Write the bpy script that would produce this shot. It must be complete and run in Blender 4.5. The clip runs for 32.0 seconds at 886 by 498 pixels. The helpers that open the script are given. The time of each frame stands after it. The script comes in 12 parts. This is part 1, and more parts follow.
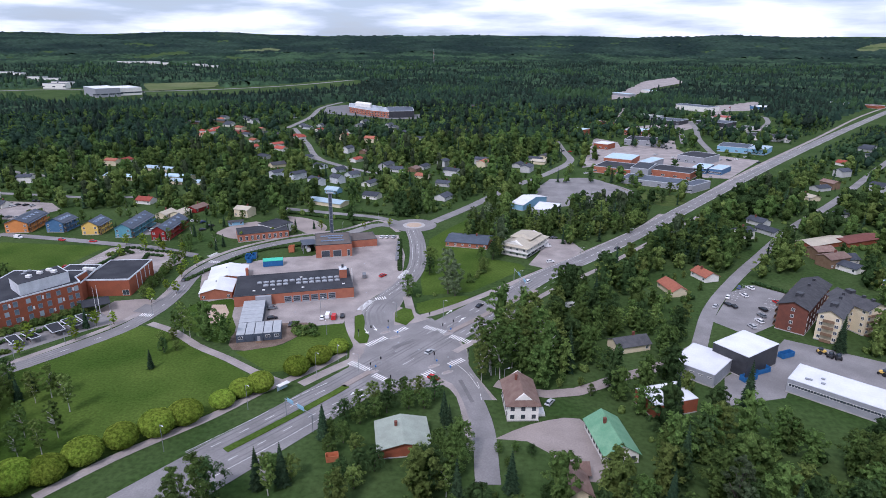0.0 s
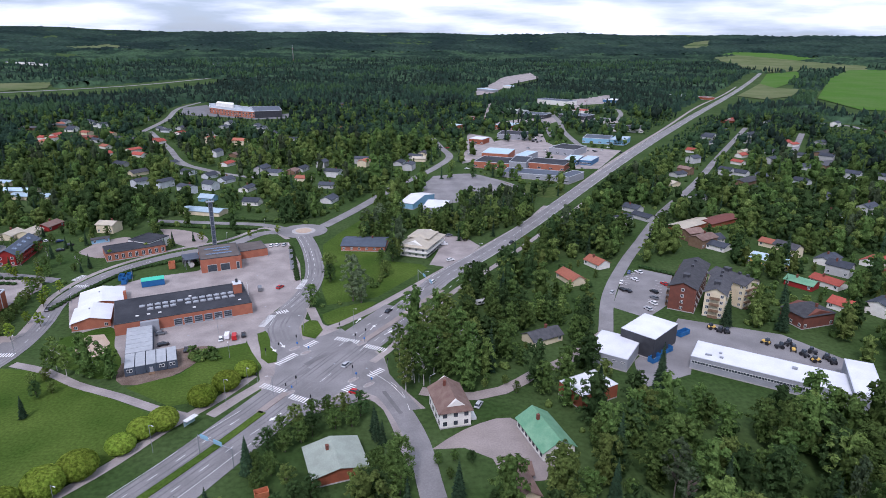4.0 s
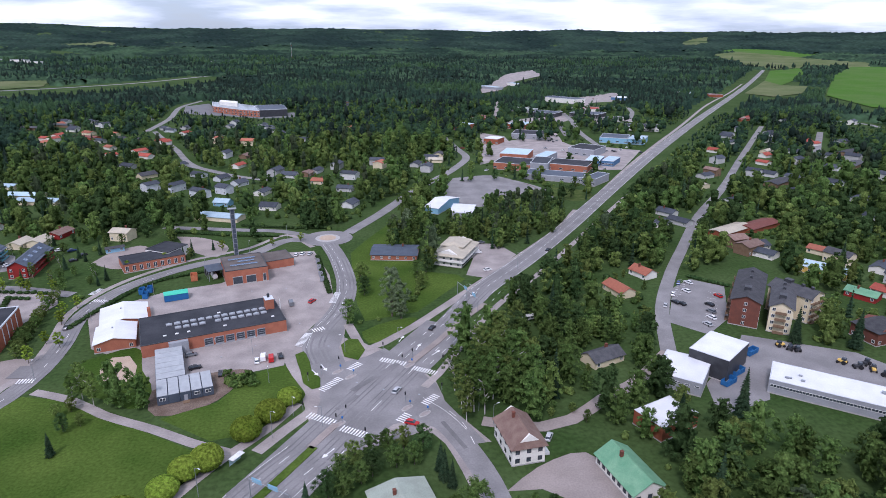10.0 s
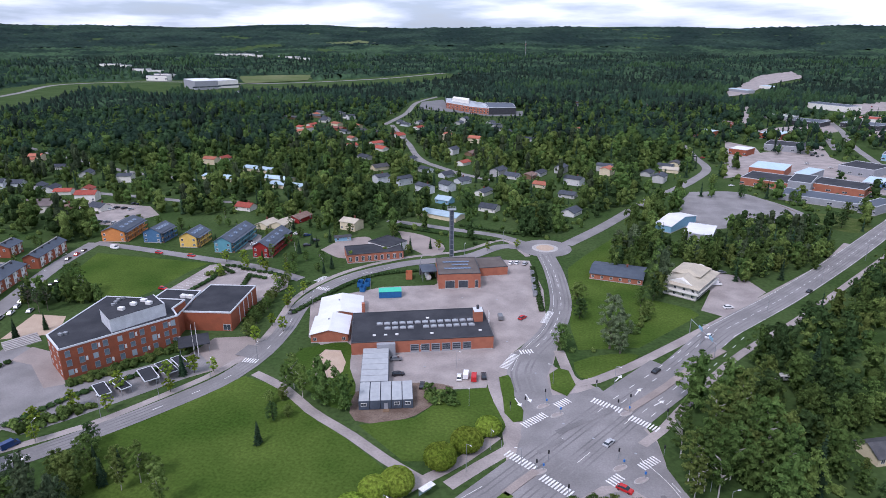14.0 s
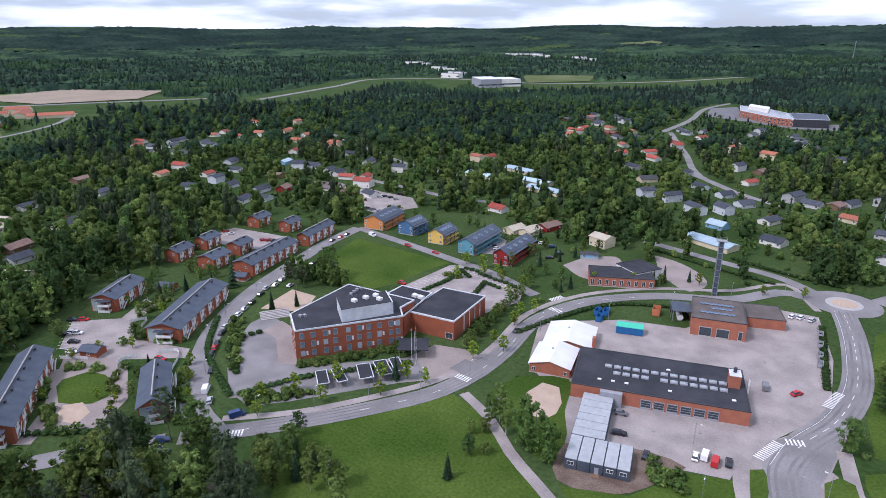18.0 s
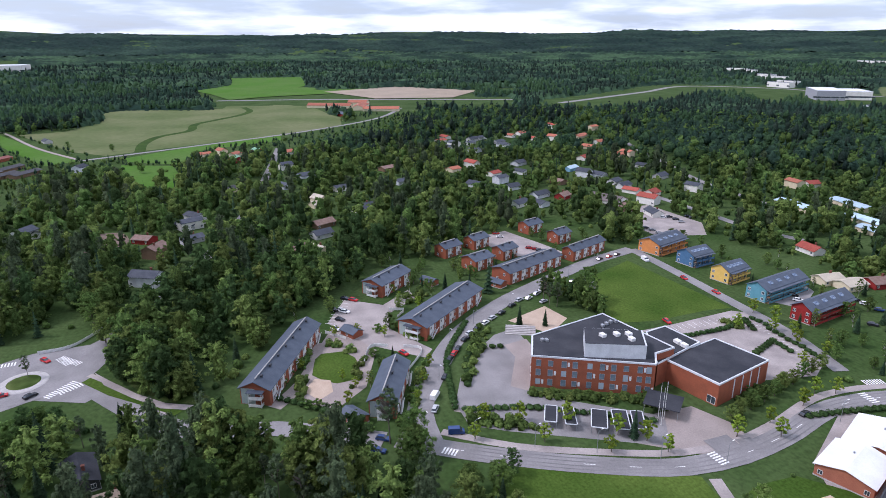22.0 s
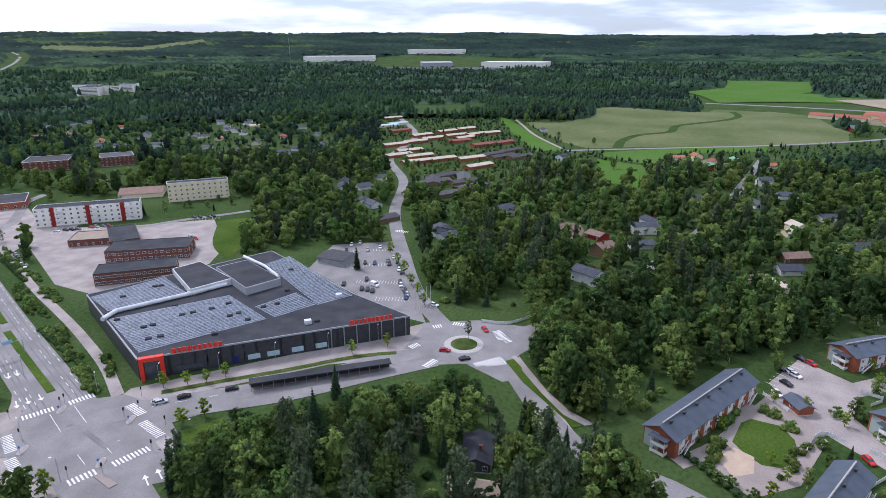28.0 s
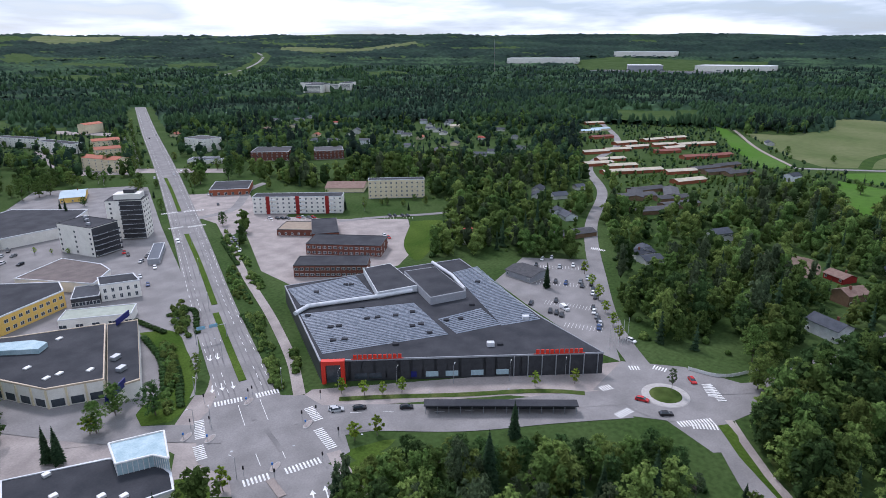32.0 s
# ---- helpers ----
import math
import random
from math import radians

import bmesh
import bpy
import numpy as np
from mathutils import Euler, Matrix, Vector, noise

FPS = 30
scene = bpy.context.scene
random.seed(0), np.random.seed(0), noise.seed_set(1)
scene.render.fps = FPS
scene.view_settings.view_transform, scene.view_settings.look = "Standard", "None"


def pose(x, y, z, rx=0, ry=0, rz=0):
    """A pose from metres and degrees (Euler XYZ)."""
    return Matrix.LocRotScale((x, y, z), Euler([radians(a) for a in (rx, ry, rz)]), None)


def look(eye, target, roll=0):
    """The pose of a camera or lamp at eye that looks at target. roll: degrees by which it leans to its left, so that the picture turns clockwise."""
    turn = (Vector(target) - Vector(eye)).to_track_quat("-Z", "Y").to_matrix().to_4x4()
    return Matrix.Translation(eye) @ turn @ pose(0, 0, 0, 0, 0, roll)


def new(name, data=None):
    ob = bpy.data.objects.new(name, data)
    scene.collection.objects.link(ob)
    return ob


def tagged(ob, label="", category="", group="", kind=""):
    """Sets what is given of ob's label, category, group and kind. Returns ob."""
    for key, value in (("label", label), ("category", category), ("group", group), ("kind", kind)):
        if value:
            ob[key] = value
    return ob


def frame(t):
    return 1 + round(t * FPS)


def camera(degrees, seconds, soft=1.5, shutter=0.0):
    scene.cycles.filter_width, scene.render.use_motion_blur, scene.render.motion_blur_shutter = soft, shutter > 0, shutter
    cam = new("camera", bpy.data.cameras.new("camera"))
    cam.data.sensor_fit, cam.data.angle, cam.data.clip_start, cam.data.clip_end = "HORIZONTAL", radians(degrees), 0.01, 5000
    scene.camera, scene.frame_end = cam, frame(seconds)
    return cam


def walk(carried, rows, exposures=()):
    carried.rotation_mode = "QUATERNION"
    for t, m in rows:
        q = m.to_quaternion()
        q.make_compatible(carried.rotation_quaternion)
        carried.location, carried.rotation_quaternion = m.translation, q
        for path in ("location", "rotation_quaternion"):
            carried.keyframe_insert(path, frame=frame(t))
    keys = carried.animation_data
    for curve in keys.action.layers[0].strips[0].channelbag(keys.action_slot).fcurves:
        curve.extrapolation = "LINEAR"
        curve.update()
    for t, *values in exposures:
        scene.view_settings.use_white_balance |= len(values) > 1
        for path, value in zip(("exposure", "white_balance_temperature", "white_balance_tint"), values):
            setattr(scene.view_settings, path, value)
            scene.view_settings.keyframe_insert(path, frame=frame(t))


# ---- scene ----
cam = camera(70.70, 32.0, soft=0.8)
PATH = [  # seconds, place, turn to the left, tilt, lean
    (0.0, 37.30, 23.58, 112.69, 6.830, -18.366, 0.177),
    (0.5, 35.24, 24.39, 112.63, 5.429, -18.400, 0.179),
    (1.0, 33.26, 25.18, 112.66, 3.765, -18.439, 0.183),
    (1.5, 31.29, 25.99, 112.78, 1.909, -18.485, 0.195),
    (2.0, 29.33, 26.88, 112.87, 0.053, -18.521, 0.221),
    (2.5, 27.38, 27.82, 112.89, -1.689, -18.547, 0.258),
    (3.0, 25.47, 28.84, 112.86, -3.200, -18.561, 0.293),
    (3.5, 23.58, 29.90, 112.79, -4.474, -18.564, 0.337),
    (5.5, 16.86, 35.54, 112.89, -8.473, -18.683, 0.468),
    (6.0, 15.33, 37.16, 112.94, -8.962, -18.706, 0.473),
    (6.5, 13.74, 38.86, 112.98, -9.281, -18.725, 0.484),
    (7.0, 12.06, 40.57, 113.01, -9.382, -18.740, 0.501),
    (7.5, 10.33, 42.31, 113.10, -9.350, -18.763, 0.525),
    (8.0, 8.67, 44.11, 113.18, -9.180, -18.782, 0.533),
    (8.5, 7.05, 45.94, 113.18, -8.774, -18.792, 0.515),
    (9.0, 5.45, 47.81, 113.12, -8.075, -18.801, 0.471),
    (9.5, 3.97, 49.75, 113.04, -7.165, -18.821, 0.410),
    (10.0, 2.62, 51.85, 112.95, -6.133, -18.845, 0.334),
    (10.5, 1.39, 54.16, 112.84, -4.971, -18.867, 0.259),
    (11.0, 0.37, 56.68, 112.76, -3.561, -18.896, 0.201),
    (11.5, -0.43, 59.41, 112.71, -1.732, -18.927, 0.166),
    (12.0, -1.00, 62.28, 112.69, 0.696, -18.952, 0.120),
    (12.5, -1.41, 65.29, 112.65, 3.787, -18.966, 0.070),
    (13.0, -1.78, 68.50, 112.65, 7.285, -18.991, 0.044),
    (13.5, -2.07, 71.97, 112.63, 10.798, -19.029, 0.017),
    (14.0, -2.23, 75.61, 112.39, 14.147, -19.036, -0.043),
    (14.5, -2.24, 79.18, 112.04, 17.347, -19.014, -0.115),
    (16.5, -2.92, 92.92, 111.68, 29.595, -19.003, -0.223),
    (17.0, -3.41, 96.72, 111.71, 32.820, -19.011, -0.269),
    (17.5, -4.25, 100.21, 111.65, 36.003, -18.988, -0.292),
    (18.0, -5.41, 103.46, 111.53, 39.176, -18.937, -0.282),
    (18.5, -6.63, 106.72, 111.40, 42.379, -18.870, -0.259),
    (19.0, -7.80, 109.97, 111.32, 45.603, -18.796, -0.264),
    (19.5, -8.98, 113.02, 111.37, 48.831, -18.731, -0.302),
    (20.0, -10.24, 115.77, 111.43, 52.113, -18.671, -0.341),
    (20.5, -11.58, 118.30, 111.44, 55.511, -18.619, -0.361),
    (21.0, -12.93, 120.63, 111.45, 59.041, -18.578, -0.365),
    (21.5, -14.24, 122.67, 111.46, 62.639, -18.532, -0.348),
    (22.0, -15.63, 124.36, 111.39, 66.243, -18.482, -0.309),
    (22.5, -17.14, 125.81, 111.36, 69.861, -18.445, -0.312),
    (23.0, -18.67, 127.07, 111.44, 73.508, -18.424, -0.346),
    (23.5, -20.21, 128.16, 111.49, 77.130, -18.401, -0.373),
    (24.0, -21.75, 129.05, 111.52, 80.726, -18.364, -0.382),
    (24.5, -23.35, 129.77, 111.62, 84.308, -18.341, -0.371),
    (25.0, -25.12, 130.30, 111.73, 87.848, -18.348, -0.349),
    (25.5, -26.97, 130.58, 111.70, 91.335, -18.345, -0.335),
    (26.0, -28.72, 130.55, 111.58, 94.771, -18.310, -0.313),
    (26.5, -30.41, 130.27, 111.49, 98.177, -18.267, -0.282),
    (28.5, -40.76, 128.05, 110.51, 111.090, -18.176, -0.381),
    (29.0, -43.19, 126.85, 110.37, 113.601, -18.136, -0.411),
    (29.5, -45.53, 125.52, 110.36, 115.862, -18.103, -0.394),
    (30.0, -47.77, 123.90, 110.51, 117.795, -18.089, -0.332),
    (30.5, -50.06, 122.02, 110.64, 119.592, -18.076, -0.293),
    (31.0, -52.45, 119.94, 110.66, 121.578, -18.051, -0.298),
    (31.5, -54.83, 117.64, 110.59, 123.709, -18.008, -0.308),
    (32.0, -57.13, 115.17, 110.48, 125.829, -17.951, -0.302),
]
walk(cam, [(t, pose(x, y, z, 90 + tilt, 0, turn) @ pose(0, 0, 0, 0, 0, lean)) for t, x, y, z, turn, tilt, lean in PATH], ((0, 0.23, 5780, 27), (14, 0.26, 5800, 28), (22, 0.44, 5880, 28), (28, 0.43, 5900, 25), (32, 0.28, 5920, 23)))


# ---- sky and light ----
world = bpy.data.worlds.new("overcast_sky")
scene.world = world
world.use_nodes = True
wn, wl = world.node_tree.nodes, world.node_tree.links
wn.clear()
w_out, w_bg = wn.new("ShaderNodeOutputWorld"), wn.new("ShaderNodeBackground")
w_sky = wn.new("ShaderNodeTexSky")
w_sky.sky_type, w_sky.sun_disc = "NISHITA", False
w_sky.sun_elevation, w_sky.sun_rotation = radians(48), radians(200)
w_co, w_map, w_noise = wn.new("ShaderNodeTexCoord"), wn.new("ShaderNodeMapping"), wn.new("ShaderNodeTexNoise")
w_map.inputs["Scale"].default_value = (2.6, 2.6, 17)
w_noise.inputs["Scale"].default_value, w_noise.inputs["Detail"].default_value = 1.7, 11
w_ramp, w_cloud, w_mix = wn.new("ShaderNodeValToRGB"), wn.new("ShaderNodeValToRGB"), wn.new("ShaderNodeMixRGB")
w_ramp.color_ramp.elements[0].position, w_ramp.color_ramp.elements[1].position = 0.34, 0.56
w_ramp.color_ramp.elements[0].color = (0.55, 0.55, 0.55, 1)
w_cloud.color_ramp.elements[0].position, w_cloud.color_ramp.elements[1].position = 0.4, 0.56
w_cloud.color_ramp.elements[0].color, w_cloud.color_ramp.elements[1].color = (5.4, 6.9, 7.9, 1), (10.3, 11.2, 11.7, 1)
wl.new(w_co.outputs["Generated"], w_map.inputs["Vector"])
wl.new(w_map.outputs["Vector"], w_noise.inputs["Vector"])
wl.new(w_noise.outputs["Fac"], w_ramp.inputs["Fac"])
wl.new(w_noise.outputs["Fac"], w_cloud.inputs["Fac"])
wl.new(w_ramp.outputs["Color"], w_mix.inputs["Fac"])
wl.new(w_sky.outputs["Color"], w_mix.inputs["Color1"])
wl.new(w_cloud.outputs["Color"], w_mix.inputs["Color2"])
wl.new(w_mix.outputs["Color"], w_bg.inputs["Color"])
wl.new(w_bg.outputs["Background"], w_out.inputs["Surface"])
w_bg.inputs["Strength"].default_value = 0.088
sun = new("sun", bpy.data.lights.new("sun", "SUN"))
sun.data.energy, sun.data.angle, sun.data.color = 2.0, radians(12), (1.0, 0.965, 0.92)
sun.matrix_world = look((0, 0, 200), (60, 150, 0))

# ---- materials ----


def mat(name, c1, c2=None, rough=0.85, scale=1.0, fine=8.0, bump=0.2, metal=0.0, rand=0.0, spec=0.3, lo=0.35, hi=0.65, axes=(1, 1, 1), grain=0.1):
    """A surface with two scales of variation: patches of c1 and c2, and a fine grain with relief."""
    c2 = c2 or tuple(v * 0.8 for v in c1)
    m = bpy.data.materials.new(name)
    m.use_nodes = True
    n, l = m.node_tree.nodes, m.node_tree.links
    b = n["Principled BSDF"]
    co, mp, n1, n2 = n.new("ShaderNodeTexCoord"), n.new("ShaderNodeMapping"), n.new("ShaderNodeTexNoise"), n.new("ShaderNodeTexNoise")
    mp.inputs["Scale"].default_value = axes
    l.new(co.outputs["Object"], mp.inputs["Vector"])
    n1.inputs["Scale"].default_value, n1.inputs["Detail"].default_value = scale, 5
    n2.inputs["Scale"].default_value, n2.inputs["Detail"].default_value = fine, 3
    l.new(mp.outputs["Vector"], n1.inputs["Vector"])
    l.new(mp.outputs["Vector"], n2.inputs["Vector"])
    r = n.new("ShaderNodeMapRange")
    r.inputs["From Min"].default_value, r.inputs["From Max"].default_value = lo, hi
    l.new(n1.outputs["Fac"], r.inputs["Value"])
    mix = n.new("ShaderNodeMixRGB")
    mix.inputs["Color1"].default_value, mix.inputs["Color2"].default_value = (*c1, 1), (*c2, 1)
    l.new(r.outputs["Result"], mix.inputs["Fac"])
    hsv = n.new("ShaderNodeHueSaturation")
    g1 = n.new("ShaderNodeMapRange")
    g1.inputs["From Min"].default_value, g1.inputs["From Max"].default_value = 0.3, 0.7
    g1.inputs["To Min"].default_value, g1.inputs["To Max"].default_value = 1 - grain, 1 + grain
    l.new(n2.outputs["Fac"], g1.inputs["Value"])
    last = g1.outputs["Result"]
    if rand:
        info, rr, mul = n.new("ShaderNodeObjectInfo"), n.new("ShaderNodeMapRange"), n.new("ShaderNodeMath")
        rr.inputs["To Min"].default_value, rr.inputs["To Max"].default_value = 1 - rand, 1 + rand
        mul.operation = "MULTIPLY"
        l.new(info.outputs["Random"], rr.inputs["Value"])
        l.new(rr.outputs["Result"], mul.inputs[0])
        l.new(last, mul.inputs[1])
        last = mul.outputs["Value"]
    l.new(last, hsv.inputs["Value"])
    l.new(mix.outputs["Color"], hsv.inputs["Color"])
    l.new(hsv.outputs["Color"], b.inputs["Base Color"])
    b.inputs["Roughness"].default_value, b.inputs["Metallic"].default_value = rough, metal
    b.inputs["Specular IOR Level"].default_value = spec
    if bump:
        bp = n.new("ShaderNodeBump")
        bp.inputs["Strength"].default_value, bp.inputs["Distance"].default_value = bump, 0.05
        l.new(n2.outputs["Fac"], bp.inputs["Height"])
        l.new(bp.outputs["Normal"], b.inputs["Normal"])
    return m


def leafy(name, c1, c2, rand=0.25):
    """Foliage: colour varies from clump to clump and from tree to tree."""
    m = bpy.data.materials.new(name)
    m.use_nodes = True
    n, l = m.node_tree.nodes, m.node_tree.links
    b = n["Principled BSDF"]
    geo, info, mix, hsv = n.new("ShaderNodeNewGeometry"), n.new("ShaderNodeObjectInfo"), n.new("ShaderNodeMixRGB"), n.new("ShaderNodeHueSaturation")
    mix.inputs["Color1"].default_value, mix.inputs["Color2"].default_value = (*c1, 1), (*c2, 1)
    nz, nr, add = n.new("ShaderNodeTexNoise"), n.new("ShaderNodeMapRange"), n.new("ShaderNodeMath")
    nz.inputs["Scale"].default_value, nz.inputs["Detail"].default_value = 0.11, 2
    nr.inputs["From Min"].default_value, nr.inputs["From Max"].default_value, nr.inputs["To Max"].default_value = 0.3, 0.7, 0.55
    add.operation = "MULTIPLY_ADD"
    add.inputs[1].default_value = 0.45
    l.new(geo.outputs["Position"], nz.inputs["Vector"])
    l.new(nz.outputs["Fac"], nr.inputs["Value"])
    l.new(geo.outputs["Random Per Island"], add.inputs[0])
    l.new(nr.outputs["Result"], add.inputs[2])
    l.new(add.outputs["Value"], mix.inputs["Fac"])
    r1, r2 = n.new("ShaderNodeMapRange"), n.new("ShaderNodeMapRange")
    r1.inputs["To Min"].default_value, r1.inputs["To Max"].default_value = 1 - rand, 1 + rand
    r2.inputs["To Min"].default_value, r2.inputs["To Max"].default_value = 0.491, 0.508
    l.new(info.outputs["Random"], r1.inputs["Value"])
    l.new(info.outputs["Random"], r2.inputs["Value"])
    fz, fr, mul = n.new("ShaderNodeTexNoise"), n.new("ShaderNodeMapRange"), n.new("ShaderNodeMath")  # single twigs
    fz.inputs["Scale"].default_value, fz.inputs["Detail"].default_value = 1.3, 3
    fr.inputs["From Min"].default_value, fr.inputs["From Max"].default_value = 0.34, 0.68
    fr.inputs["To Min"].default_value, fr.inputs["To Max"].default_value = 0.55, 1.45
    mul.operation = "MULTIPLY"
    l.new(geo.outputs["Position"], fz.inputs["Vector"])
    l.new(fz.outputs["Fac"], fr.inputs["Value"])
    l.new(fr.outputs["Result"], mul.inputs[0])
    l.new(r1.outputs["Result"], mul.inputs[1])
    l.new(mul.outputs["Value"], hsv.inputs["Value"])
    l.new(r2.outputs["Result"], hsv.inputs["Hue"])
    l.new(mix.outputs["Color"], hsv.inputs["Color"])
    l.new(hsv.outputs["Color"], b.inputs["Base Color"])
    b.inputs["Roughness"].default_value, b.inputs["Specular IOR Level"].default_value = 0.9, 0.02
    tr, ms = n.new("ShaderNodeBsdfTranslucent"), n.new("ShaderNodeMixShader")
    l.new(hsv.outputs["Color"], tr.inputs["Color"])
    ms.inputs["Fac"].default_value = 0.45
    l.new(b.outputs["BSDF"], ms.inputs[1])
    l.new(tr.outputs["BSDF"], ms.inputs[2])
    l.new(ms.outputs["Shader"], n["Material Output"].inputs["Surface"])
    return m


M_GROUND = mat("meadow", (0.034, 0.064, 0.018), (0.056, 0.088, 0.03), rough=0.95, scale=0.03, fine=0.6, bump=0.3, spec=0.02, grain=0.24)
M_LAWN = mat("lawn", (0.038, 0.074, 0.012), (0.074, 0.115, 0.022), rough=0.95, scale=0.035, fine=1.1, bump=0.4, spec=0.02, grain=0.24)
M_FIELD = mat("field", (0.085, 0.115, 0.042), (0.135, 0.15, 0.07), scale=0.012, fine=0.15, bump=0, spec=0.02)
M_FIELD2 = mat("green_field", (0.055, 0.135, 0.016), (0.075, 0.14, 0.032), scale=0.01, fine=0.2, bump=0, spec=0.02)
M_SOIL = mat("ploughed_soil", (0.3, 0.24, 0.17), (0.25, 0.2, 0.14), scale=0.02, fine=0.3, bump=0)
M_ASPHALT = mat("asphalt", (0.185, 0.178, 0.175), (0.25, 0.24, 0.236), scale=0.09, fine=2, bump=0.1, spec=0.1)
M_DARKASPHALT = mat("dark_asphalt", (0.13, 0.13, 0.135), (0.17, 0.17, 0.17), scale=0.1, fine=3, bump=0.1)
M_PAVE = mat("pavement", (0.25, 0.222, 0.21), (0.35, 0.312, 0.29), scale=0.11, fine=1.6, bump=0.1, spec=0.1)
M_GRAVEL = mat("gravel", (0.31, 0.265, 0.24), (0.25, 0.215, 0.195), scale=0.12, fine=2, bump=0.2, spec=0.1)
M_MUD = mat("bare_earth", (0.12, 0.085, 0.065), (0.19, 0.145, 0.115), scale=0.2, fine=2, bump=0.3, spec=0.1, grain=0.24)
M_TRACK = mat("tyre_worn_asphalt", (0.15, 0.145, 0.144), (0.215, 0.207, 0.204), scale=0.07, fine=2, bump=0.1, spec=0.1)
M_DITCH = mat("ditch_grass", (0.03, 0.06, 0.015), (0.045, 0.08, 0.02), rough=0.95, scale=0.05, fine=0.4, bump=0, spec=0.02)
M_ROUGHGRASS = mat("rough_grass", (0.04, 0.072, 0.016), (0.085, 0.105, 0.035), rough=0.95, scale=0.25, fine=1.5, bump=0.4, spec=0.02, grain=0.24)
M_SAND = mat("sand", (0.45, 0.35, 0.26), (0.4, 0.305, 0.225), scale=0.3, fine=4, bump=0.2)
M_PAINT = mat("road_paint", (0.78, 0.78, 0.76), (0.6, 0.6, 0.58), scale=0.6, fine=6, bump=0)
M_KERB = mat("kerb_stone", (0.42, 0.4, 0.38), scale=0.8, fine=8)
M_BRICK = mat("red_brick", (0.3, 0.088, 0.043), (0.24, 0.074, 0.038), scale=0.4, fine=6, bump=0.3)
M_ORBRICK = mat("orange_brick", (0.37, 0.135, 0.078), (0.31, 0.11, 0.066), scale=0.4, fine=6, bump=0.3)
M_BROWNBRICK = mat("brown_brick", (0.17, 0.06, 0.04), (0.13, 0.05, 0.035), scale=0.4, fine=6, bump=0.3)
M_CABINROOF = mat("ribbed_grey_sheet", (0.38, 0.4, 0.41), (0.32, 0.34, 0.35), rough=0.6, scale=0.5, fine=4, grain=0.06)
M_DOME = mat("dull_dome_glazing", (0.24, 0.27, 0.29), (0.36, 0.39, 0.41), rough=0.25, scale=0.3, fine=2, bump=0)
M_WHITE = mat("white_plaster", (0.74, 0.72, 0.66), (0.66, 0.64, 0.58), scale=0.3, fine=5, bump=0.1)
M_CREAM = mat("cream_plaster", (0.66, 0.58, 0.4), (0.6, 0.52, 0.36), scale=0.3, fine=5, bump=0.1)
M_GREY = mat("grey_cladding", (0.3, 0.31, 0.33), (0.26, 0.27, 0.29), scale=0.5, fine=5, bump=0.1)
M_DARK = mat("dark_cladding", (0.035, 0.037, 0.042), (0.05, 0.052, 0.058), rough=0.5, scale=0.5, fine=5, bump=0.1)
M_SLATE = mat("blue_grey_roof", (0.052, 0.067, 0.09), (0.07, 0.087, 0.112), rough=0.6, scale=0.3, fine=4, bump=0.15, rand=0.1)
M_FELT = mat("roofing_felt", (0.029, 0.032, 0.038), (0.05, 0.052, 0.059), scale=0.12, fine=2, bump=0.15, spec=0.15)
M_WHITEROOF = mat("white_sheet_roof", (0.69, 0.7, 0.7), (0.6, 0.61, 0.62), rough=0.6, scale=0.15, fine=2, bump=0.1, grain=0.04)
M_STEEL = mat("grey_steel", (0.36, 0.38, 0.4), rough=0.45, metal=0.5, scale=0.8, fine=6, bump=0.05)
M_BLACK = mat("black_rubber", (0.02, 0.02, 0.022), rough=0.7, scale=2, fine=9)
M_BARK = mat("bark", (0.1, 0.08, 0.06), (0.16, 0.14, 0.12), scale=1.5, fine=8)
M_LEAF = leafy("leaves", (0.05335, 0.1013, 0.02689), (0.142, 0.2168, 0.06009))
M_LIGHTLEAF = leafy("light_leaves", (0.08849, 0.1383, 0.03567), (0.2033, 0.2703, 0.0755))
M_DEEPLEAF = leafy("deep_green_leaves", (0.03222, 0.06935, 0.0237), (0.07828, 0.1341, 0.04591))
M_FRESH = leafy("fresh_leaves", (0.1265, 0.2147, 0.02376), (0.2728, 0.3501, 0.0528))
M_WILLOW = leafy("willow_leaves", (0.1064, 0.144, 0.07508), (0.1736, 0.219, 0.1169))
M_SPRUCE = leafy("spruce_needles", (0.01856, 0.04302, 0.02447), (0.05998, 0.1017, 0.04893))
M_PINE = leafy("pine_needles", (0.04511, 0.07212, 0.03833), (0.1085, 0.1448, 0.07269))
# Bluer than the near needles and leaves: distance haze put into the colour.
M_WOODS = leafy("hazed_far_foliage", (0.0192, 0.0368, 0.03), (0.0432, 0.0667, 0.0475), 0.1)
M_FARLEAF = leafy("hazed_far_leaves", (0.02583, 0.05544, 0.03924), (0.05328, 0.099, 0.0634), 0.1)

# The far birches carry a weaker blue haze tint.
M_FARLIGHT = leafy("hazed_birch_leaves", (0.0351, 0.0765, 0.03413), (0.07722, 0.1395, 0.06563), 0.1)

# ---- small builders ----


def finish(name, bm, material, parent=None, label="", smooth=False):
    me = bpy.data.meshes.new(name)
    bm.to_mesh(me)
    bm.free()
    return link(name, me, material, parent, label, smooth)


def link(name, me, material, parent=None, label="", smooth=False):
    if material and not me.materials:
        me.materials.append(material)
    if smooth:
        me.shade_smooth()
    ob = new(name, me)
    if parent is not None:
        ob.parent = parent
    if label:
        ob["label"] = label
    return ob


def part(name, bm, material, parent, label="", at=None):
    ob = finish(name, bm, material, parent, label)
    if at is not None:
        ob.matrix_basis = at
    return ob


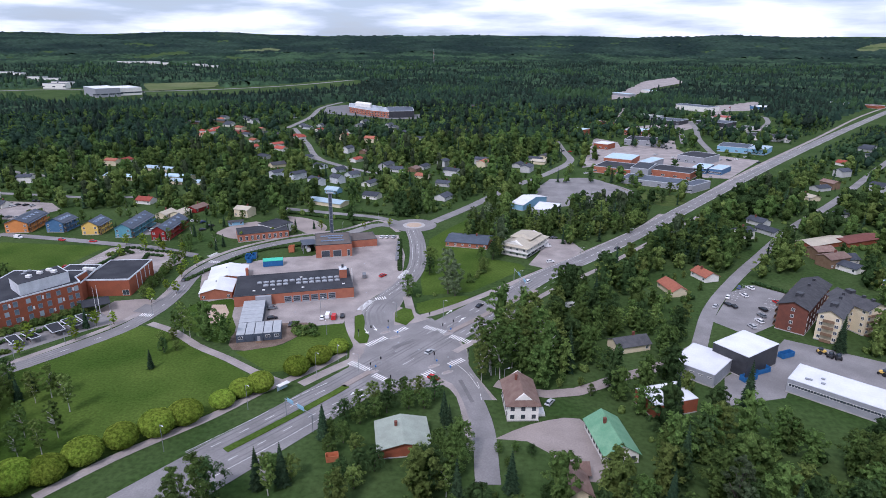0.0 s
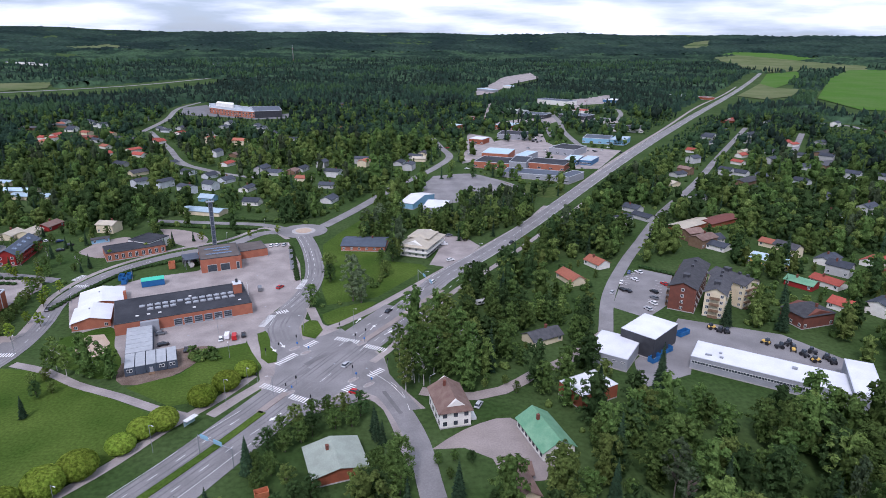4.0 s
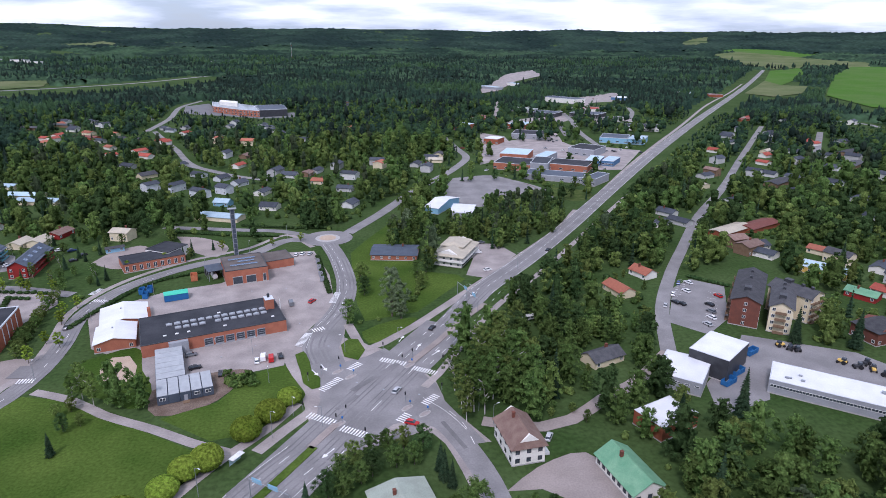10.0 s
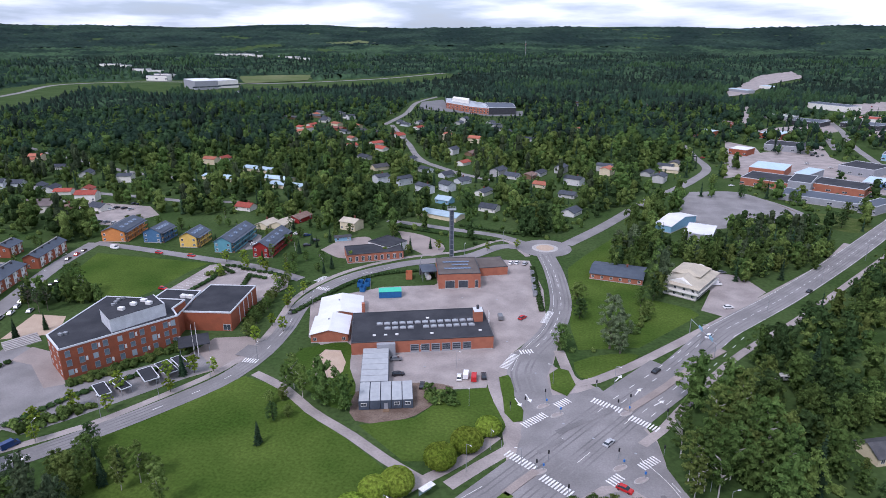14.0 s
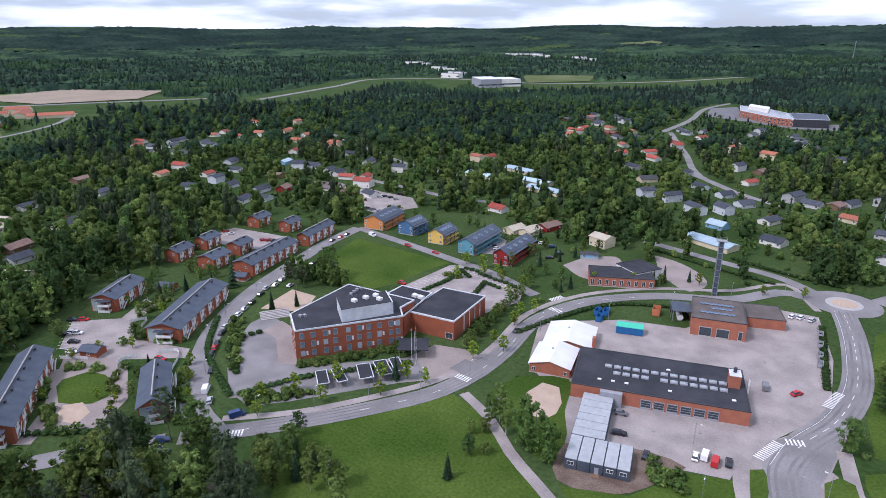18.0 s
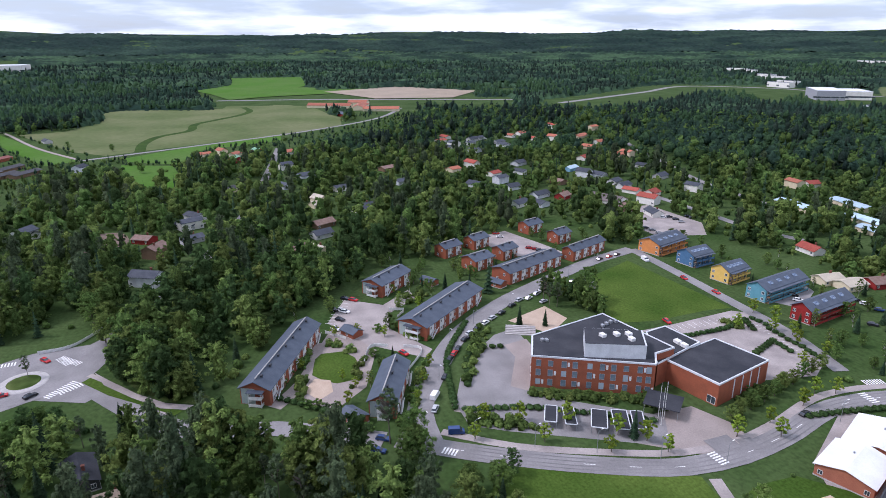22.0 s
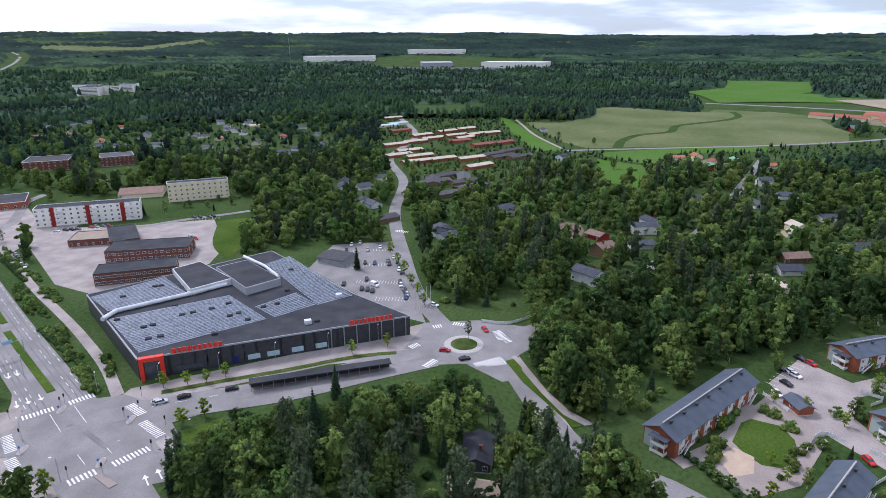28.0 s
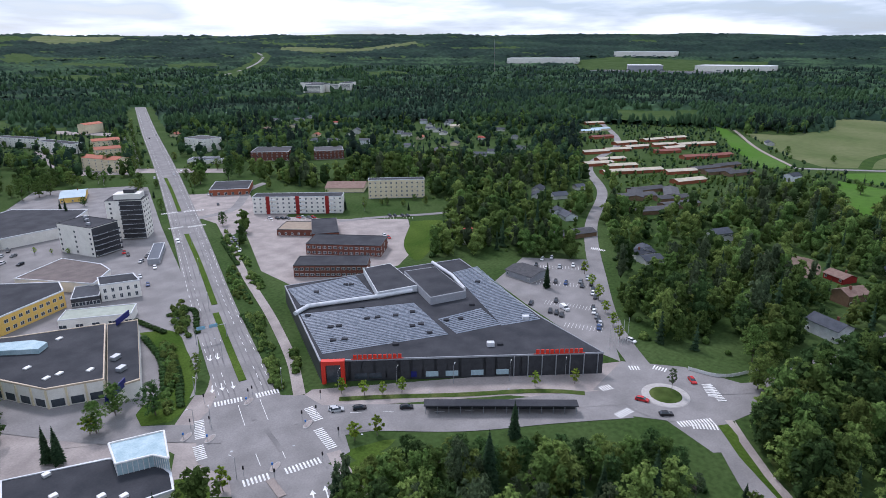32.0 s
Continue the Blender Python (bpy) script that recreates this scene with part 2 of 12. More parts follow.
def thing(name, x, y, z=0.0, rz=0.0, label="", category="", group="", kind=""):
    ob = new(name)
    ob.matrix_basis = pose(x, y, z, 0, 0, rz)
    return tagged(ob, label, category, group, kind)


def mesh_of(verts, faces, name="piece"):
    me = bpy.data.meshes.new(name)
    me.from_pydata([tuple(v) for v in verts], [], faces)
    me.update()
    return me


def add_box(bm, x0, y0, z0, x1, y1, z1, bevel=0.0):
    vs = [bm.verts.new(p) for p in ((x0, y0, z0), (x1, y0, z0), (x1, y1, z0), (x0, y1, z0), (x0, y0, z1), (x1, y0, z1), (x1, y1, z1), (x0, y1, z1))]
    fs = [bm.faces.new([vs[i] for i in f]) for f in ((3, 2, 1, 0), (4, 5, 6, 7), (0, 1, 5, 4), (1, 2, 6, 5), (2, 3, 7, 6), (3, 0, 4, 7))]
    if bevel:
        bmesh.ops.bevel(bm, geom=list({e for f in fs for e in f.edges}), offset=bevel, segments=1, affect="EDGES")
    return bm


def box(x0, y0, z0, x1, y1, z1, bevel=0.0):
    return add_box(bmesh.new(), x0, y0, z0, x1, y1, z1, bevel)


def add_rod(bm, a, b, r0, r1=None, sides=8):
    a, b = Vector(a), Vector(b)
    r1 = r0 if r1 is None else r1
    q = (b - a).to_track_quat("Z", "Y")
    rings = []
    for p, r in ((a, r0), (b, r1)):
        rings.append([bm.verts.new(p + q @ Vector((r * math.cos(k * math.tau / sides), r * math.sin(k * math.tau / sides), 0))) for k in range(sides)])
    for k in range(sides):
        bm.faces.new((rings[0][k], rings[0][(k + 1) % sides], rings[1][(k + 1) % sides], rings[1][k]))
    bm.faces.new(rings[0][::-1])
    bm.faces.new(rings[1])
    return bm


def rod(a, b, r0, r1=None, sides=8):
    return add_rod(bmesh.new(), a, b, r0, r1, sides)


# ---- ground ----


def rise(r):
    """The land is level round the town and climbs a little towards the horizon."""
    k = min(max((r - 1500) / 3400, 0), 1)
    return 141 * k * k * (1.6 - 0.6 * k)


MID = (-60.0, 150.0)
SKYLINE = ((0, 0), (60, 9), (81, 9), (97, 18), (136, 27), (178, 18), (205, 45), (216, 50), (250, 50), (300, 0), (360, 0))  # how far the last ridges stand above the rest, by bearing


def height(x, y):
    r = math.hypot(x - MID[0], y - MID[1])
    if r < 1500:
        return 0.0
    az = math.degrees(math.atan2(y - MID[1], x - MID[0])) % 360
    for (a, p), (b, q) in zip(SKYLINE, SKYLINE[1:]):
        if a <= az <= b:
            lift = p + (q - p) * (az - a) / (b - a)
            break
    start = 2000 + 1300 * max(0, 1 - abs(az - 200) / 22, 1 - abs(az - 121) / 12)
    k = min(max((r - start) / 1500, 0), 1)
    hills = (9 + 0.004 * max(r - 2000, 0)) * (noise.noise((x * 0.0011, y * 0.0011, 2.2)) + 0.5 * noise.noise((x * 0.0031, y * 0.0031, 9.1)))
    return rise(r) + lift * min(max((r - 2600) / 2250, 0), 1) + k * hills


def make_ground():
    radii = [0, 60, 150, 300, 500, 800, 1200, 1500]
    while radii[-1] < 4800:
        radii.append(radii[-1] * 1.0452)
    n = 240
    verts = [(MID[0], MID[1], 0)]
    for r in radii[1:]:
        for k in range(n):
            x, y = MID[0] + r * math.cos(k * math.tau / n), MID[1] + r * math.sin(k * math.tau / n)
            verts.append((x, y, height(x, y)))
    faces = [(0, 1 + k, 1 + (k + 1) % n) for k in range(n)]
    for j in range(len(radii) - 2):
        a, b = 1 + j * n, 1 + (j + 1) * n
        faces += [(a + k, b + k, b + (k + 1) % n, a + (k + 1) % n) for k in range(n)]
    return tagged(link("ground", mesh_of(verts, faces), M_GROUND), "green meadow ground reaching out to the wooded horizon", "ground", kind="structure")


make_ground()

OPEN = []  # what no scattered tree may stand on: polygons and lines with a clearance


def spline(pts, step=6.0):
    """Points along a smooth line through pts, with no overshoot where long and short stretches meet."""
    ps = [Vector((*p, 0)) for p in pts]
    d = [max((b - a).length, 1e-3) for a, b in zip(ps, ps[1:])]
    m = []
    for i in range(len(ps)):
        if i == 0:
            m.append((ps[1] - ps[0]) / d[0])
        elif i == len(ps) - 1:
            m.append((ps[-1] - ps[-2]) / d[-1])
        else:
            m.append(((ps[i] - ps[i - 1]) / d[i - 1] * d[i] + (ps[i + 1] - ps[i]) / d[i] * d[i - 1]) / (d[i - 1] + d[i]))
    out = []
    for i in range(len(ps) - 1):
        n = max(1, int(d[i] / step))
        for k in range(n):
            t = k / n
            a, b, c, e = 2 * t**3 - 3 * t**2 + 1, t**3 - 2 * t**2 + t, 3 * t**2 - 2 * t**3, t**3 - t**2
            out.append(a * ps[i] + b * d[i] * m[i] + c * ps[i + 1] + e * d[i] * m[i + 1])
    return [(p.x, p.y) for p in out + [ps[-1]]]


def strip(pts, width, off=0.0):
    """Left and right borders of a band along pts."""
    left, right = [], []
    for i, (x, y) in enumerate(pts):
        (ax, ay), (bx, by) = pts[max(i - 1, 0)], pts[min(i + 1, len(pts) - 1)]
        d = math.hypot(bx - ax, by - ay) or 1
        nx, ny = -(by - ay) / d, (bx - ax) / d
        left.append((x + nx * (off + width / 2), y + ny * (off + width / 2)))
        right.append((x + nx * (off - width / 2), y + ny * (off - width / 2)))
    return left, right


LEVEL = [0.0]


def road(name, pts, width, material, z, label, category="road", kind="structure", clear=2.0):
    p = spline(pts)
    left, right = strip(p, width)
    LEVEL[0] += 0.0006
    z += LEVEL[0]
    verts = [v for a, b in zip(left, right) for v in ((*a, z + height(*a)), (*b, z + height(*b)))]
    faces = [(2 * i, 2 * i + 1, 2 * i + 3, 2 * i + 2) for i in range(len(p) - 1)]
    OPEN.append(("line", p, width / 2 + clear))
    return tagged(link(name, mesh_of(verts, faces), material), label, category, kind=kind)


def area(name, pts, material, z, label, category, kind="structure", smooth=True, keep=True):
    p = spline(pts + pts[:1], 5.0)[:-1] if smooth else pts
    LEVEL[0] += 0.0006
    bm = bmesh.new()
    f = bm.faces.new([bm.verts.new((x, y, z + LEVEL[0] + height(x, y))) for x, y in p])
    bmesh.ops.triangulate(bm, faces=[f])
    if max(math.hypot(x - MID[0], y - MID[1]) for x, y in p) > 1500:  # far fields follow the hills
        bmesh.ops.subdivide_edges(bm, edges=list(bm.edges), cuts=5, use_grid_fill=True)
        for v in bm.verts:
            v.co.z = z + LEVEL[0] + height(v.co.x, v.co.y) + 1.2
    bm.normal_update()
    if sum(q.normal.z for q in bm.faces) < 0:
        bmesh.ops.reverse_faces(bm, faces=bm.faces)
    if keep:
        OPEN.append(("area", p, 0))
    return tagged(finish(name, bm, material), label, category, kind=kind)


def inside(x, y, p):
    c = False
    for i in range(len(p)):
        (ax, ay), (bx, by) = p[i - 1], p[i]
        if (ay > y) != (by > y) and x < (bx - ax) * (y - ay) / (by - ay) + ax:
            c = not c
    return c


# ---- roads, yards and lawns ----
MAIN = [(-18.7, 203.8), (-10.2, 218.4), (9.2, 251.2), (30.1, 284.0), (51.0, 321.0), (79.9, 358.9), (118.3, 413.8), (173.7, 498.0), (269.3, 641.2), (429.4, 871.9), (691.2, 1238.3), (1284.1, 2075.1)]
SW = [(-166.6, -43.6), (-200.9, -109.8), (-257.9, -214.3), (-342.5, -371.1), (-540.8, -751.1), (-728.9, -1104.6)]


def ring(x, y, r, n=40):
    return [(x + r * math.cos(k * math.tau / n), y + r * math.sin(k * math.tau / n)) for k in range(n)]


# hard surfaces first, lawns over them, roads above those
area("fire_station_yard", [(-109.1, 319.8), (-95.7, 331.8), (-73.1, 339.7), (-56.8, 381.1), (-33.5, 384.1), (-22.5, 346.3), (-17.5, 308.5), (-28.6, 280.6), (-32.8, 267.7), (-32.9, 256.6), (-52.8, 249.5), (-75.4, 243.0), (-84.2, 261.1), (-107.1, 276.1), (-120.9, 306.9)], M_PAVE, 0.02, "wide worn asphalt yard round the brick fire station", "yard", smooth=False)
area("muddy_yard", [(-75.4, 243.0), (-54.1, 254.6), (-43.6, 254.4), (-46.8, 244.9), (-51.4, 235.3), (-61.6, 227.7), (-68.6, 228.1)], M_MUD, 0.034, "bare brown earth round the site cabins", "yard")
area("parking_lot", [(50.3, 389.6), (69.7, 387.7), (76.9, 368.2), (55.0, 334.7), (45.3, 339.9), (52.3, 363.5)], M_PAVE, 0.02, "faded asphalt parking lot beside the white commercial house", "parking lot", smooth=False)
area("gravel_lot", [(55.8, 530.8), (98.2, 563.9), (133.6, 493.8), (82.1, 473.3), (55.8, 463.3)], M_ASPHALT, 0.02, "empty gravel lot with weeds", "lot")
area("school_forecourt", [(-144.1, 251.9), (-142.4, 266.6), (-131.1, 270.7), (-119.6, 269.8), (-121.3, 252.5), (-128.7, 244.0), (-171.0, 196.3), (-176.9, 197.7), (-167.5, 218.5), (-156.2, 231.9)], M_GRAVEL, 0.02, "pinkish paved forecourt of the school", "yard", smooth=False)
area("school_yard", [(-181.0, 207.1), (-204.9, 222.0), (-213.5, 233.5), (-215.5, 244.0), (-193.3, 240.6), (-168.9, 221.4)], M_ASPHALT, 0.02, "asphalt school yard with a dark patch", "yard", smooth=False)
area("paving", [(-204.1, 232.6), (-205.3, 243.2), (-192.3, 241.5), (-171.8, 224.1), (-176.9, 220.1), (-194.2, 232.0)], M_GRAVEL, 0.026, "pinkish paving beside the school wall", "yard", smooth=False)
area("school_parking_lot", [(-188.9, 207.0), (-170.7, 222.3), (-141.7, 254.9), (-129.0, 245.7), (-141.2, 227.2), (-154.5, 206.8), (-162.1, 197.3), (-171.4, 198.2), (-177.1, 200.0)], M_ASPHALT, 0.024, "asphalt parking lot with open carports", "parking lot", smooth=False)
area("paved_shoulder", [(-28.9, 280.6), (-13.7, 309.0), (-11.5, 298.5), (-12.4, 276.8), (-5.1, 271.3), (4.5, 264.5), (15.5, 251.2), (20.8, 239.9), (22.6, 228.3), (26.8, 218.2), (33.8, 205.1), (21.4, 203.5), (15.8, 212.8), (5.4, 208.2), (-9.2, 204.5), (-19.7, 217.0), (-27.0, 245.7), (-32.8, 267.7)], M_PAVE, 0.012, "worn paved margins round the crossing", "pavement", smooth=False)
area("junction", [(-28.9, 280.6), (-16.0, 300.5), (-12.1, 293.3), (-12.8, 276.8), (-13.9, 268.1), (-11.0, 257.1), (-3.3, 260.4), (3.5, 266.3), (13.6, 251.0), (20.7, 239.0), (22.5, 227.7), (26.8, 217.7), (32.2, 204.9), (26.5, 204.2), (22.4, 213.1), (15.8, 213.2), (5.4, 208.6), (-4.7, 204.2), (-18.4, 219.8), (-18.5, 239.5), (-23.0, 253.4), (-27.0, 266.4)], M_ASPHALT, 0.075, "wide asphalt junction with worn lanes", "road", smooth=False)
area("sand_court", [(-222.6, 245.1), (-229.3, 267.2), (-214.5, 268.9), (-205.0, 254.5)], M_SAND, 0.03, "pale brown sand court behind a fence", "court", smooth=False)
area("football_lawn", [(-244.2, 290.0), (-262.0, 339.8), (-193.8, 340.2), (-196.3, 328.8), (-197.2, 301.2), (-202.0, 285.0), (-219.5, 285.8)], M_LAWN, 0.03, "bright green mown playing lawn", "lawn", smooth=False)
area("school_parking", [(-192.4, 287.4), (-191.6, 306.7), (-191.8, 337.7), (-182.8, 346.6), (-146.0, 335.5), (-139.0, 320.5), (-144.5, 300.3), (-163.9, 302.1), (-180.7, 302.6)], M_PAVE, 0.02, "asphalt parking lot with planted islands", "parking lot", smooth=False)
area("parking_lot", [(-350.3, 408.1), (-349.8, 430.3), (-299.6, 430.1), (-279.0, 412.9), (-289.5, 384.4), (-322.9, 387.1)], M_PAVE, 0.02, "asphalt parking lot full of cars below the hall", "parking lot", smooth=False)
area("court_yard", [(-146.8, 373.7), (-142.6, 391.1), (-131.6, 402.0), (-119.7, 378.4), (-128.4, 364.0)], M_GRAVEL, 0.02, "reddish gravel play yard", "yard")
area("gravel_turnout", [(-116.3, 417.3), (-105.1, 415.3), (-80.7, 387.7), (-84.3, 378.3), (-97.1, 386.0)], M_GRAVEL, 0.02, "gravel turning place behind the brick day-care house", "yard")
area("housing_yard", [(-251.4, 175.5), (-273.2, 188.8), (-260.0, 202.7), (-272.0, 218.9), (-262.1, 219.6), (-250.2, 202.1), (-236.6, 197.2), (-212.5, 206.4), (-207.4, 201.4), (-223.6, 187.1), (-217.8, 180.9), (-230.3, 183.5)], M_PAVE, 0.02, "reddish paved yard between the terraced houses", "yard", smooth=False)
road("housing_path", [(-235.4, 166.1), (-223.0, 164.5), (-211.3, 158.2), (-200.3, 148.9), (-196.4, 144.6)], 5, M_GRAVEL, 0.022, "gravel path round a small garden", "path")
road("housing_path", [(-233.9, 167.6), (-230.9, 175.4), (-221.6, 180.0), (-208.9, 175.9), (-200.7, 168.8), (-192.4, 161.2)], 3, M_GRAVEL, 0.023, "gravel path round a small garden", "path")
area("garden_lawn", [(-211.8, 160.2), (-226.1, 166.9), (-224.7, 175.1), (-218.2, 177.6), (-202.8, 171.7), (-202.7, 166.8)], M_LAWN, 0.05, "small garden lawn ringed by shrubs", "lawn")
area("sandbox", [(-202.5, 155.4), (-209.0, 160.5), (-205.8, 165.3), (-198.2, 164.3), (-194.8, 158.7)], M_SAND, 0.05, "sand play area", "sandbox")
area("housing_parking", [(-331.1, 280.4), (-336.9, 307.2), (-304.9, 314.2), (-286.5, 317.0), (-292.2, 289.9)], M_PAVE, 0.02, "asphalt parking court behind the terraced houses", "parking lot", smooth=False)
area("market_plaza", [(-173.6, -29.5), (-182.5, -30.5), (-229.9, 18.7), (-262.2, 47.8), (-243.5, 55.8), (-232.3, 53.4), (-217.8, 25.7), (-179.8, -15.0)], M_PAVE, 0.02, "paved walk along the front of the supermarket", "pavement", smooth=False)
area("market_parking", [(-306.4, -33.2), (-346.4, -39.7), (-363.5, -8.4), (-305.7, 23.3), (-262.0, 47.5), (-263.8, 38.5), (-287.3, -2.9)], M_ASPHALT, 0.02, "large asphalt parking lot behind the supermarket", "parking lot", smooth=False)
area("office_lot", [(-301.9, -225.3), (-330.0, -215.1), (-346.8, -180.5), (-373.3, -142.1), (-325.4, -98.2), (-297.1, -87.4), (-279.8, -93.9), (-244.6, -111.9), (-249.4, -140.4)], M_PAVE, 0.02, "wide empty pinkish asphalt lot", "lot", smooth=False)
area("town_square", [(-219.7, -385.4), (-265.9, -444.8), (-322.1, -400.8), (-328.3, -383.9), (-268.2, -264.4), (-225.3, -174.8), (-195.6, -117.4), (-177.6, -87.8), (-157.4, -59.8), (-128.1, -56.6), (-110.1, -87.9)], M_ASPHALT, 0.015, "paved town centre ground with parking rows", "pavement", smooth=False)
area("shop_yard", [(-330.7, -332.5), (-365.2, -300.0), (-345.4, -267.8), (-346.1, -224.7), (-324.9, -212.1), (-301.9, -225.3), (-290.9, -227.0), (-294.7, -263.6)], M_PAVE, 0.018, "paved ground round the brick shop", "pavement", smooth=False)
area("corner_pavement", [(-114.5, -99.9), (-129.8, -60.0), (-140.5, -47.4), (-157.4, -59.8), (-161.2, -54.4), (-136.2, -11.5), (-135.5, -31.0), (-135.0, -38.4), (-123.9, -48.7), (-101.0, -63.1)], M_PAVE, 0.013, "paved corner of the crossing", "pavement", smooth=False)
area("junction", [(-148.5, -46.5), (-159.6, -53.6), (-166.7, -46.6), (-178.7, -29.7), (-176.7, -12.0), (-165.1, 4.0), (-157.4, 2.8), (-147.3, 0.2), (-137.7, -8.7), (-136.6, -27.2)], M_ASPHALT, 0.076, "wide asphalt junction with worn lanes", "road", smooth=False)
area("junction", [(-137.8, -8.8), (-147.5, 0.1), (-157.5, 2.6), (-158.0, 9.2), (-152.7, 22.8), (-134.7, -2.5)], M_ASPHALT, 0.0755, "wide asphalt approach to the junction", "road", smooth=False)
area("junction", [(-262.2, 47.8), (-271.0, 67.7), (-270.4, 93.8), (-255.1, 94.8), (-238.1, 86.9), (-228.6, 93.7), (-224.6, 88.8), (-233.2, 73.1), (-228.9, 62.2), (-223.1, 55.2), (-237.5, 47.3)], M_ASPHALT, 0.068, "asphalt round the roundabout", "road", smooth=False)
area("court_parking", [(-211.3, 381.3), (-206.6, 396.3), (-191.6, 389.7), (-180.5, 367.4), (-190.8, 361.9)], M_ASPHALT, 0.021, "small asphalt parking court", "parking lot", smooth=False)
area("bus_lane", [(-172.6, -17.8), (-195.6, 5.0), (-232.3, 47.5), (-241.2, 53.8), (-230.3, 59.8), (-220.5, 52.6), (-217.9, 46.1), (-190.0, 13.7), (-168.7, -4.1)], M_ASPHALT, 0.074, "asphalt bus lane before the long shelter", "road", smooth=False)
area("corner_pavement", [(-135.9, -37.1), (-137.4, -28.4), (-138.5, -12.2), (-135.2, -5.4), (-126.7, -17.3), (-128.0, -27.1)], M_PAVE, 0.02, "paved corner by the crossing", "pavement", smooth=False)
area("factory_yard", [(113.2, 229.8), (137.5, 252.8), (146.3, 264.2), (181.4, 245.8), (194.4, 220.2), (176.4, 205.8), (135.3, 228.4), (129.4, 218.4), (107.7, 210.5)], M_ASPHALT, 0.02, "asphalt works yard with stacked vehicles", "yard", smooth=False)
area("flats_parking", [(122.3, 278.1), (140.7, 313.9), (154.3, 324.4), (166.5, 313.8), (149.4, 279.5), (133.2, 265.6)], M_ASPHALT, 0.02, "asphalt parking lot of the brown flats", "parking lot", smooth=False)
area("house_yard", [(34.0, 183.7), (44.6, 192.5), (59.9, 197.5), (66.4, 182.1), (70.6, 168.7), (61.7, 167.5), (52.6, 168.6), (51.0, 177.9), (43.6, 183.6)], M_GRAVEL, 0.02, "worn gravel yard between the old houses", "yard")
area("industrial_yard", [(106.9, 633.2), (123.4, 709.8), (156.8, 756.7), (207.2, 800.2), (214.9, 721.4), (248.6, 704.5), (278.3, 681.2), (221.3, 585.5), (200.3, 586.6), (168.1, 630.4)], M_PAVE, 0.022, "worn asphalt yards with stored goods", "yard", smooth=False)
area("industrial_yard", [(183.8, 924.6), (250.7, 979.2), (297.5, 1020.0), (281.3, 937.3), (247.4, 890.9), (242.1, 939.7), (213.7, 881.6), (197.3, 830.0), (176.5, 851.7)], M_PAVE, 0.022, "worn asphalt yards with stored goods", "yard", smooth=False)
area("industrial_yard", [(130.7, 819.9), (154.4, 786.1), (151.3, 732.9), (117.1, 636.0), (97.8, 618.1)], M_PAVE, 0.022, "worn asphalt yards with stored goods", "yard", smooth=False)
area("industrial_yard", [(203.1, 810.2), (224.2, 808.8), (207.8, 717.5), (186.1, 719.0)], M_PAVE, 0.022, "worn asphalt yards with stored goods", "yard", smooth=False)
area("industrial_yard", [(362.0, 1237.7), (460.9, 1329.9), (540.0, 1409.7), (439.0, 1190.8), (395.1, 1172.4), (350.4, 1099.0)], M_PAVE, 0.022, "worn asphalt yards with stored goods", "yard", smooth=False)
area("industrial_yard", [(329.3, 974.5), (396.6, 930.3), (386.4, 887.9), (344.0, 920.8), (303.3, 875.9), (297.8, 899.3)], M_PAVE, 0.022, "worn asphalt yards with stored goods", "yard", smooth=False)
area("bare_lot", [(62.3, 553.7), (80.4, 558.2), (106.2, 552.6), (122.7, 535.9), (127.9, 501.8), (122.7, 473.4), (108.5, 455.4), (89.9, 467.5), (85.7, 519.1), (65.3, 529.4)], M_MUD, 0.016, "bare trodden earth round the gravel lot", "lot", keep=False)
area("rough_lawn", [(139.1, 525.1), (163.6, 508.0), (159.7, 487.3), (144.9, 478.9), (137.7, 485.4), (129.7, 502.2)], M_ROUGHGRASS, 0.018, "rough yellow-green grass by the cycle path", "lawn")
area("dirt_lot", [(65.4, 563.2), (98.7, 571.2), (118.8, 542.1), (127.3, 491.1), (82.4, 481.0), (54.3, 504.3)], M_ASPHALT, 0.022, "empty gravel lot with weeds", "lot")
area("dirt_clearing", [(-432.0, 64.0), (-433.0, 90.0), (-399.0, 92.0), (-398.0, 74.0)], M_MUD, 0.02, "bare gravel clearing in the trees", "clearing")

area("paved_court", [(-228.9, 165.6), (-246.7, 176.3), (-231.8, 183.3), (-220.4, 186.7), (-196.5, 175.3), (-187.4, 162.7), (-195.2, 153.0), (-207.6, 153.0)], M_GRAVEL, 0.012, "brown paved court between the terraced houses", "yard", smooth=False, keep=False)
area("park_lawn", [(-143.2, 201.0), (-137.3, 210.1), (-115.5, 243.6), (-103.9, 240.8), (-82.8, 228.3), (-59.1, 213.6), (-45.9, 204.6), (-55.9, 187.3), (-75.0, 163.3), (-86.9, 147.3), (-92.7, 142.6)], M_LAWN, 0.03, "broad mown park lawn", "lawn", smooth=False)
area("bush_lawn", [(-66.8, 226.2), (-51.1, 234.1), (-46.2, 244.7), (-41.6, 252.4), (-32.5, 256.6), (-27.9, 249.1), (-22.8, 239.0), (-23.8, 232.6), (-36.0, 216.2), (-48.5, 213.3)], M_LAWN, 0.04, "lawn strip with round bushes by the crossing", "lawn", smooth=False)
area("corner_lawn", [(-13.2, 377.8), (-5.7, 399.0), (8.7, 432.7), (25.0, 423.7), (20.9, 348.3), (40.9, 340.6), (44.1, 334.5), (18.1, 298.2), (-4.2, 290.9), (-8.1, 309.8)], M_LAWN, 0.03, "lawn corner by the curving road", "lawn", smooth=False)
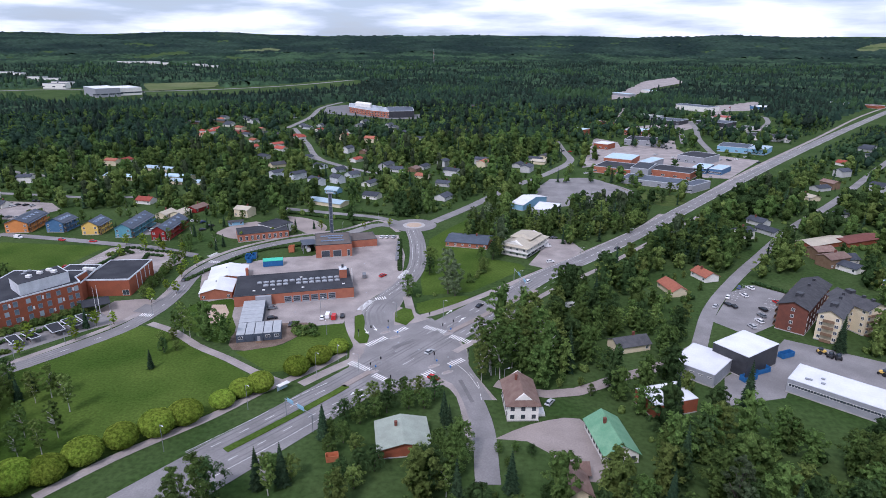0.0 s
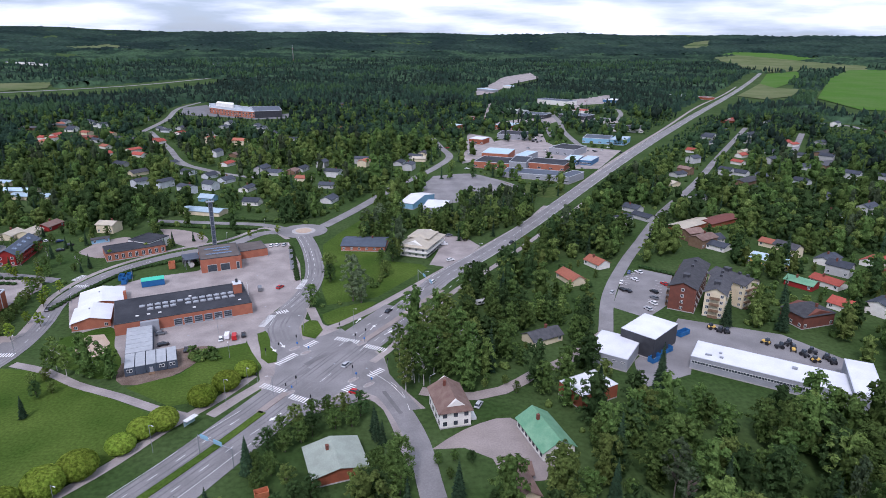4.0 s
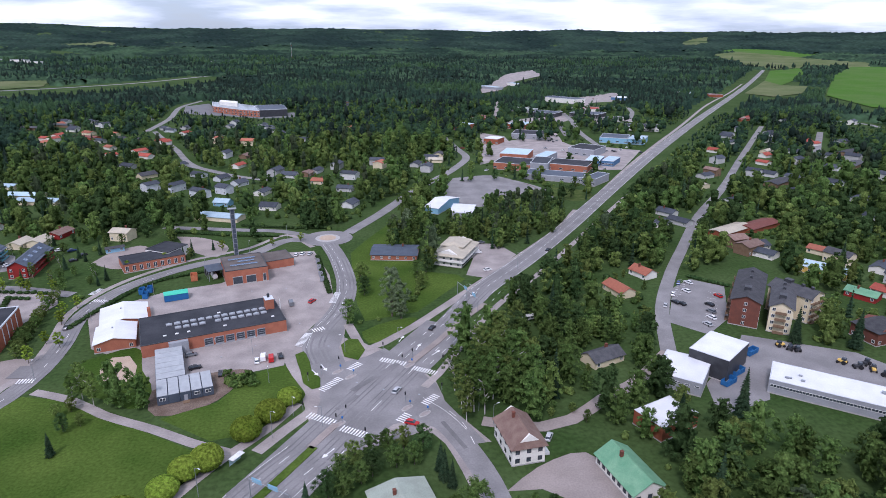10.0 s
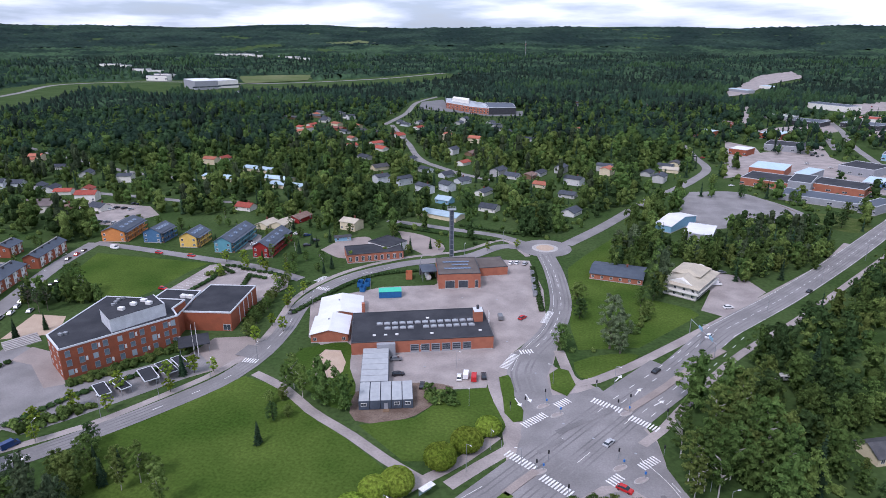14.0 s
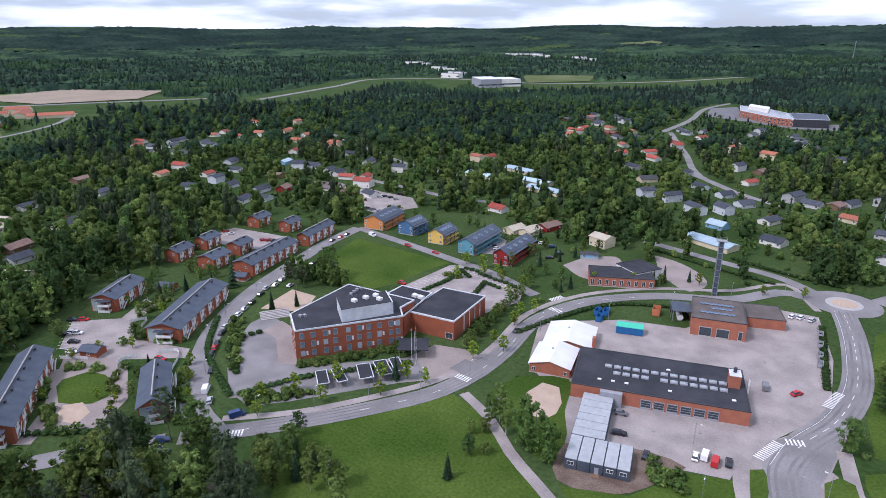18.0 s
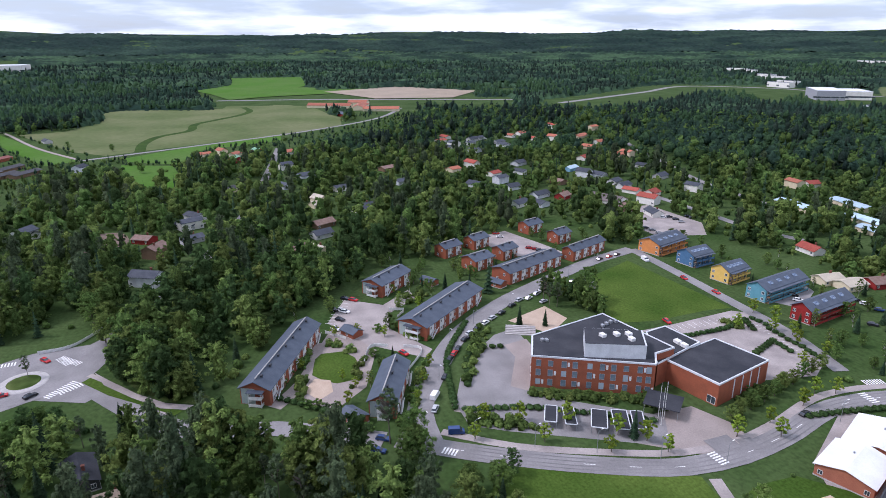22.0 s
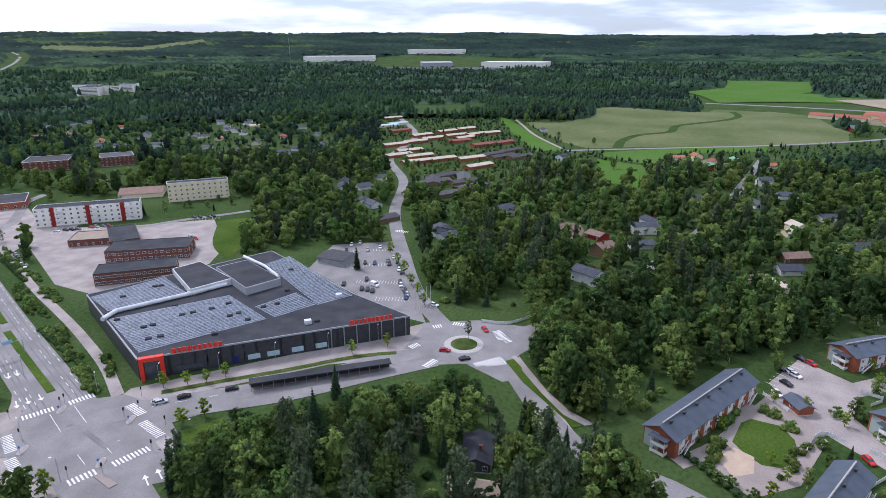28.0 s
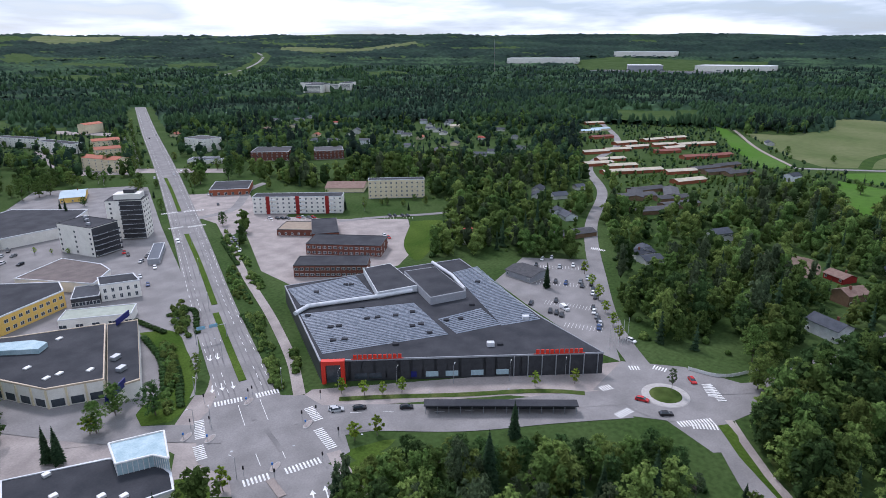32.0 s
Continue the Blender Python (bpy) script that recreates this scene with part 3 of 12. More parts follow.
area("road_island", [(-29.8, 264.0), (-27.0, 266.4), (-23.0, 253.4), (-18.6, 240.2), (-21.3, 238.9), (-26.4, 251.1)], M_LAWN, 0.16, "narrow grass island with kerbs", "road island")
area("road_island", [(-13.2, 270.3), (-10.4, 275.3), (-6.8, 274.5), (-3.9, 265.4), (-6.3, 257.7), (-11.6, 260.8)], M_LAWN, 0.16, "rounded grass island with kerbs", "road island")
area("verge_lawn", [(-5.4, 280.9), (1.3, 287.3), (17.8, 292.3), (12.0, 282.2), (2.5, 270.2), (-2.6, 270.8)], M_LAWN, 0.05, "grass verge between path and road", "lawn")
area("park_corner", [(-105.2, 267.0), (-90.9, 275.8), (-82.1, 257.3), (-74.4, 243.1), (-74.5, 233.0), (-91.3, 240.9), (-105.9, 250.2)], M_LAWN, 0.03, "grass round the sand pit", "lawn")
area("sand_pit", [(-97.4, 259.4), (-96.4, 268.2), (-90.5, 268.9), (-85.2, 261.0), (-85.0, 249.8), (-90.8, 249.1)], M_SAND, 0.05, "round pale sand pit", "sand pit")
area("crossing_lawn", [(23.3, 237.8), (36.3, 257.4), (38.1, 235.3), (36.9, 219.3), (26.2, 219.1), (22.4, 225.0)], M_GROUND, 0.03, "rough grass under the birches", "lawn")
road("grass_verge", [(-183.4, -18.6), (-188.3, -13.0), (-207.0, 10.4), (-230.6, 40.1), (-233.4, 46.0)], 2.6, M_ROUGHGRASS, 0.13, "dry grass strip with street trees", "lawn")
area("street_lawn", [(-163.7, 2.1), (-168.9, 4.9), (-177.2, 10.8), (-173.7, 11.6), (-163.2, 8.0)], M_LAWN, 0.04, "grass verge by the market street", "lawn")
area("street_lawn", [(-157.8, 6.8), (-170.7, 12.0), (-168.6, 22.0), (-157.2, 25.6), (-150.5, 16.1)], M_LAWN, 0.03, "grass bank under the trees", "lawn")
area("hedge_lawn", [(-172.3, -121.3), (-181.1, -113.4), (-174.9, -91.7), (-156.6, -60.9), (-143.4, -52.1), (-137.1, -57.3), (-139.5, -64.7), (-153.4, -71.7), (-168.6, -100.6)], M_LAWN, 0.04, "grass bank with hedges along the main road", "lawn")
area("corner_lawn", [(-128.7, -26.1), (-133.1, -21.9), (-130.0, -11.9), (-124.8, -19.3)], M_LAWN, 0.04, "grass corner with young trees", "lawn")
area("office_lawn", [(-369.9, -137.0), (-382.5, -123.8), (-340.6, -95.3), (-308.1, -84.6), (-314.9, -95.2)], M_LAWN, 0.04, "lawn strip with young trees", "lawn")
area("wheat_field", [(-959.6, -46.7), (-972.6, 4.9), (-1066.0, 41.4), (-1210.8, 35.2), (-1236.5, 79.7), (-1190.7, 147.6), (-1185.2, 221.1), (-1225.7, 231.8), (-1197.2, 341.4), (-1084.1, 359.4), (-964.7, 373.0), (-872.4, 348.8), (-804.9, 225.8), (-762.0, 105.5), (-743.4, 64.8), (-782.5, 32.2)], M_FIELD, 0.03, "wide pale green field", "field", smooth=False)
road("ditch", [(-752.5, 96.6), (-822.3, 101.4), (-868.5, 118.0), (-903.3, 151.2), (-977.2, 166.1), (-1024.9, 202.7), (-1071.4, 238.4), (-1120.4, 258.4), (-1193.8, 257.3)], 11, M_DITCH, 0.06, "dark overgrown ditch winding through the field", "ditch")
area("green_field", [(-1627.7, 199.0), (-1794.1, 297.1), (-2062.1, 327.6), (-2017.7, 529.9), (-1684.7, 477.1), (-1558.4, 380.9), (-1523.0, 574.9), (-1421.6, 544.7), (-1394.8, 353.4), (-1400.2, 257.6)], M_FIELD2, 0.03, "green field below the woods", "field", smooth=False)
area("green_field", [(-718.3, 83.3), (-762.3, 142.6), (-810.6, 255.1), (-772.2, 248.6), (-733.3, 153.8), (-656.7, 133.6), (-695.6, 87.0)], M_FIELD2, 0.028, "bright green strip along the country road", "field", smooth=False)
area("wheat_field", [(-1699.2, -3957.8), (-1859.9, -4253.4), (-2079.6, -4237.9), (-2313.5, -4004.9), (-2008.7, -3596.5), (-1695.0, -3677.8)], M_FIELD, 0.03, "distant pale field", "field", smooth=False)
area("wheat_field", [(-2384.9, -2658.8), (-2555.7, -2811.8), (-2812.8, -2439.0), (-3402.7, -2513.1), (-3280.1, -2394.7), (-2696.2, -2290.1)], M_FIELD, 0.03, "distant pale field", "field", smooth=False)
area("works_yard", [(-2781.6, -1135.1), (-3055.3, -1057.5), (-3024.7, -364.7), (-2526.1, -288.5), (-2288.8, -712.1), (-2332.3, -881.2)], M_GROUND, 0.03, "rough grass round the distant works", "yard", smooth=False)
area("airfield_lawn", [(-962.3, 1629.8), (-948.1, 1692.1), (-820.0, 1757.5), (-760.7, 1665.3), (-818.8, 1542.5), (-876.1, 1515.6)], M_FIELD, 0.031, "pale grass strip by the far motorway", "field", smooth=False)
area("industrial_yard", [(295.1, 1656.4), (395.0, 1979.3), (523.5, 2164.6), (501.5, 1936.3), (367.3, 1708.0), (281.4, 1462.7)], M_PAVE, 0.03, "pale yard among the far halls", "yard", smooth=False)
area("industrial_yard", [(243.6, 1520.9), (326.8, 1698.2), (268.6, 1422.1), (223.6, 1364.3)], M_PAVE, 0.03, "pale yard among the far halls", "yard", smooth=False)
area("industrial_yard", [(172.6, 960.6), (221.7, 1205.6), (228.9, 1207.3), (181.8, 962.8)], M_PAVE, 0.03, "pale yard among the far halls", "yard", smooth=False)
area("industrial_yard", [(216.9, 1088.0), (270.5, 1122.5), (263.2, 1092.5), (209.9, 1052.8)], M_PAVE, 0.03, "pale yard among the far halls", "yard", smooth=False)
area("parking_ground", [(-389.5, -708.2), (-341.4, -562.4), (-335.6, -506.4), (-360.8, -469.4), (-350.4, -450.4), (-319.1, -482.3), (-314.9, -516.9), (-356.8, -666.4)], M_PAVE, 0.033, "asphalt parking between the flats", "parking lot", smooth=False)
area("parking_ground", [(-336.3, -324.3), (-359.2, -290.9), (-304.0, -217.5), (-273.4, -204.0), (-290.8, -236.5), (-309.5, -277.6)], M_PAVE, 0.033, "worn asphalt turning and parking ground", "parking lot", smooth=False)
area("parking_ground", [(-368.0, -474.2), (-417.5, -401.4), (-405.1, -384.4), (-355.7, -452.2)], M_PAVE, 0.033, "asphalt cross street at the main street", "parking lot", smooth=False)
area("parking_ground", [(-461.0, -848.8), (-493.2, -756.4), (-478.2, -727.6), (-443.8, -809.8)], M_PAVE, 0.033, "asphalt street between the flats", "parking lot", smooth=False)
area("sports_parking", [(-285.0, 1040.0), (-309.7, 1145.6), (-282.2, 1188.8), (-250.6, 1099.1), (-177.9, 1013.9), (-122.2, 1051.2), (-112.0, 990.0), (-160.0, 974.0), (-215.0, 1008.0)], M_DARKASPHALT, 0.02, "parking ground of the sports centre", "parking lot", smooth=False)
area("green_field", [(-1045.8, -111.9), (-984.6, -73.1), (-806.7, -0.3), (-720.6, 42.4), (-703.9, 16.5), (-815.4, -30.7)], M_FIELD2, 0.03, "bright green field strip", "field", smooth=False)
area("green_field", [(-678.3, 81.6), (-654.0, 126.7), (-556.5, 135.8), (-545.0, 95.4)], M_FIELD2, 0.03, "bright green field strip", "field", smooth=False)
area("ploughed_field", [(-1469.2, 467.8), (-1551.9, 676.7), (-1335.8, 793.6), (-1198.2, 668.9), (-1247.0, 519.8)], M_SOIL, 0.03, "pale brown ploughed field", "field", smooth=False)
area("green_field", [(-1602.9, 216.2), (-1737.1, 311.3), (-1604.0, 485.1), (-1438.1, 425.1), (-1350.2, 249.0)], M_FIELD2, 0.03, "distant green field", "field", smooth=False)
area("green_field", [(925.5, 1279.6), (1334.5, 1807.9), (1626.9, 2117.1), (1885.3, 2034.5), (1953.5, 1725.4), (989.1, 872.0), (936.9, 1008.5), (850.2, 1060.4)], M_FIELD2, 0.03, "bright green field by the main road", "field", smooth=False)
area("green_field", [(1042.3, 1681.9), (1262.1, 2007.3), (1423.5, 2094.7), (1278.2, 1848.7), (1000.2, 1544.4)], M_FIELD2, 0.031, "bright green field by the main road", "field", smooth=False)
area("wheat_field", [(782.5, 1338.5), (1042.3, 1681.9), (1000.2, 1544.4), (1048.8, 1508.2), (920.2, 1336.9), (797.7, 1260.7)], M_FIELD, 0.03, "pale green field", "field", smooth=False)
area("wheat_field", [(1283.8, 2175.8), (1493.3, 2790.2), (1649.6, 2886.3), (1740.5, 2575.6), (1799.6, 2250.9), (1635.5, 2040.2), (1504.0, 2125.5), (1327.1, 2066.4)], M_FIELD, 0.03, "pale green field", "field", smooth=False)
area("green_field", [(1558.6, 2915.9), (1721.6, 3015.9), (1841.4, 2893.6), (1893.1, 2585.8), (1740.5, 2575.6), (1649.6, 2886.3)], M_FIELD2, 0.03, "distant green field", "field", smooth=False)
area("wheat_field", [(1660.7, 3513.8), (1920.8, 3887.6), (2098.7, 3992.4), (1830.6, 3501.6), (1634.8, 3294.6)], M_FIELD, 0.03, "distant pale field", "field", smooth=False)
area("wheat_field", [(-1216.1, 313.6), (-1156.1, 370.2), (-924.8, 366.6), (-852.0, 245.6)], M_FIELD, 0.025, "pale green field", "field", smooth=False)
area("clearing", [(-1492.0, 3304.2), (-1390.1, 3636.1), (-1180.8, 3422.5), (-1308.8, 3198.4)], M_FIELD, 0.03, "sunlit clearing in the far woods", "field", smooth=False)
area("airfield_lawn", [(-981.4, 1659.7), (-810.8, 1768.6), (-732.1, 1572.8), (-827.3, 1438.4)], M_FIELD, 0.03, "pale grass strip by the far motorway", "field", smooth=False)

A, P_, Lb = "asphalt", M_PAVE, "road"
road("footpath", [(-113.2, 246.2), (-98.8, 240.0), (-84.6, 230.0), (-66.2, 220.4), (-53.3, 212.7), (-42.0, 207.2)], 3.5, M_PAVE, 0.06, "narrow asphalt footpath", "footpath")
road("footpath", [(-34.0, 206.6), (-27.7, 216.0), (-20.8, 225.4), (-19.9, 232.2), (-22.1, 239.1), (-27.1, 249.2), (-32.2, 263.7), (-32.9, 280.0)], 4, M_PAVE, 0.06, "asphalt footpath beside the road", "footpath")
road("footpath", [(-83.7, 143.3), (-73.4, 160.9), (-54.8, 185.2), (-44.8, 201.8), (-32.2, 218.3), (-25.1, 231.0)], 3.5, M_PAVE, 0.06, "asphalt footpath beside the main road", "footpath")
road("footpath", [(-11.2, 288.5), (-2.5, 266.7), (8.7, 276.5), (27.0, 298.4), (43.0, 319.2), (61.5, 343.3), (87.2, 377.4), (114.3, 414.7), (137.7, 455.4)], 4, M_PAVE, 0.06, "asphalt footpath beside the main road", "footpath")
road("footpath", [(16.4, 236.9), (22.3, 245.5), (27.9, 256.3), (39.2, 277.1), (50.6, 296.5), (82.9, 339.6), (129.7, 407.2), (200.8, 509.8)], 3, M_PAVE, 0.06, "asphalt footpath beside the main road", "footpath")
road("footpath", [(-2.9, 204.3), (10.8, 217.0), (18.5, 211.1), (24.8, 193.3), (27.7, 177.0)], 3, M_PAVE, 0.06, "asphalt footpath round the corner", "footpath")
road("footpath", [(-34.7, 390.4), (-52.2, 414.6), (-69.7, 391.7), (-98.3, 372.2), (-123.0, 339.9), (-129.6, 311.3), (-124.3, 279.7), (-122.8, 263.5), (-125.5, 246.4), (-135.2, 225.4), (-147.2, 205.1), (-162.5, 188.3)], 3, M_PAVE, 0.05, "asphalt footpath beside the street", "footpath")
road("footpath", [(-203.0, -128.6), (-186.1, -92.8), (-160.3, -55.6), (-145.2, -45.9), (-134.8, -53.0), (-117.3, -68.0)], 4, M_PAVE, 0.06, "paved footpath along the main road", "footpath")
road("footpath", [(-291.5, -230.8), (-244.0, -148.1), (-208.4, -79.3), (-189.6, -47.6), (-177.6, -31.2)], 4, M_PAVE, 0.06, "paved footpath along the main road", "footpath")
road("footpath", [(-173.7, -19.0), (-182.4, -12.5), (-207.0, 10.4), (-232.0, 39.5), (-238.4, 54.8)], 3, M_PAVE, 0.05, "paved footpath", "footpath")
road("footpath", [(-182.5, 128.9), (-202.6, 114.1), (-227.4, 99.7), (-244.1, 88.3)], 3, M_PAVE, 0.06, "footpath with a grass verge", "footpath")
road("footpath", [(-153.0, 19.6), (-159.5, 5.0), (-162.3, 0.1)], 4, M_PAVE, 0.06, "paved footpath", "footpath")
road("footpath", [(-720.8, 45.6), (-816.7, -1.9), (-984.9, -64.4), (-1054.8, -92.3)], 4, M_GRAVEL, 0.06, "gravel farm track", "track")

road("main_road", SW[::-1], 19, M_ASPHALT, 0.08, "wide grey asphalt main street with a median", "road")
road("main_road", [SW[0]] + MAIN[1:4], 20, M_ASPHALT, 0.081, "wide grey asphalt main road with turning lanes", "road")
road("main_road", MAIN[3:], 11.5, M_ASPHALT, 0.082, "long straight asphalt main road", "road", clear=13)
NORTH = [(-12.2, 247.7), (-19.7, 256.7), (-23.0, 269.0), (-21.7, 282.4), (-15.7, 302.2), (-13.3, 327.1), (-16.5, 354.5), (-21.5, 378.4), (-26.6, 396.3)]
road("curving_road", NORTH, 9.5, M_ASPHALT, 0.09, "curving asphalt road with dark tyre tracks", "road", clear=4)
road("school_street", [(-31.1, 400.7), (-47.6, 404.8), (-66.9, 380.9), (-95.1, 363.6), (-119.0, 331.8), (-123.4, 307.9), (-118.8, 277.2), (-117.8, 259.9), (-120.3, 242.7), (-131.0, 220.7), (-143.2, 201.5), (-153.6, 187.5), (-164.1, 174.9)], 7.5, M_ASPHALT, 0.09, "asphalt street curving past the school", "road", clear=4)
road("school_street", [(-165.8, 171.3), (-175.0, 158.3), (-184.8, 142.8), (-192.3, 121.4), (-209.3, 105.8), (-234.5, 89.6), (-246.6, 80.9)], 7.5, M_ASPHALT, 0.091, "asphalt street through the trees", "road", clear=4)
road("old_street", [(1.6, 237.2), (20.4, 216.3), (29.1, 193.0), (33.0, 162.9)], 7, M_ASPHALT, 0.09, "asphalt street past the old houses", "road")
road("parking_street", [(-155.2, 182.2), (-174.3, 186.0), (-195.7, 200.1), (-218.1, 219.3), (-238.2, 248.0), (-255.3, 285.9), (-269.3, 323.8), (-276.0, 354.0)], 8.5, M_ASPHALT, 0.095, "asphalt street lined with parked cars", "road", clear=4)
road("colour_street", [(-276.0, 354.0), (-232.0, 349.6), (-200.1, 345.5), (-164.7, 340.4), (-137.4, 331.1)], 6, M_ASPHALT, 0.1, "asphalt street before the coloured houses", "road")
road("hill_street", [(-257.3, 59.1), (-281.6, 39.3), (-344.4, 4.6), (-421.0, -31.7), (-526.5, -67.1), (-616.2, -117.0), (-765.2, -145.9), (-996.0, -262.4)], 8, M_ASPHALT, 0.09, "asphalt street rising past the parking lot", "road", clear=4)
road("east_street", [(-255.7, 73.5), (-270.4, 91.7), (-299.4, 106.0), (-353.3, 132.5), (-442.5, 165.8), (-587.4, 204.8), (-714.5, 235.7)], 6.5, M_ASPHALT, 0.09, "asphalt street between the gardens", "road", clear=1)
road("market_street", [(-243.1, 62.6), (-228.3, 45.6), (-201.5, 19.2), (-186.0, -1.6), (-173.3, -18.2), (-160.3, -28.3)], 9, M_ASPHALT, 0.09, "asphalt street before the supermarket", "road", clear=4)
road("market_street", [(-230.9, 62.3), (-213.7, 43.4), (-194.6, 23.5), (-180.4, 2.9), (-168.9, -14.1)], 6, M_ASPHALT, 0.091, "asphalt lane by the long bus shelter", "road", clear=4)
road("side_street", [(-290.9, -261.2), (-314.4, -259.4), (-347.6, -284.1), (-370.6, -306.9), (-396.0, -317.0)], 7, M_ASPHALT, 0.088, "asphalt side street", "road")
road("flats_lane", [(-342.6, -176.4), (-362.0, -163.6), (-397.4, -133.7), (-417.1, -121.8)], 5, M_ASPHALT, 0.087, "asphalt lane before the flats", "road")
road("west_street", [(-149.5, -32.2), (-140.0, -46.6), (-129.5, -59.4), (-121.0, -76.4), (-112.6, -94.6)], 9, M_ASPHALT, 0.09, "asphalt street to the town square", "road")
road("back_street", [(-129.0, 436.9), (-85.3, 427.9), (-53.4, 420.8), (-34.6, 407.5)], 6, M_ASPHALT, 0.09, "narrow asphalt street along the lawn", "road", clear=4)
road("north_street", [(-16.3, 415.0), (0.0, 448.4), (32.7, 525.2), (71.0, 600.8), (89.8, 655.7), (86.2, 711.4), (82.3, 781.6)], 7.5, M_ASPHALT, 0.09, "asphalt street to the industrial quarter", "road", clear=4)
road("flats_street", [(110.6, 253.5), (123.6, 287.6), (147.9, 331.6), (172.1, 368.9), (212.1, 429.2), (264.8, 497.1), (354.0, 621.8), (519.2, 851.5)], 6, M_ASPHALT, 0.09, "narrow asphalt street to the houses", "road", clear=4)
road("gravel_lane", [(32.8, 215.5), (50.5, 210.7), (60.6, 213.6), (74.7, 224.1), (87.0, 231.5), (110.6, 253.5)], 5, M_GRAVEL, 0.085, "gravel lane under the trees", "lane")
road("estate_street", [(-266.9, 854.3), (-205.4, 725.4), (-148.8, 615.3), (-118.6, 587.7), (-86.8, 566.1)], 6, M_ASPHALT, 0.085, "residential street", "road", clear=5)
road("estate_street", [(-365.5, 452.5), (-316.9, 450.4), (-272.9, 448.5), (-247.5, 454.9)], 6, M_ASPHALT, 0.085, "residential street", "road", clear=5)
road("estate_street", [(-642.4, 630.6), (-544.5, 584.8), (-460.6, 550.6), (-391.5, 522.4), (-316.9, 507.9)], 6, M_ASPHALT, 0.085, "residential street", "road", clear=5)
road("estate_street", [(-199.3, 657.6), (-145.9, 613.8), (-108.1, 575.1)], 6, M_ASPHALT, 0.095, "residential street", "road", clear=5)
road("hall_street", [(-276.9, 855.2), (-284.5, 965.1), (-313.9, 1153.2), (-304.3, 1249.6)], 8, M_ASPHALT, 0.085, "residential street", "road", clear=5)
road("industry_street", [(229.9, 784.7), (249.9, 901.6), (250.5, 1027.6), (212.8, 1071.6)], 7, M_ASPHALT, 0.085, "industrial street", "road", clear=5)
road("east_avenue", [(436.8, 626.4), (562.3, 794.2)], 7, M_ASPHALT, 0.085, "residential street", "road", clear=5)
road("fields_road", [(-720.6, 42.4), (-767.1, 146.7), (-834.7, 289.3), (-935.9, 423.9), (-1058.7, 504.9)], 7, M_ASPHALT, 0.085, "country road along the field", "road", clear=14)
road("cycle_path", [(153.0, 472.0), (241.4, 612.2), (406.0, 855.5), (592.4, 1132.8), (745.3, 1338.9), (930.4, 1600.5)], 4, M_PAVE, 0.06, "straight cycle path beside the main road", "footpath", clear=4)
road("lake_road", [(658.8, 894.7), (678.2, 863.4), (672.4, 823.9)], 9, M_ASPHALT, 0.085, "asphalt road between the fields", "road", clear=9)
road("industry_street", [(242.3, 704.8), (256.7, 823.2), (281.1, 939.0), (291.6, 1010.0)], 7, M_ASPHALT, 0.086, "industrial street", "road", clear=5)
road("industry_street", [(369.2, 936.3), (414.6, 1046.7), (422.7, 1089.6), (360.5, 1118.6), (302.0, 1049.5), (237.8, 1011.5)], 7, M_ASPHALT, 0.0855, "industrial street", "road", clear=5)
road("country_road", [(-1394.5, -1808.0), (-1562.5, -1941.7), (-1752.8, -2086.9), (-2000.4, -2314.6), (-2174.7, -2516.8), (-2286.2, -2699.2)], 12, M_ASPHALT, 0.085, "distant winding road", "road", clear=16)
road("motorway", [(-1349.8, 226.1), (-1301.9, 375.9), (-1215.7, 559.6), (-1108.3, 758.4)], 16, M_ASPHALT, 0.085, "distant motorway", "road", clear=25)
road("motorway", [(-1012.3, 803.7), (-1138.5, 1108.9), (-1227.0, 1321.0), (-1082.2, 1441.0), (-808.7, 1447.7), (-603.5, 1635.9), (-464.4, 1928.6)], 16, M_ASPHALT, 0.085, "distant motorway", "road", clear=25)

# roundabouts
RB1, RB2 = (-27.4, 406.2), (-247.7, 68.3)
for cx, cy, r, plant in ((*RB1, 14.5, M_SAND), (*RB2, 15.5, M_ROUGHGRASS)):
    area("roundabout", ring(cx, cy, r), M_ASPHALT, 0.1, "round asphalt junction", "roundabout", smooth=False)
    bm = bmesh.new()
    bmesh.ops.create_cone(bm, cap_ends=True, segments=48, radius1=r * 0.5, radius2=r * 0.48, depth=0.16)
    isl = tagged(finish("roundabout_island", bm, M_KERB), "raised stone apron with a planted middle", "roundabout island")
    isl.matrix_basis = pose(cx, cy, 0.25)
    bm = bmesh.new()
    bmesh.ops.create_uvsphere(bm, u_segments=40, v_segments=8, radius=1)
    bmesh.ops.delete(bm, geom=[v for v in bm.verts if v.co.z < -0.01], context="VERTS")
    part("planting", bm, plant, isl, at=pose(0, 0, 0.06) @ Matrix.Diagonal((r * 0.34, r * 0.34, 0.5, 1)))
area("verge_lawn", [(-239.3, 86.6), (-226.4, 95.5), (-214.0, 107.0), (-204.8, 115.3), (-206.3, 117.8), (-218.1, 107.5), (-231.1, 97.5), (-241.9, 89.0)], M_LAWN, 0.12, "narrow grass verge between road and footpath", "lawn", smooth=False)
area("footpath", [(-245.3, 90.1), (-236.9, 95.3), (-223.6, 104.2), (-213.6, 112.8), (-208.4, 121.2), (-206.7, 118.5), (-210.7, 111.5), (-221.5, 102.7), (-234.2, 93.8)], M_PAVE, 0.14, "asphalt footpath along the roundabout road", "footpath", smooth=False)
area("rough_grass", [(-247.5, 93.7), (-259.4, 103.2), (-211.5, 126.4), (-208.9, 122.1), (-213.6, 114.2), (-224.3, 105.3)], M_ROUGHGRASS, 0.035, "rough grass under the birches", "lawn", smooth=False, keep=False)


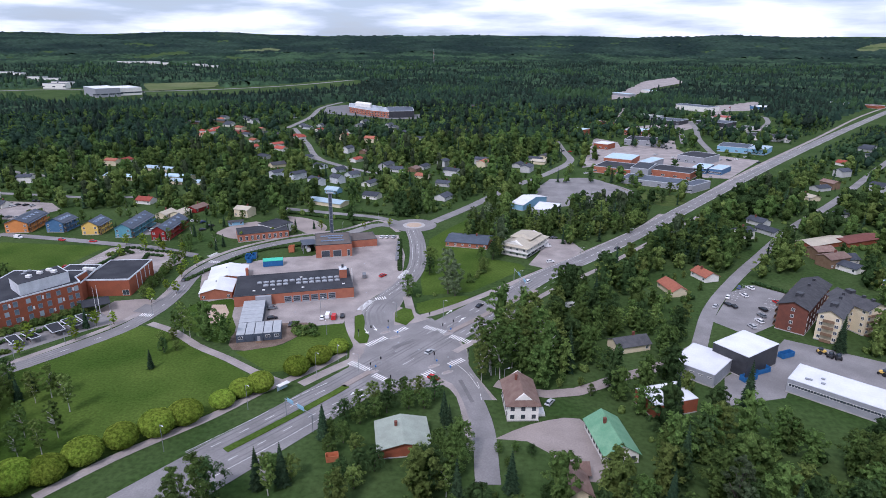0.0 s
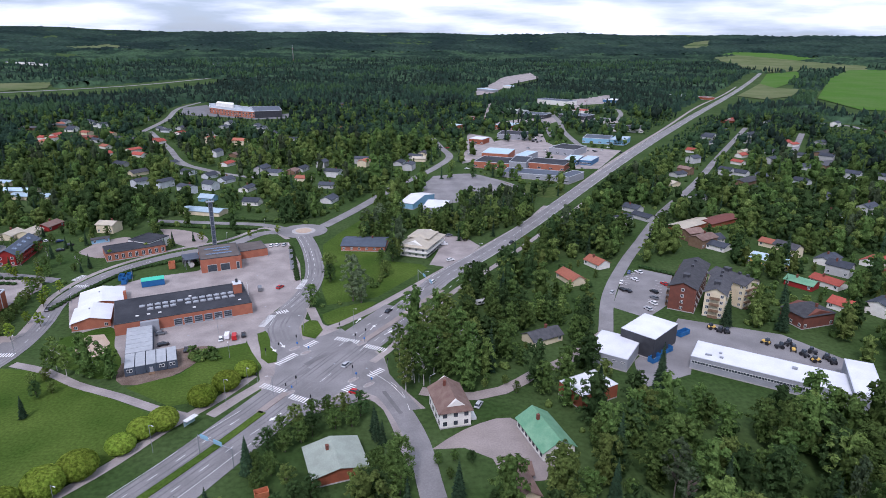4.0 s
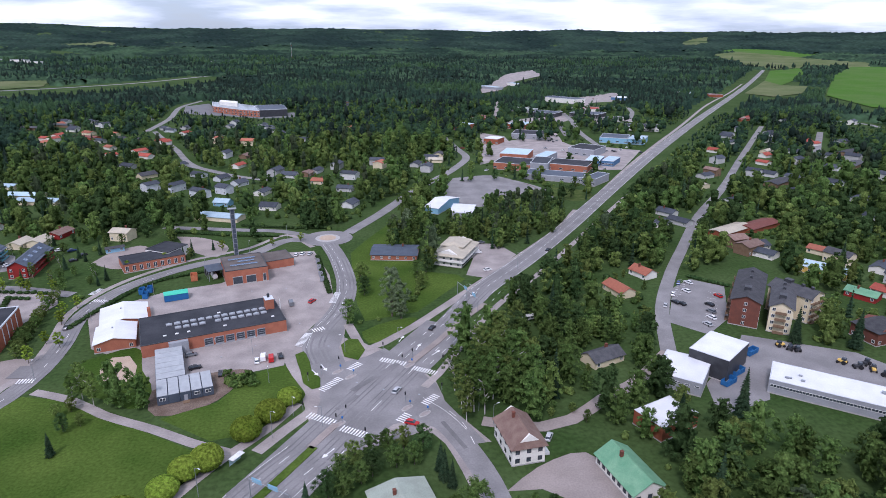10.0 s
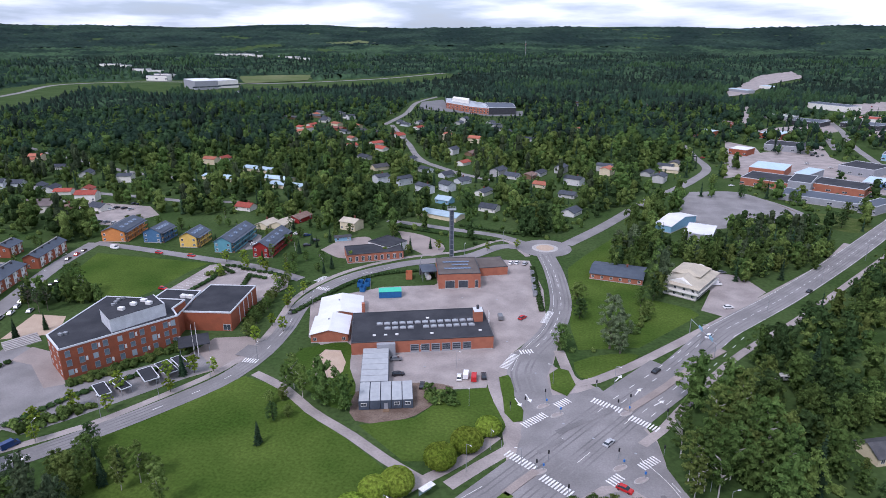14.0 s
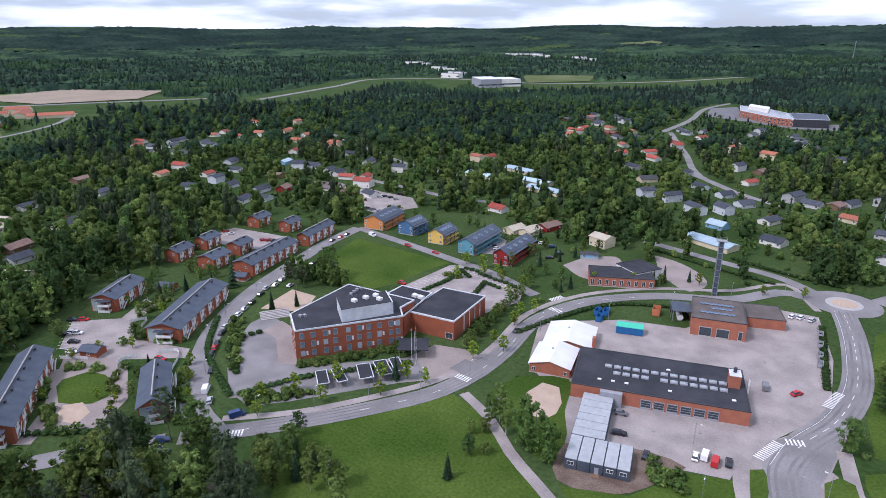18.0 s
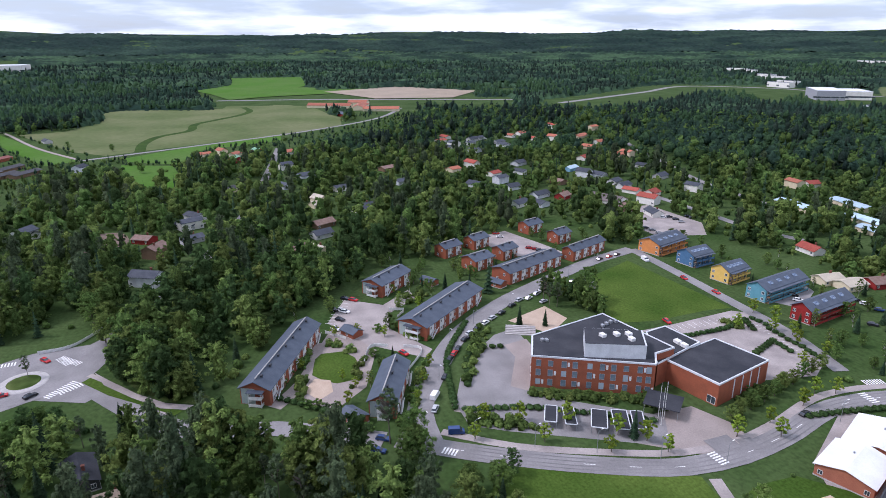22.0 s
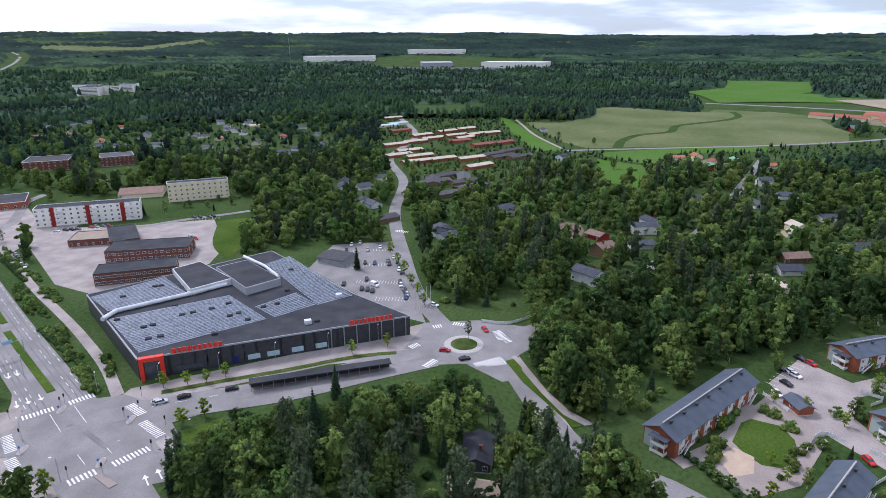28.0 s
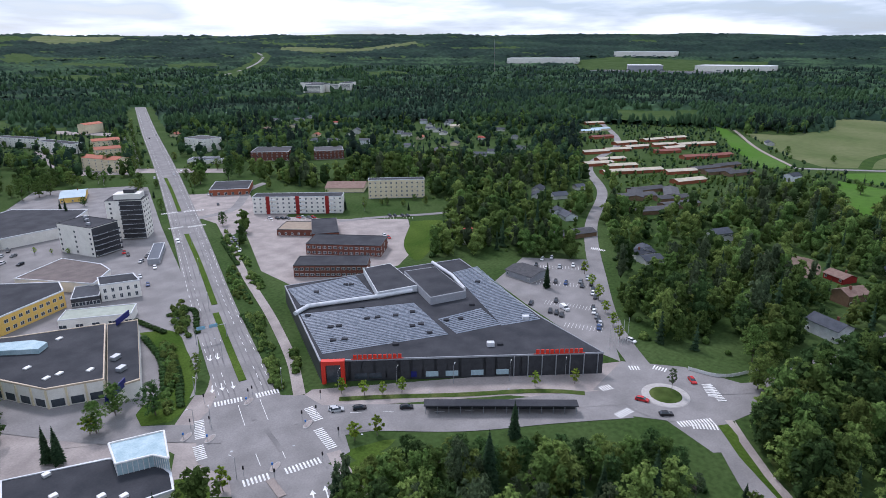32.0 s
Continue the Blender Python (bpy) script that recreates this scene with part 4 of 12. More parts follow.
def median(pts, w, material, label):
    """A raised strip between carriageways with a kerb round it."""
    p = spline(pts, 4.0)
    bm = bmesh.new()
    left, right = strip(p, w)
    lo = [(bm.verts.new((*a, 0.08)), bm.verts.new((*b, 0.08))) for a, b in zip(left, right)]
    hi = [(bm.verts.new((*a, 0.34)), bm.verts.new((*b, 0.34))) for a, b in zip(left, right)]
    for i in range(len(p) - 1):
        bm.faces.new((hi[i][0], hi[i][1], hi[i + 1][1], hi[i + 1][0]))
        bm.faces.new((lo[i][0], hi[i][0], hi[i + 1][0], lo[i + 1][0]))
        bm.faces.new((lo[i][1], lo[i + 1][1], hi[i + 1][1], hi[i][1]))
    bm.faces.new((lo[0][0], lo[0][1], hi[0][1], hi[0][0]))
    bm.faces.new((lo[-1][1], lo[-1][0], hi[-1][0], hi[-1][1]))
    bmesh.ops.recalc_face_normals(bm, faces=bm.faces)
    return tagged(finish("median_strip", bm, material), label, "median strip", kind="structure")


median([(-43.3, 168.2), (-35.6, 179.4), (-25.4, 195.0), (-17.9, 207.3)], 2.6, M_LAWN, "grass strip between the lanes of the main road")
median([(12.6, 253.7), (22.2, 266.8), (35.4, 286.6), (48.6, 303.7)], 2.6, M_GRAVEL, "brown gravel strip between the lanes")
median([(-19.0, 206.9), (-16.0, 212.0), (-12.1, 218.0)], 2.4, M_GRAVEL, "brown gravel strip between the lanes")
median([(-172.5, -54.4), (-185.8, -80.4), (-202.6, -112.6)], 2.6, M_LAWN, "grass strip between the lanes of the main street")
median([(-208.1, -121.2), (-241.3, -183.7), (-266.3, -233.1)], 2.6, M_LAWN, "grass strip between the lanes of the main street")
median([(-296.5, -288.0), (-341.1, -373.1), (-358.1, -406.9)], 2.6, M_LAWN, "grass strip between the lanes of the main street")
median([(-141.1, 3.0), (-143.6, -5.0)], 2.2, M_GRAVEL, "gravel strip between the lanes")

# road paint
STRIPE = {}


def crosswalk(a, b, length=3.0, z=0.21):
    """White bars from a to b, each a piece of its own."""
    ax, ay = a
    bx, by = b
    d = math.hypot(bx - ax, by - ay)
    n = max(3, int(d + 0.5))
    rz = math.degrees(math.atan2(by - ay, bx - ax))
    t = thing("crosswalk", ax, ay, z, rz, "worn white painted zebra crossing", "crosswalk", "crosswalks")
    if length not in STRIPE:
        me = mesh_of([(-0.26, -length / 2, 0), (0.26, -length / 2, 0), (0.26, length / 2, 0), (-0.26, length / 2, 0)], [(0, 1, 2, 3)], "stripe")
        me.materials.append(M_PAINT)
        STRIPE[length] = me
    for k in range(n):
        o = link("stripe", STRIPE[length], None, t)
        o.location = ((k + 0.5) * d / n, 0, 0)


for pa, pb in (
    ([(-21.3, 224.0), (-12.4, 218.7)]), ([(-10.6, 216.1), (-2.1, 210.9)]), ([(1.6, 257.6), (11.0, 253.1)]), ([(13.2, 250.3), (21.6, 245.4)]),
    ([(-18.3, 237.7), (-12.1, 245.6)]), ([(-9.4, 250.8), (-5.5, 255.6)]), ([(7.1, 217.4), (10.3, 221.6)]), ([(15.4, 226.3), (20.2, 231.6)]),
    ([(-25.3, 283.4), (-20.5, 285.9)]), ([(-29.4, 270.3), (-26.6, 281.8)]), ([(-157.2, -49.3), (-165.1, -44.6)]), ([(-168.6, -42.7), (-175.6, -39.0)]),
):
    crosswalk(pa, pb)
for pa, pb in (
    ([(-138.1, -9.6), (-144.7, -6.3)]), ([(-148.1, -4.3), (-157.5, -0.0)]), ([(-174.0, -23.2), (-170.9, -14.8)]), ([(-167.5, -11.9), (-163.2, -0.9)]),
    ([(-149.2, -45.5), (-143.7, -36.4)]), ([(-141.3, -34.2), (-138.1, -27.3)]), ([(-122.2, 253.6), (-116.3, 253.7)]), ([(-154.4, 184.9), (-151.1, 188.2)]),
    ([(-129.2, 330.2), (-126.9, 337.4)]), ([(-125.4, 323.1), (-119.1, 322.0)]), ([(-382.3, -15.2), (-382.8, -6.9)]), ([(-262.9, 77.2), (-255.7, 81.5)]), ([(-233.0, 76.6), (-241.1, 84.9)]), ([(-258.7, 51.7), (-261.0, 55.0)]), ([(-264.5, 58.5), (-264.6, 63.6)]), ([(-263.3, 77.4), (-254.5, 84.8)]), ([(-238.8, 49.2), (-242.7, 51.6)]), ([(-226.4, 59.8), (-232.6, 61.9)]),
    ([(-234.4, 80.1), (-238.5, 87.0)]), ([(-382.8, -15.7), (-384.9, -10.7)]), ([(-19.1, 310.6), (-17.1, 322.8)]), ([(-284.5, -291.6), (-294.9, -287.5)]),
    ([(-298.1, -285.7), (-309.5, -277.6)]), ([(-266.4, -253.0), (-275.1, -249.7)]), ([(-275.8, -246.4), (-286.8, -242.4)]),
):
    crosswalk(pa, pb)


def lane_line(pts, off=0.0, dash=(3.0, 6.0), w=0.18, z=0.2, label="white dashed lane line", material=None, name="lane_line"):
    p = spline(pts, 3.0)
    p = [q for q in p]
    left, right = strip(p, w, off)
    verts, faces, run = [], [], 0.0
    for i in range(len(p) - 1):
        run += math.hypot(p[i + 1][0] - p[i][0], p[i + 1][1] - p[i][1])
        if dash is None or run % (dash[0] + dash[1]) < dash[0]:
            k = len(verts)
            verts += [(*q, z + height(*q)) for q in (left[i], right[i], right[i + 1], left[i + 1])]
            faces.append((k, k + 1, k + 2, k + 3))
    if faces:
        tagged(link(name, mesh_of(verts, faces), material or M_PAINT), label, "road marking", kind="stuff")


lane_line(MAIN[4:], 0, (3, 3))
for o in (-5.4, 5.4):
    lane_line(MAIN[4:], o, None, 0.14, label="white edge line")
LOW = [(-47.9, 161.5), (-35.6, 179.4), (-25.4, 195.0), (-18.7, 203.8)]
for o in (-4.6, 4.6):
    lane_line(LOW, o)
for o in (-8, 8):
    lane_line(LOW, o, None, 0.14, label="white edge line")
UP = MAIN[2:5]
for o in (-5.2, 5.2, 2.2, -8.2):
    lane_line(UP, o)
for o in (-5.5, 5.5, -8.5, 8.5):
    lane_line(SW, o, (3, 4))
lane_line(NORTH[2:], 0, (3, 4))
lane_line(NORTH[2:], 3.2, None, 0.12)
lane_line([(21.3, 224.9), (26.5, 215.5), (28.6, 204.3)], 0, (3, 4))
lane_line([(-95.1, 363.6), (-119.0, 331.8), (-123.4, 307.9), (-118.8, 277.2), (-117.8, 259.9), (-120.3, 242.7), (-131.0, 220.7), (-143.2, 201.5), (-153.6, 187.5)], 0, (3, 9))
lane_line([(-228.3, 45.6), (-201.5, 19.2), (-186.0, -1.6), (-173.3, -18.2)], 0, (3, 6))

ARROW = mesh_of([(-0.09, -2, 0), (0.09, -2, 0), (0.09, 0.6, 0), (-0.09, 0.6, 0), (-0.4, 0.6, 0), (0.4, 0.6, 0), (0, 2, 0)], [(0, 1, 2, 3), (4, 5, 6)], "arrow")
ARROW.materials.append(M_PAINT)
for (ax, ay), (bx, by) in (
    ([(-13.6, 204.0), (-15.9, 201.1)]), ([(-10.5, 202.6), (-12.5, 199.8)]), ([(10.2, 273.3), (11.8, 276.9)]), ([(16.3, 266.0), (17.7, 269.4)]), ([(22.7, 260.7), (24.2, 262.4)]),
    ([(-21.3, 250.0), (-20.1, 248.0)]), ([(-18.4, 253.2), (-17.0, 250.5)]), ([(-176.0, -78.2), (-173.3, -74.4)]), ([(-178.4, -77.1), (-175.8, -73.1)]), ([(-162.9, -58.2), (-160.7, -55.0)]),
    ([(-165.7, -56.8), (-163.5, -53.0)]), ([(-168.6, -54.7), (-167.2, -52.2)]), ([(-145.8, 9.5), (-147.7, 6.9)]), ([(-149.0, 11.0), (-150.0, 9.5)]),
):
    o = tagged(link("lane_arrow", ARROW, None), "white painted lane arrow on asphalt", "road marking", "lane arrows")
    o.matrix_basis = pose(ax, ay, 0.215, 0, 0, math.degrees(math.atan2(by - ay, bx - ax)) - 90) @ Matrix.Diagonal((2.2, 1.3, 1, 1))

# tyre tracks, mended patches and manholes
for o, wd in ((-3.4, 0.7), (-1.6, 0.8), (1.5, 0.8), (3.2, 0.7)):
    lane_line(NORTH[1:], o, None, wd, 0.193, "dark tyre track on the curving road", M_TRACK, "tyre_track")
for o in (-7.2, -5.6, -3.6, 3.6, 5.6, 7.2):
    lane_line(SW, o, None, 0.5, 0.191, "dark tyre track on the main street", M_TRACK, "tyre_track")
for o in (-3.4, -1.8, 1.8, 3.4):
    lane_line(MAIN[2:9], o, None, 0.45, 0.192, "dark tyre track on the main road", M_TRACK, "tyre_track")
for o in (-2.4, -0.9, 0.9, 2.4):
    lane_line([(-95.1, 363.6), (-119.0, 331.8), (-123.4, 307.9), (-118.8, 277.2), (-117.8, 259.9), (-120.3, 242.7), (-131.0, 220.7), (-143.2, 201.5), (-153.6, 187.5)], o, None, 0.45, 0.192, "dark tyre track on the street", M_TRACK, "tyre_track")
for (a, b), wd in (
    ([(-7.9, 236.8), (8.2, 253.8)], 2.2), ([(-12.4, 226.0), (-6.0, 234.0)], 1.6), ([(-124.0, 255.8), (-123.4, 264.3)], 6), ([(-123.1, 267.3), (-117.7, 266.3)], 5), ([(-163.3, -39.4), (-159.2, -31.3)], 1.6),
    ([(-233.0, -163.9), (-216.4, -133.0)], 1.4), ([(-196.6, -116.0), (-187.9, -99.2)], 2.4), ([(-158.3, -24.8), (-153.8, -11.9)], 1.5), ([(20.4, 216.3), (25.8, 202.4)], 1.4), ([(-38.6, 189.3), (-27.6, 204.4)], 1.0),
):
    road("asphalt_patch", [a, b], wd, M_TRACK, 0.15, "darker mended asphalt patch", "road patch", clear=0)
MANHOLE = mesh_of([(0.38 * math.cos(k * math.tau / 12), 0.38 * math.sin(k * math.tau / 12), 0) for k in range(12)], [tuple(range(12))], "manhole_cover")
MANHOLE.materials.append(M_STEEL)
for x, y in [(-56.7, 264.7), (-45.7, 272.5), (-71.2, 285.7), (-17.9, 269.7), (-6.4, 241.8), (2.6, 236.6), (14.4, 232.3), (22.4, 212.7), (-41.5, 329.9), (-56.9, 327.9), (-31.1, 290.9), (-71.0, 256.7)] + [(-147.3, -40.3), (-145.3, -23.8), (-157.5, -11.3), (-173.1, 1.1), (-187.1, -91.3), (-206.2, -102.4), (-204.1, 3.2), (-221.0, 23.9)]:
    o = tagged(link("manhole_cover", MANHOLE, None), "round dark iron manhole cover in asphalt", "manhole cover", "manhole covers")
    o.matrix_basis = pose(x, y, 0.225)


def refuge(x, y, rz, l=5.0, w=2.2):
    """A kerbed traffic island with a round blue sign."""
    bm = bmesh.new()
    bmesh.ops.create_cone(bm, cap_ends=True, segments=20, radius1=1, radius2=0.94, depth=0.24)
    t = tagged(finish("traffic_island", bm, M_KERB), "small kerbed traffic island with a blue sign", "traffic island", "traffic islands")
    t.matrix_basis = pose(x, y, 0.2, 0, 0, rz) @ Matrix.Diagonal((l / 2, w / 2, 1, 1))
    part("paving", mesh_to_bm([(0.82 * math.cos(k * 0.3142), 0.82 * math.sin(k * 0.3142), 0.126) for k in range(20)]), M_PAVE, t)
    part("sign_post", rod((0.5, 0, 0.1), (0.5, 0, 2.2), 0.04, 0.03, 6), M_STEEL, t)
    part("sign_disc", box(0.42, -0.2, 1.6, 0.58, 0.2, 2.3, 0.03), M_SIGNBLUE, t, "plain blue keep-right sign")


def mesh_to_bm(pts):
    bm = bmesh.new()
    bm.faces.new([bm.verts.new(p) for p in pts])
    return bm


M_SIGNBLUE = mat("sign_blue", (0.02, 0.16, 0.5), (0.02, 0.14, 0.45), rough=0.5, scale=1, fine=6, bump=0)
for x, y in [(10.0, 224.8), (15.4, 221.0), (-13.3, 249.9), (-8.6, 246.1), (-11.2, 217.8), (12.2, 251.9)]:
    refuge(x, y, 40)
for x, y in [(-145.4, -34.1), (-167.4, -16.1), (-165.1, -41.6), (-147.9, -8.0), (-141.8, -40.6)]:
    refuge(x, y, 20)


def bays(pts, n, length=4.6):
    """White lines between the parking bays of one row."""
    (ax, ay), (bx, by) = pts
    d = math.hypot(bx - ax, by - ay)
    ux, uy = (bx - ax) / d, (by - ay) / d
    verts, faces = [], []
    for k in range(n + 1):
        x, y = ax + ux * d * k / n, ay + uy * d * k / n
        q = len(verts)
        for a, b in ((-0.07, -length / 2), (0.07, -length / 2), (0.07, length / 2), (-0.07, length / 2)):
            verts.append((x + ux * a - uy * b, y + uy * a + ux * b, 0.1))
        faces.append((q, q + 1, q + 2, q + 3))
    tagged(link("bay_line", mesh_of(verts, faces), M_PAINT), "white painted parking bay lines", "road marking", kind="stuff")


for pts, n in (([(-336.7, -27.6), (-348.7, -4.3)], 16), ([(-316.8, -15.5), (-326.2, 8.5)], 16), ([(-296.7, -0.7), (-302.0, 21.4)], 16), ([(-279.6, 17.1), (-283.2, 31.7)], 10), ([(-187.9, 302.8), (-185.8, 334.9)], 12), ([(-178.6, 336.7), (-149.5, 331.9)], 12), ([(137.7, 304.2), (150.7, 322.9)], 8), ([(138.0, 274.1), (157.2, 306.7)], 10), ([(-316.5, -219.2), (-339.1, -194.2)], 14), ([(-365.3, -158.8), (-377.3, -141.4)], 10), ([(-250.6, 176.3), (-271.2, 189.2)], 8), ([(-42.7, 379.3), (-33.1, 380.5)], 6)):
    bays(pts, n)

for o in (-7.4, -5.8, -3.4, -1.8, 1.8, 3.4, 5.8, 7.4):
    lane_line(MAIN[:3], o, None, 0.5, 0.194, "dark tyre track across the junction", M_TRACK, "tyre_track")
    lane_line(LOW, o, None, 0.5, 0.1925, "dark tyre track on the main road", M_TRACK, "tyre_track")
for o in (-4.6, 4.6):
    lane_line(MAIN[:3], o, (1.2, 2.4), 0.16, 0.205, "short dashed guide line")
lane_line([(14.3, 229.4), (20.9, 221.0), (25.9, 210.8)], 1.5, (1.5, 2), 0.16, 0.205)
lane_line([(-141.6, 3.6), (-148.6, -10.4), (-156.8, -26.9), (-166.1, -44.4)], 3.0, (1.2, 2.4), 0.16, 0.205, "short dashed guide line")
lane_line([(-141.6, 3.6), (-148.6, -10.4), (-156.8, -26.9), (-166.1, -44.4)], -4.0, (1.2, 2.4), 0.16, 0.205, "short dashed guide line")

# ---- buildings ----
M_GLASS = mat("window_glass", (0.03, 0.04, 0.05), (0.06, 0.075, 0.09), rough=0.08, scale=0.3, fine=2, bump=0, spec=0.6)
M_BROWNFELT = mat("brown_felt_roof", (0.1, 0.086, 0.078), (0.135, 0.116, 0.105), scale=0.15, fine=2, bump=0.15, spec=0.15)
M_SKYGLASS = mat("pale_glazing", (0.3, 0.42, 0.46), (0.42, 0.54, 0.58), rough=0.1, scale=0.3, fine=2, bump=0, spec=0.6)
M_FRAME = mat("white_frame", (0.72, 0.72, 0.7), rough=0.5, scale=1, fine=6, bump=0)
M_GUTTER = mat("roof_edge", (0.62, 0.64, 0.66), (0.5, 0.52, 0.54), rough=0.5, scale=0.4, fine=5, bump=0)
M_REDROOF = mat("red_tile_roof", (0.34, 0.075, 0.05), (0.27, 0.062, 0.042), scale=0.6, fine=5, rand=0.2)
M_ORANGEROOF = mat("orange_tile_roof", (0.36, 0.125, 0.075), (0.3, 0.105, 0.065), scale=0.6, fine=5, rand=0.2)
M_BROWNROOF = mat("brown_tile_roof", (0.17, 0.105, 0.085), (0.22, 0.15, 0.12), scale=0.5, fine=4, rand=0.15)
M_GREYROOF = mat("grey_roof", (0.06, 0.061, 0.066), (0.085, 0.086, 0.09), scale=0.5, fine=4, rand=0.25, spec=0.15)
M_GREENROOF = mat("green_sheet_roof", (0.11, 0.27, 0.155), (0.17, 0.33, 0.2), rough=0.55, scale=0.3, fine=3, axes=(1, 1, 1))
M_PALEROOF = mat("pale_green_grey_roof", (0.3, 0.34, 0.28), (0.25, 0.28, 0.23), rough=0.6, scale=0.3, fine=3)
M_CREAMROOF = mat("cream_roof", (0.46, 0.41, 0.31), (0.38, 0.34, 0.27), rough=0.7, scale=0.2, fine=3)
M_BLUEROOF = mat("light_blue_roof", (0.4, 0.52, 0.58), (0.34, 0.46, 0.52), rough=0.6, scale=0.3, fine=3, rand=0.15)
M_TANROOF = mat("tan_roof", (0.3, 0.24, 0.18), (0.25, 0.2, 0.15), scale=0.3, fine=4)
M_BLUEW = mat("blue_boards", (0.07, 0.16, 0.28), (0.06, 0.14, 0.25), scale=0.5, fine=5)
M_TEALW = mat("teal_boards", (0.11, 0.3, 0.36), (0.1, 0.27, 0.33), scale=0.5, fine=5)
M_LBLUEW = mat("light_blue_boards", (0.22, 0.42, 0.55), (0.2, 0.38, 0.5), scale=0.5, fine=5)
M_YELLOWW = mat("yellow_boards", (0.7, 0.46, 0.12), (0.64, 0.42, 0.11), scale=0.5, fine=5)
M_ORANGEW = mat("orange_boards", (0.6, 0.24, 0.07), (0.54, 0.21, 0.065), scale=0.5, fine=5)
M_REDW = mat("red_boards", (0.27, 0.022, 0.018), (0.22, 0.02, 0.017), scale=0.5, fine=5)
M_MINTW = mat("grey_green_boards", (0.33, 0.39, 0.37), (0.29, 0.35, 0.33), scale=0.5, fine=5)
M_WOOD = mat("brown_boards", (0.16, 0.1, 0.06), (0.2, 0.13, 0.08), scale=0.5, fine=5)
M_REDSIGN = mat("red_sign", (0.62, 0.04, 0.02), (0.55, 0.035, 0.02), rough=0.5, scale=1, fine=6, bump=0)
M_BLUESIGN = mat("dark_blue_sign", (0.01, 0.015, 0.12), (0.015, 0.02, 0.15), rough=0.5, scale=1, fine=6, bump=0)
M_CONTAINER = mat("blue_container", (0.02, 0.13, 0.32), (0.02, 0.11, 0.27), rough=0.6, scale=0.8, fine=6)
M_TARP = mat("green_tarpaulin", (0.05, 0.45, 0.3), (0.06, 0.5, 0.34), rough=0.6, scale=0.8, fine=5)
M_SOLAR = mat("solar_cells", (0.05, 0.08, 0.15), (0.2, 0.26, 0.33), rough=0.2, scale=0.9, fine=3, bump=0, spec=0.6)
M_ORANGEBOX = mat("orange_container", (0.5, 0.17, 0.08), rough=0.6, scale=0.8, fine=6)

CACHE = {}


def cached(key, make):
    if key not in CACHE:
        CACHE[key] = make()
    return CACHE[key]


def frame_mesh(w, h, mullion):
    bm = bmesh.new()
    t = 0.09
    for a in ((-w / 2, -h / 2, -w / 2 + t, h / 2), (w / 2 - t, -h / 2, w / 2, h / 2), (-w / 2 + t, -h / 2, w / 2 - t, -h / 2 + t), (-w / 2 + t, h / 2 - t, w / 2 - t, h / 2)):
        add_box(bm, a[0], -0.09, a[1], a[2], 0.05, a[3])
    if mullion:
        add_box(bm, -t / 2, -0.08, -h / 2 + t, t / 2, 0.04, h / 2 - t)
    me = bpy.data.meshes.new("window")
    bm.to_mesh(me)
    bm.free()
    return me


def pane_mesh(w, h):
    bm = box(-w / 2 + 0.08, -0.045, -h / 2 + 0.08, w / 2 - 0.08, -0.005, h / 2 - 0.08)
    me = bpy.data.meshes.new("pane")
    bm.to_mesh(me)
    bm.free()
    return me


def far_window(w, h, mullion, fm):
    """Frame with recessed glass, in one piece, for houses that stay far off."""
    t, d = 0.1, -0.03
    xs = [-w / 2, -w / 2 + t, -t / 2, t / 2, w / 2 - t, w / 2] if mullion else [-w / 2, -w / 2 + t, w / 2 - t, w / 2]
    zs = [-h / 2, -h / 2 + t, h / 2 - t, h / 2]
    bm = bmesh.new()
    v = [[bm.verts.new((x, -0.09, z)) for z in zs] for x in xs]
    glass = []
    for i in range(len(xs) - 1):
        for j in range(3):
            f = bm.faces.new((v[i][j], v[i + 1][j], v[i + 1][j + 1], v[i][j + 1]))
            if j == 1 and i % 2 == 1:
                glass.append(f)
    for e in bmesh.ops.extrude_edge_only(bm, edges=[e for e in bm.edges if e.is_boundary])["geom"]:
        if isinstance(e, bmesh.types.BMVert):
            e.co.y = 0.02
    for f in glass:
        n = bmesh.ops.extrude_discrete_faces(bm, faces=[f])["faces"][0]
        n.material_index = 1
        for q in n.verts:
            q.co.y = d
    bmesh.ops.recalc_face_normals(bm, faces=bm.faces)
    me = to_mesh(bm, "window")
    me.materials.append(fm)
    me.materials.append(M_GLASS)
    return me


def window(parent, x, y, z, rz, w=1.3, h=1.4, mullion=True, frame_mat=None, name="window", glass=None):
    """A window whose outer side faces local -y before the turn."""
    fm = frame_mat or M_FRAME
    at = parent.matrix_basis.translation
    away = math.hypot(at.x + 10, at.y - 130)
    if "school" not in parent.name and away > 190:
        q = parent.matrix_basis.to_3x3() @ Matrix.Rotation(radians(rz), 3, "Z") @ Vector((0, -1, 0))
        if away > 950 and w < 6 or away > 480 and parent.name.startswith("house"):
            return None
        if away > 260 and q.x * (-10 - at.x) + q.y * (130 - at.y) < -0.2 * away:
            return None  # the sides turned away from the open ground stay plain
        f = link(name, cached(("fw", w, h, mullion, fm.name), lambda: far_window(w, h, mullion, fm)), None, parent)
        f.matrix_basis = pose(x, y, z, 0, 0, rz)
        return f
    f = link(name, cached(("f", w, h, mullion, fm.name), lambda: frame_mesh(w, h, mullion)), fm, parent)
    f.matrix_basis = pose(x, y, z, 0, 0, rz)
    gm = glass or M_GLASS
    link("pane", cached(("p", w, h, gm.name), lambda: pane_mesh(w, h)), gm, f)
    return f


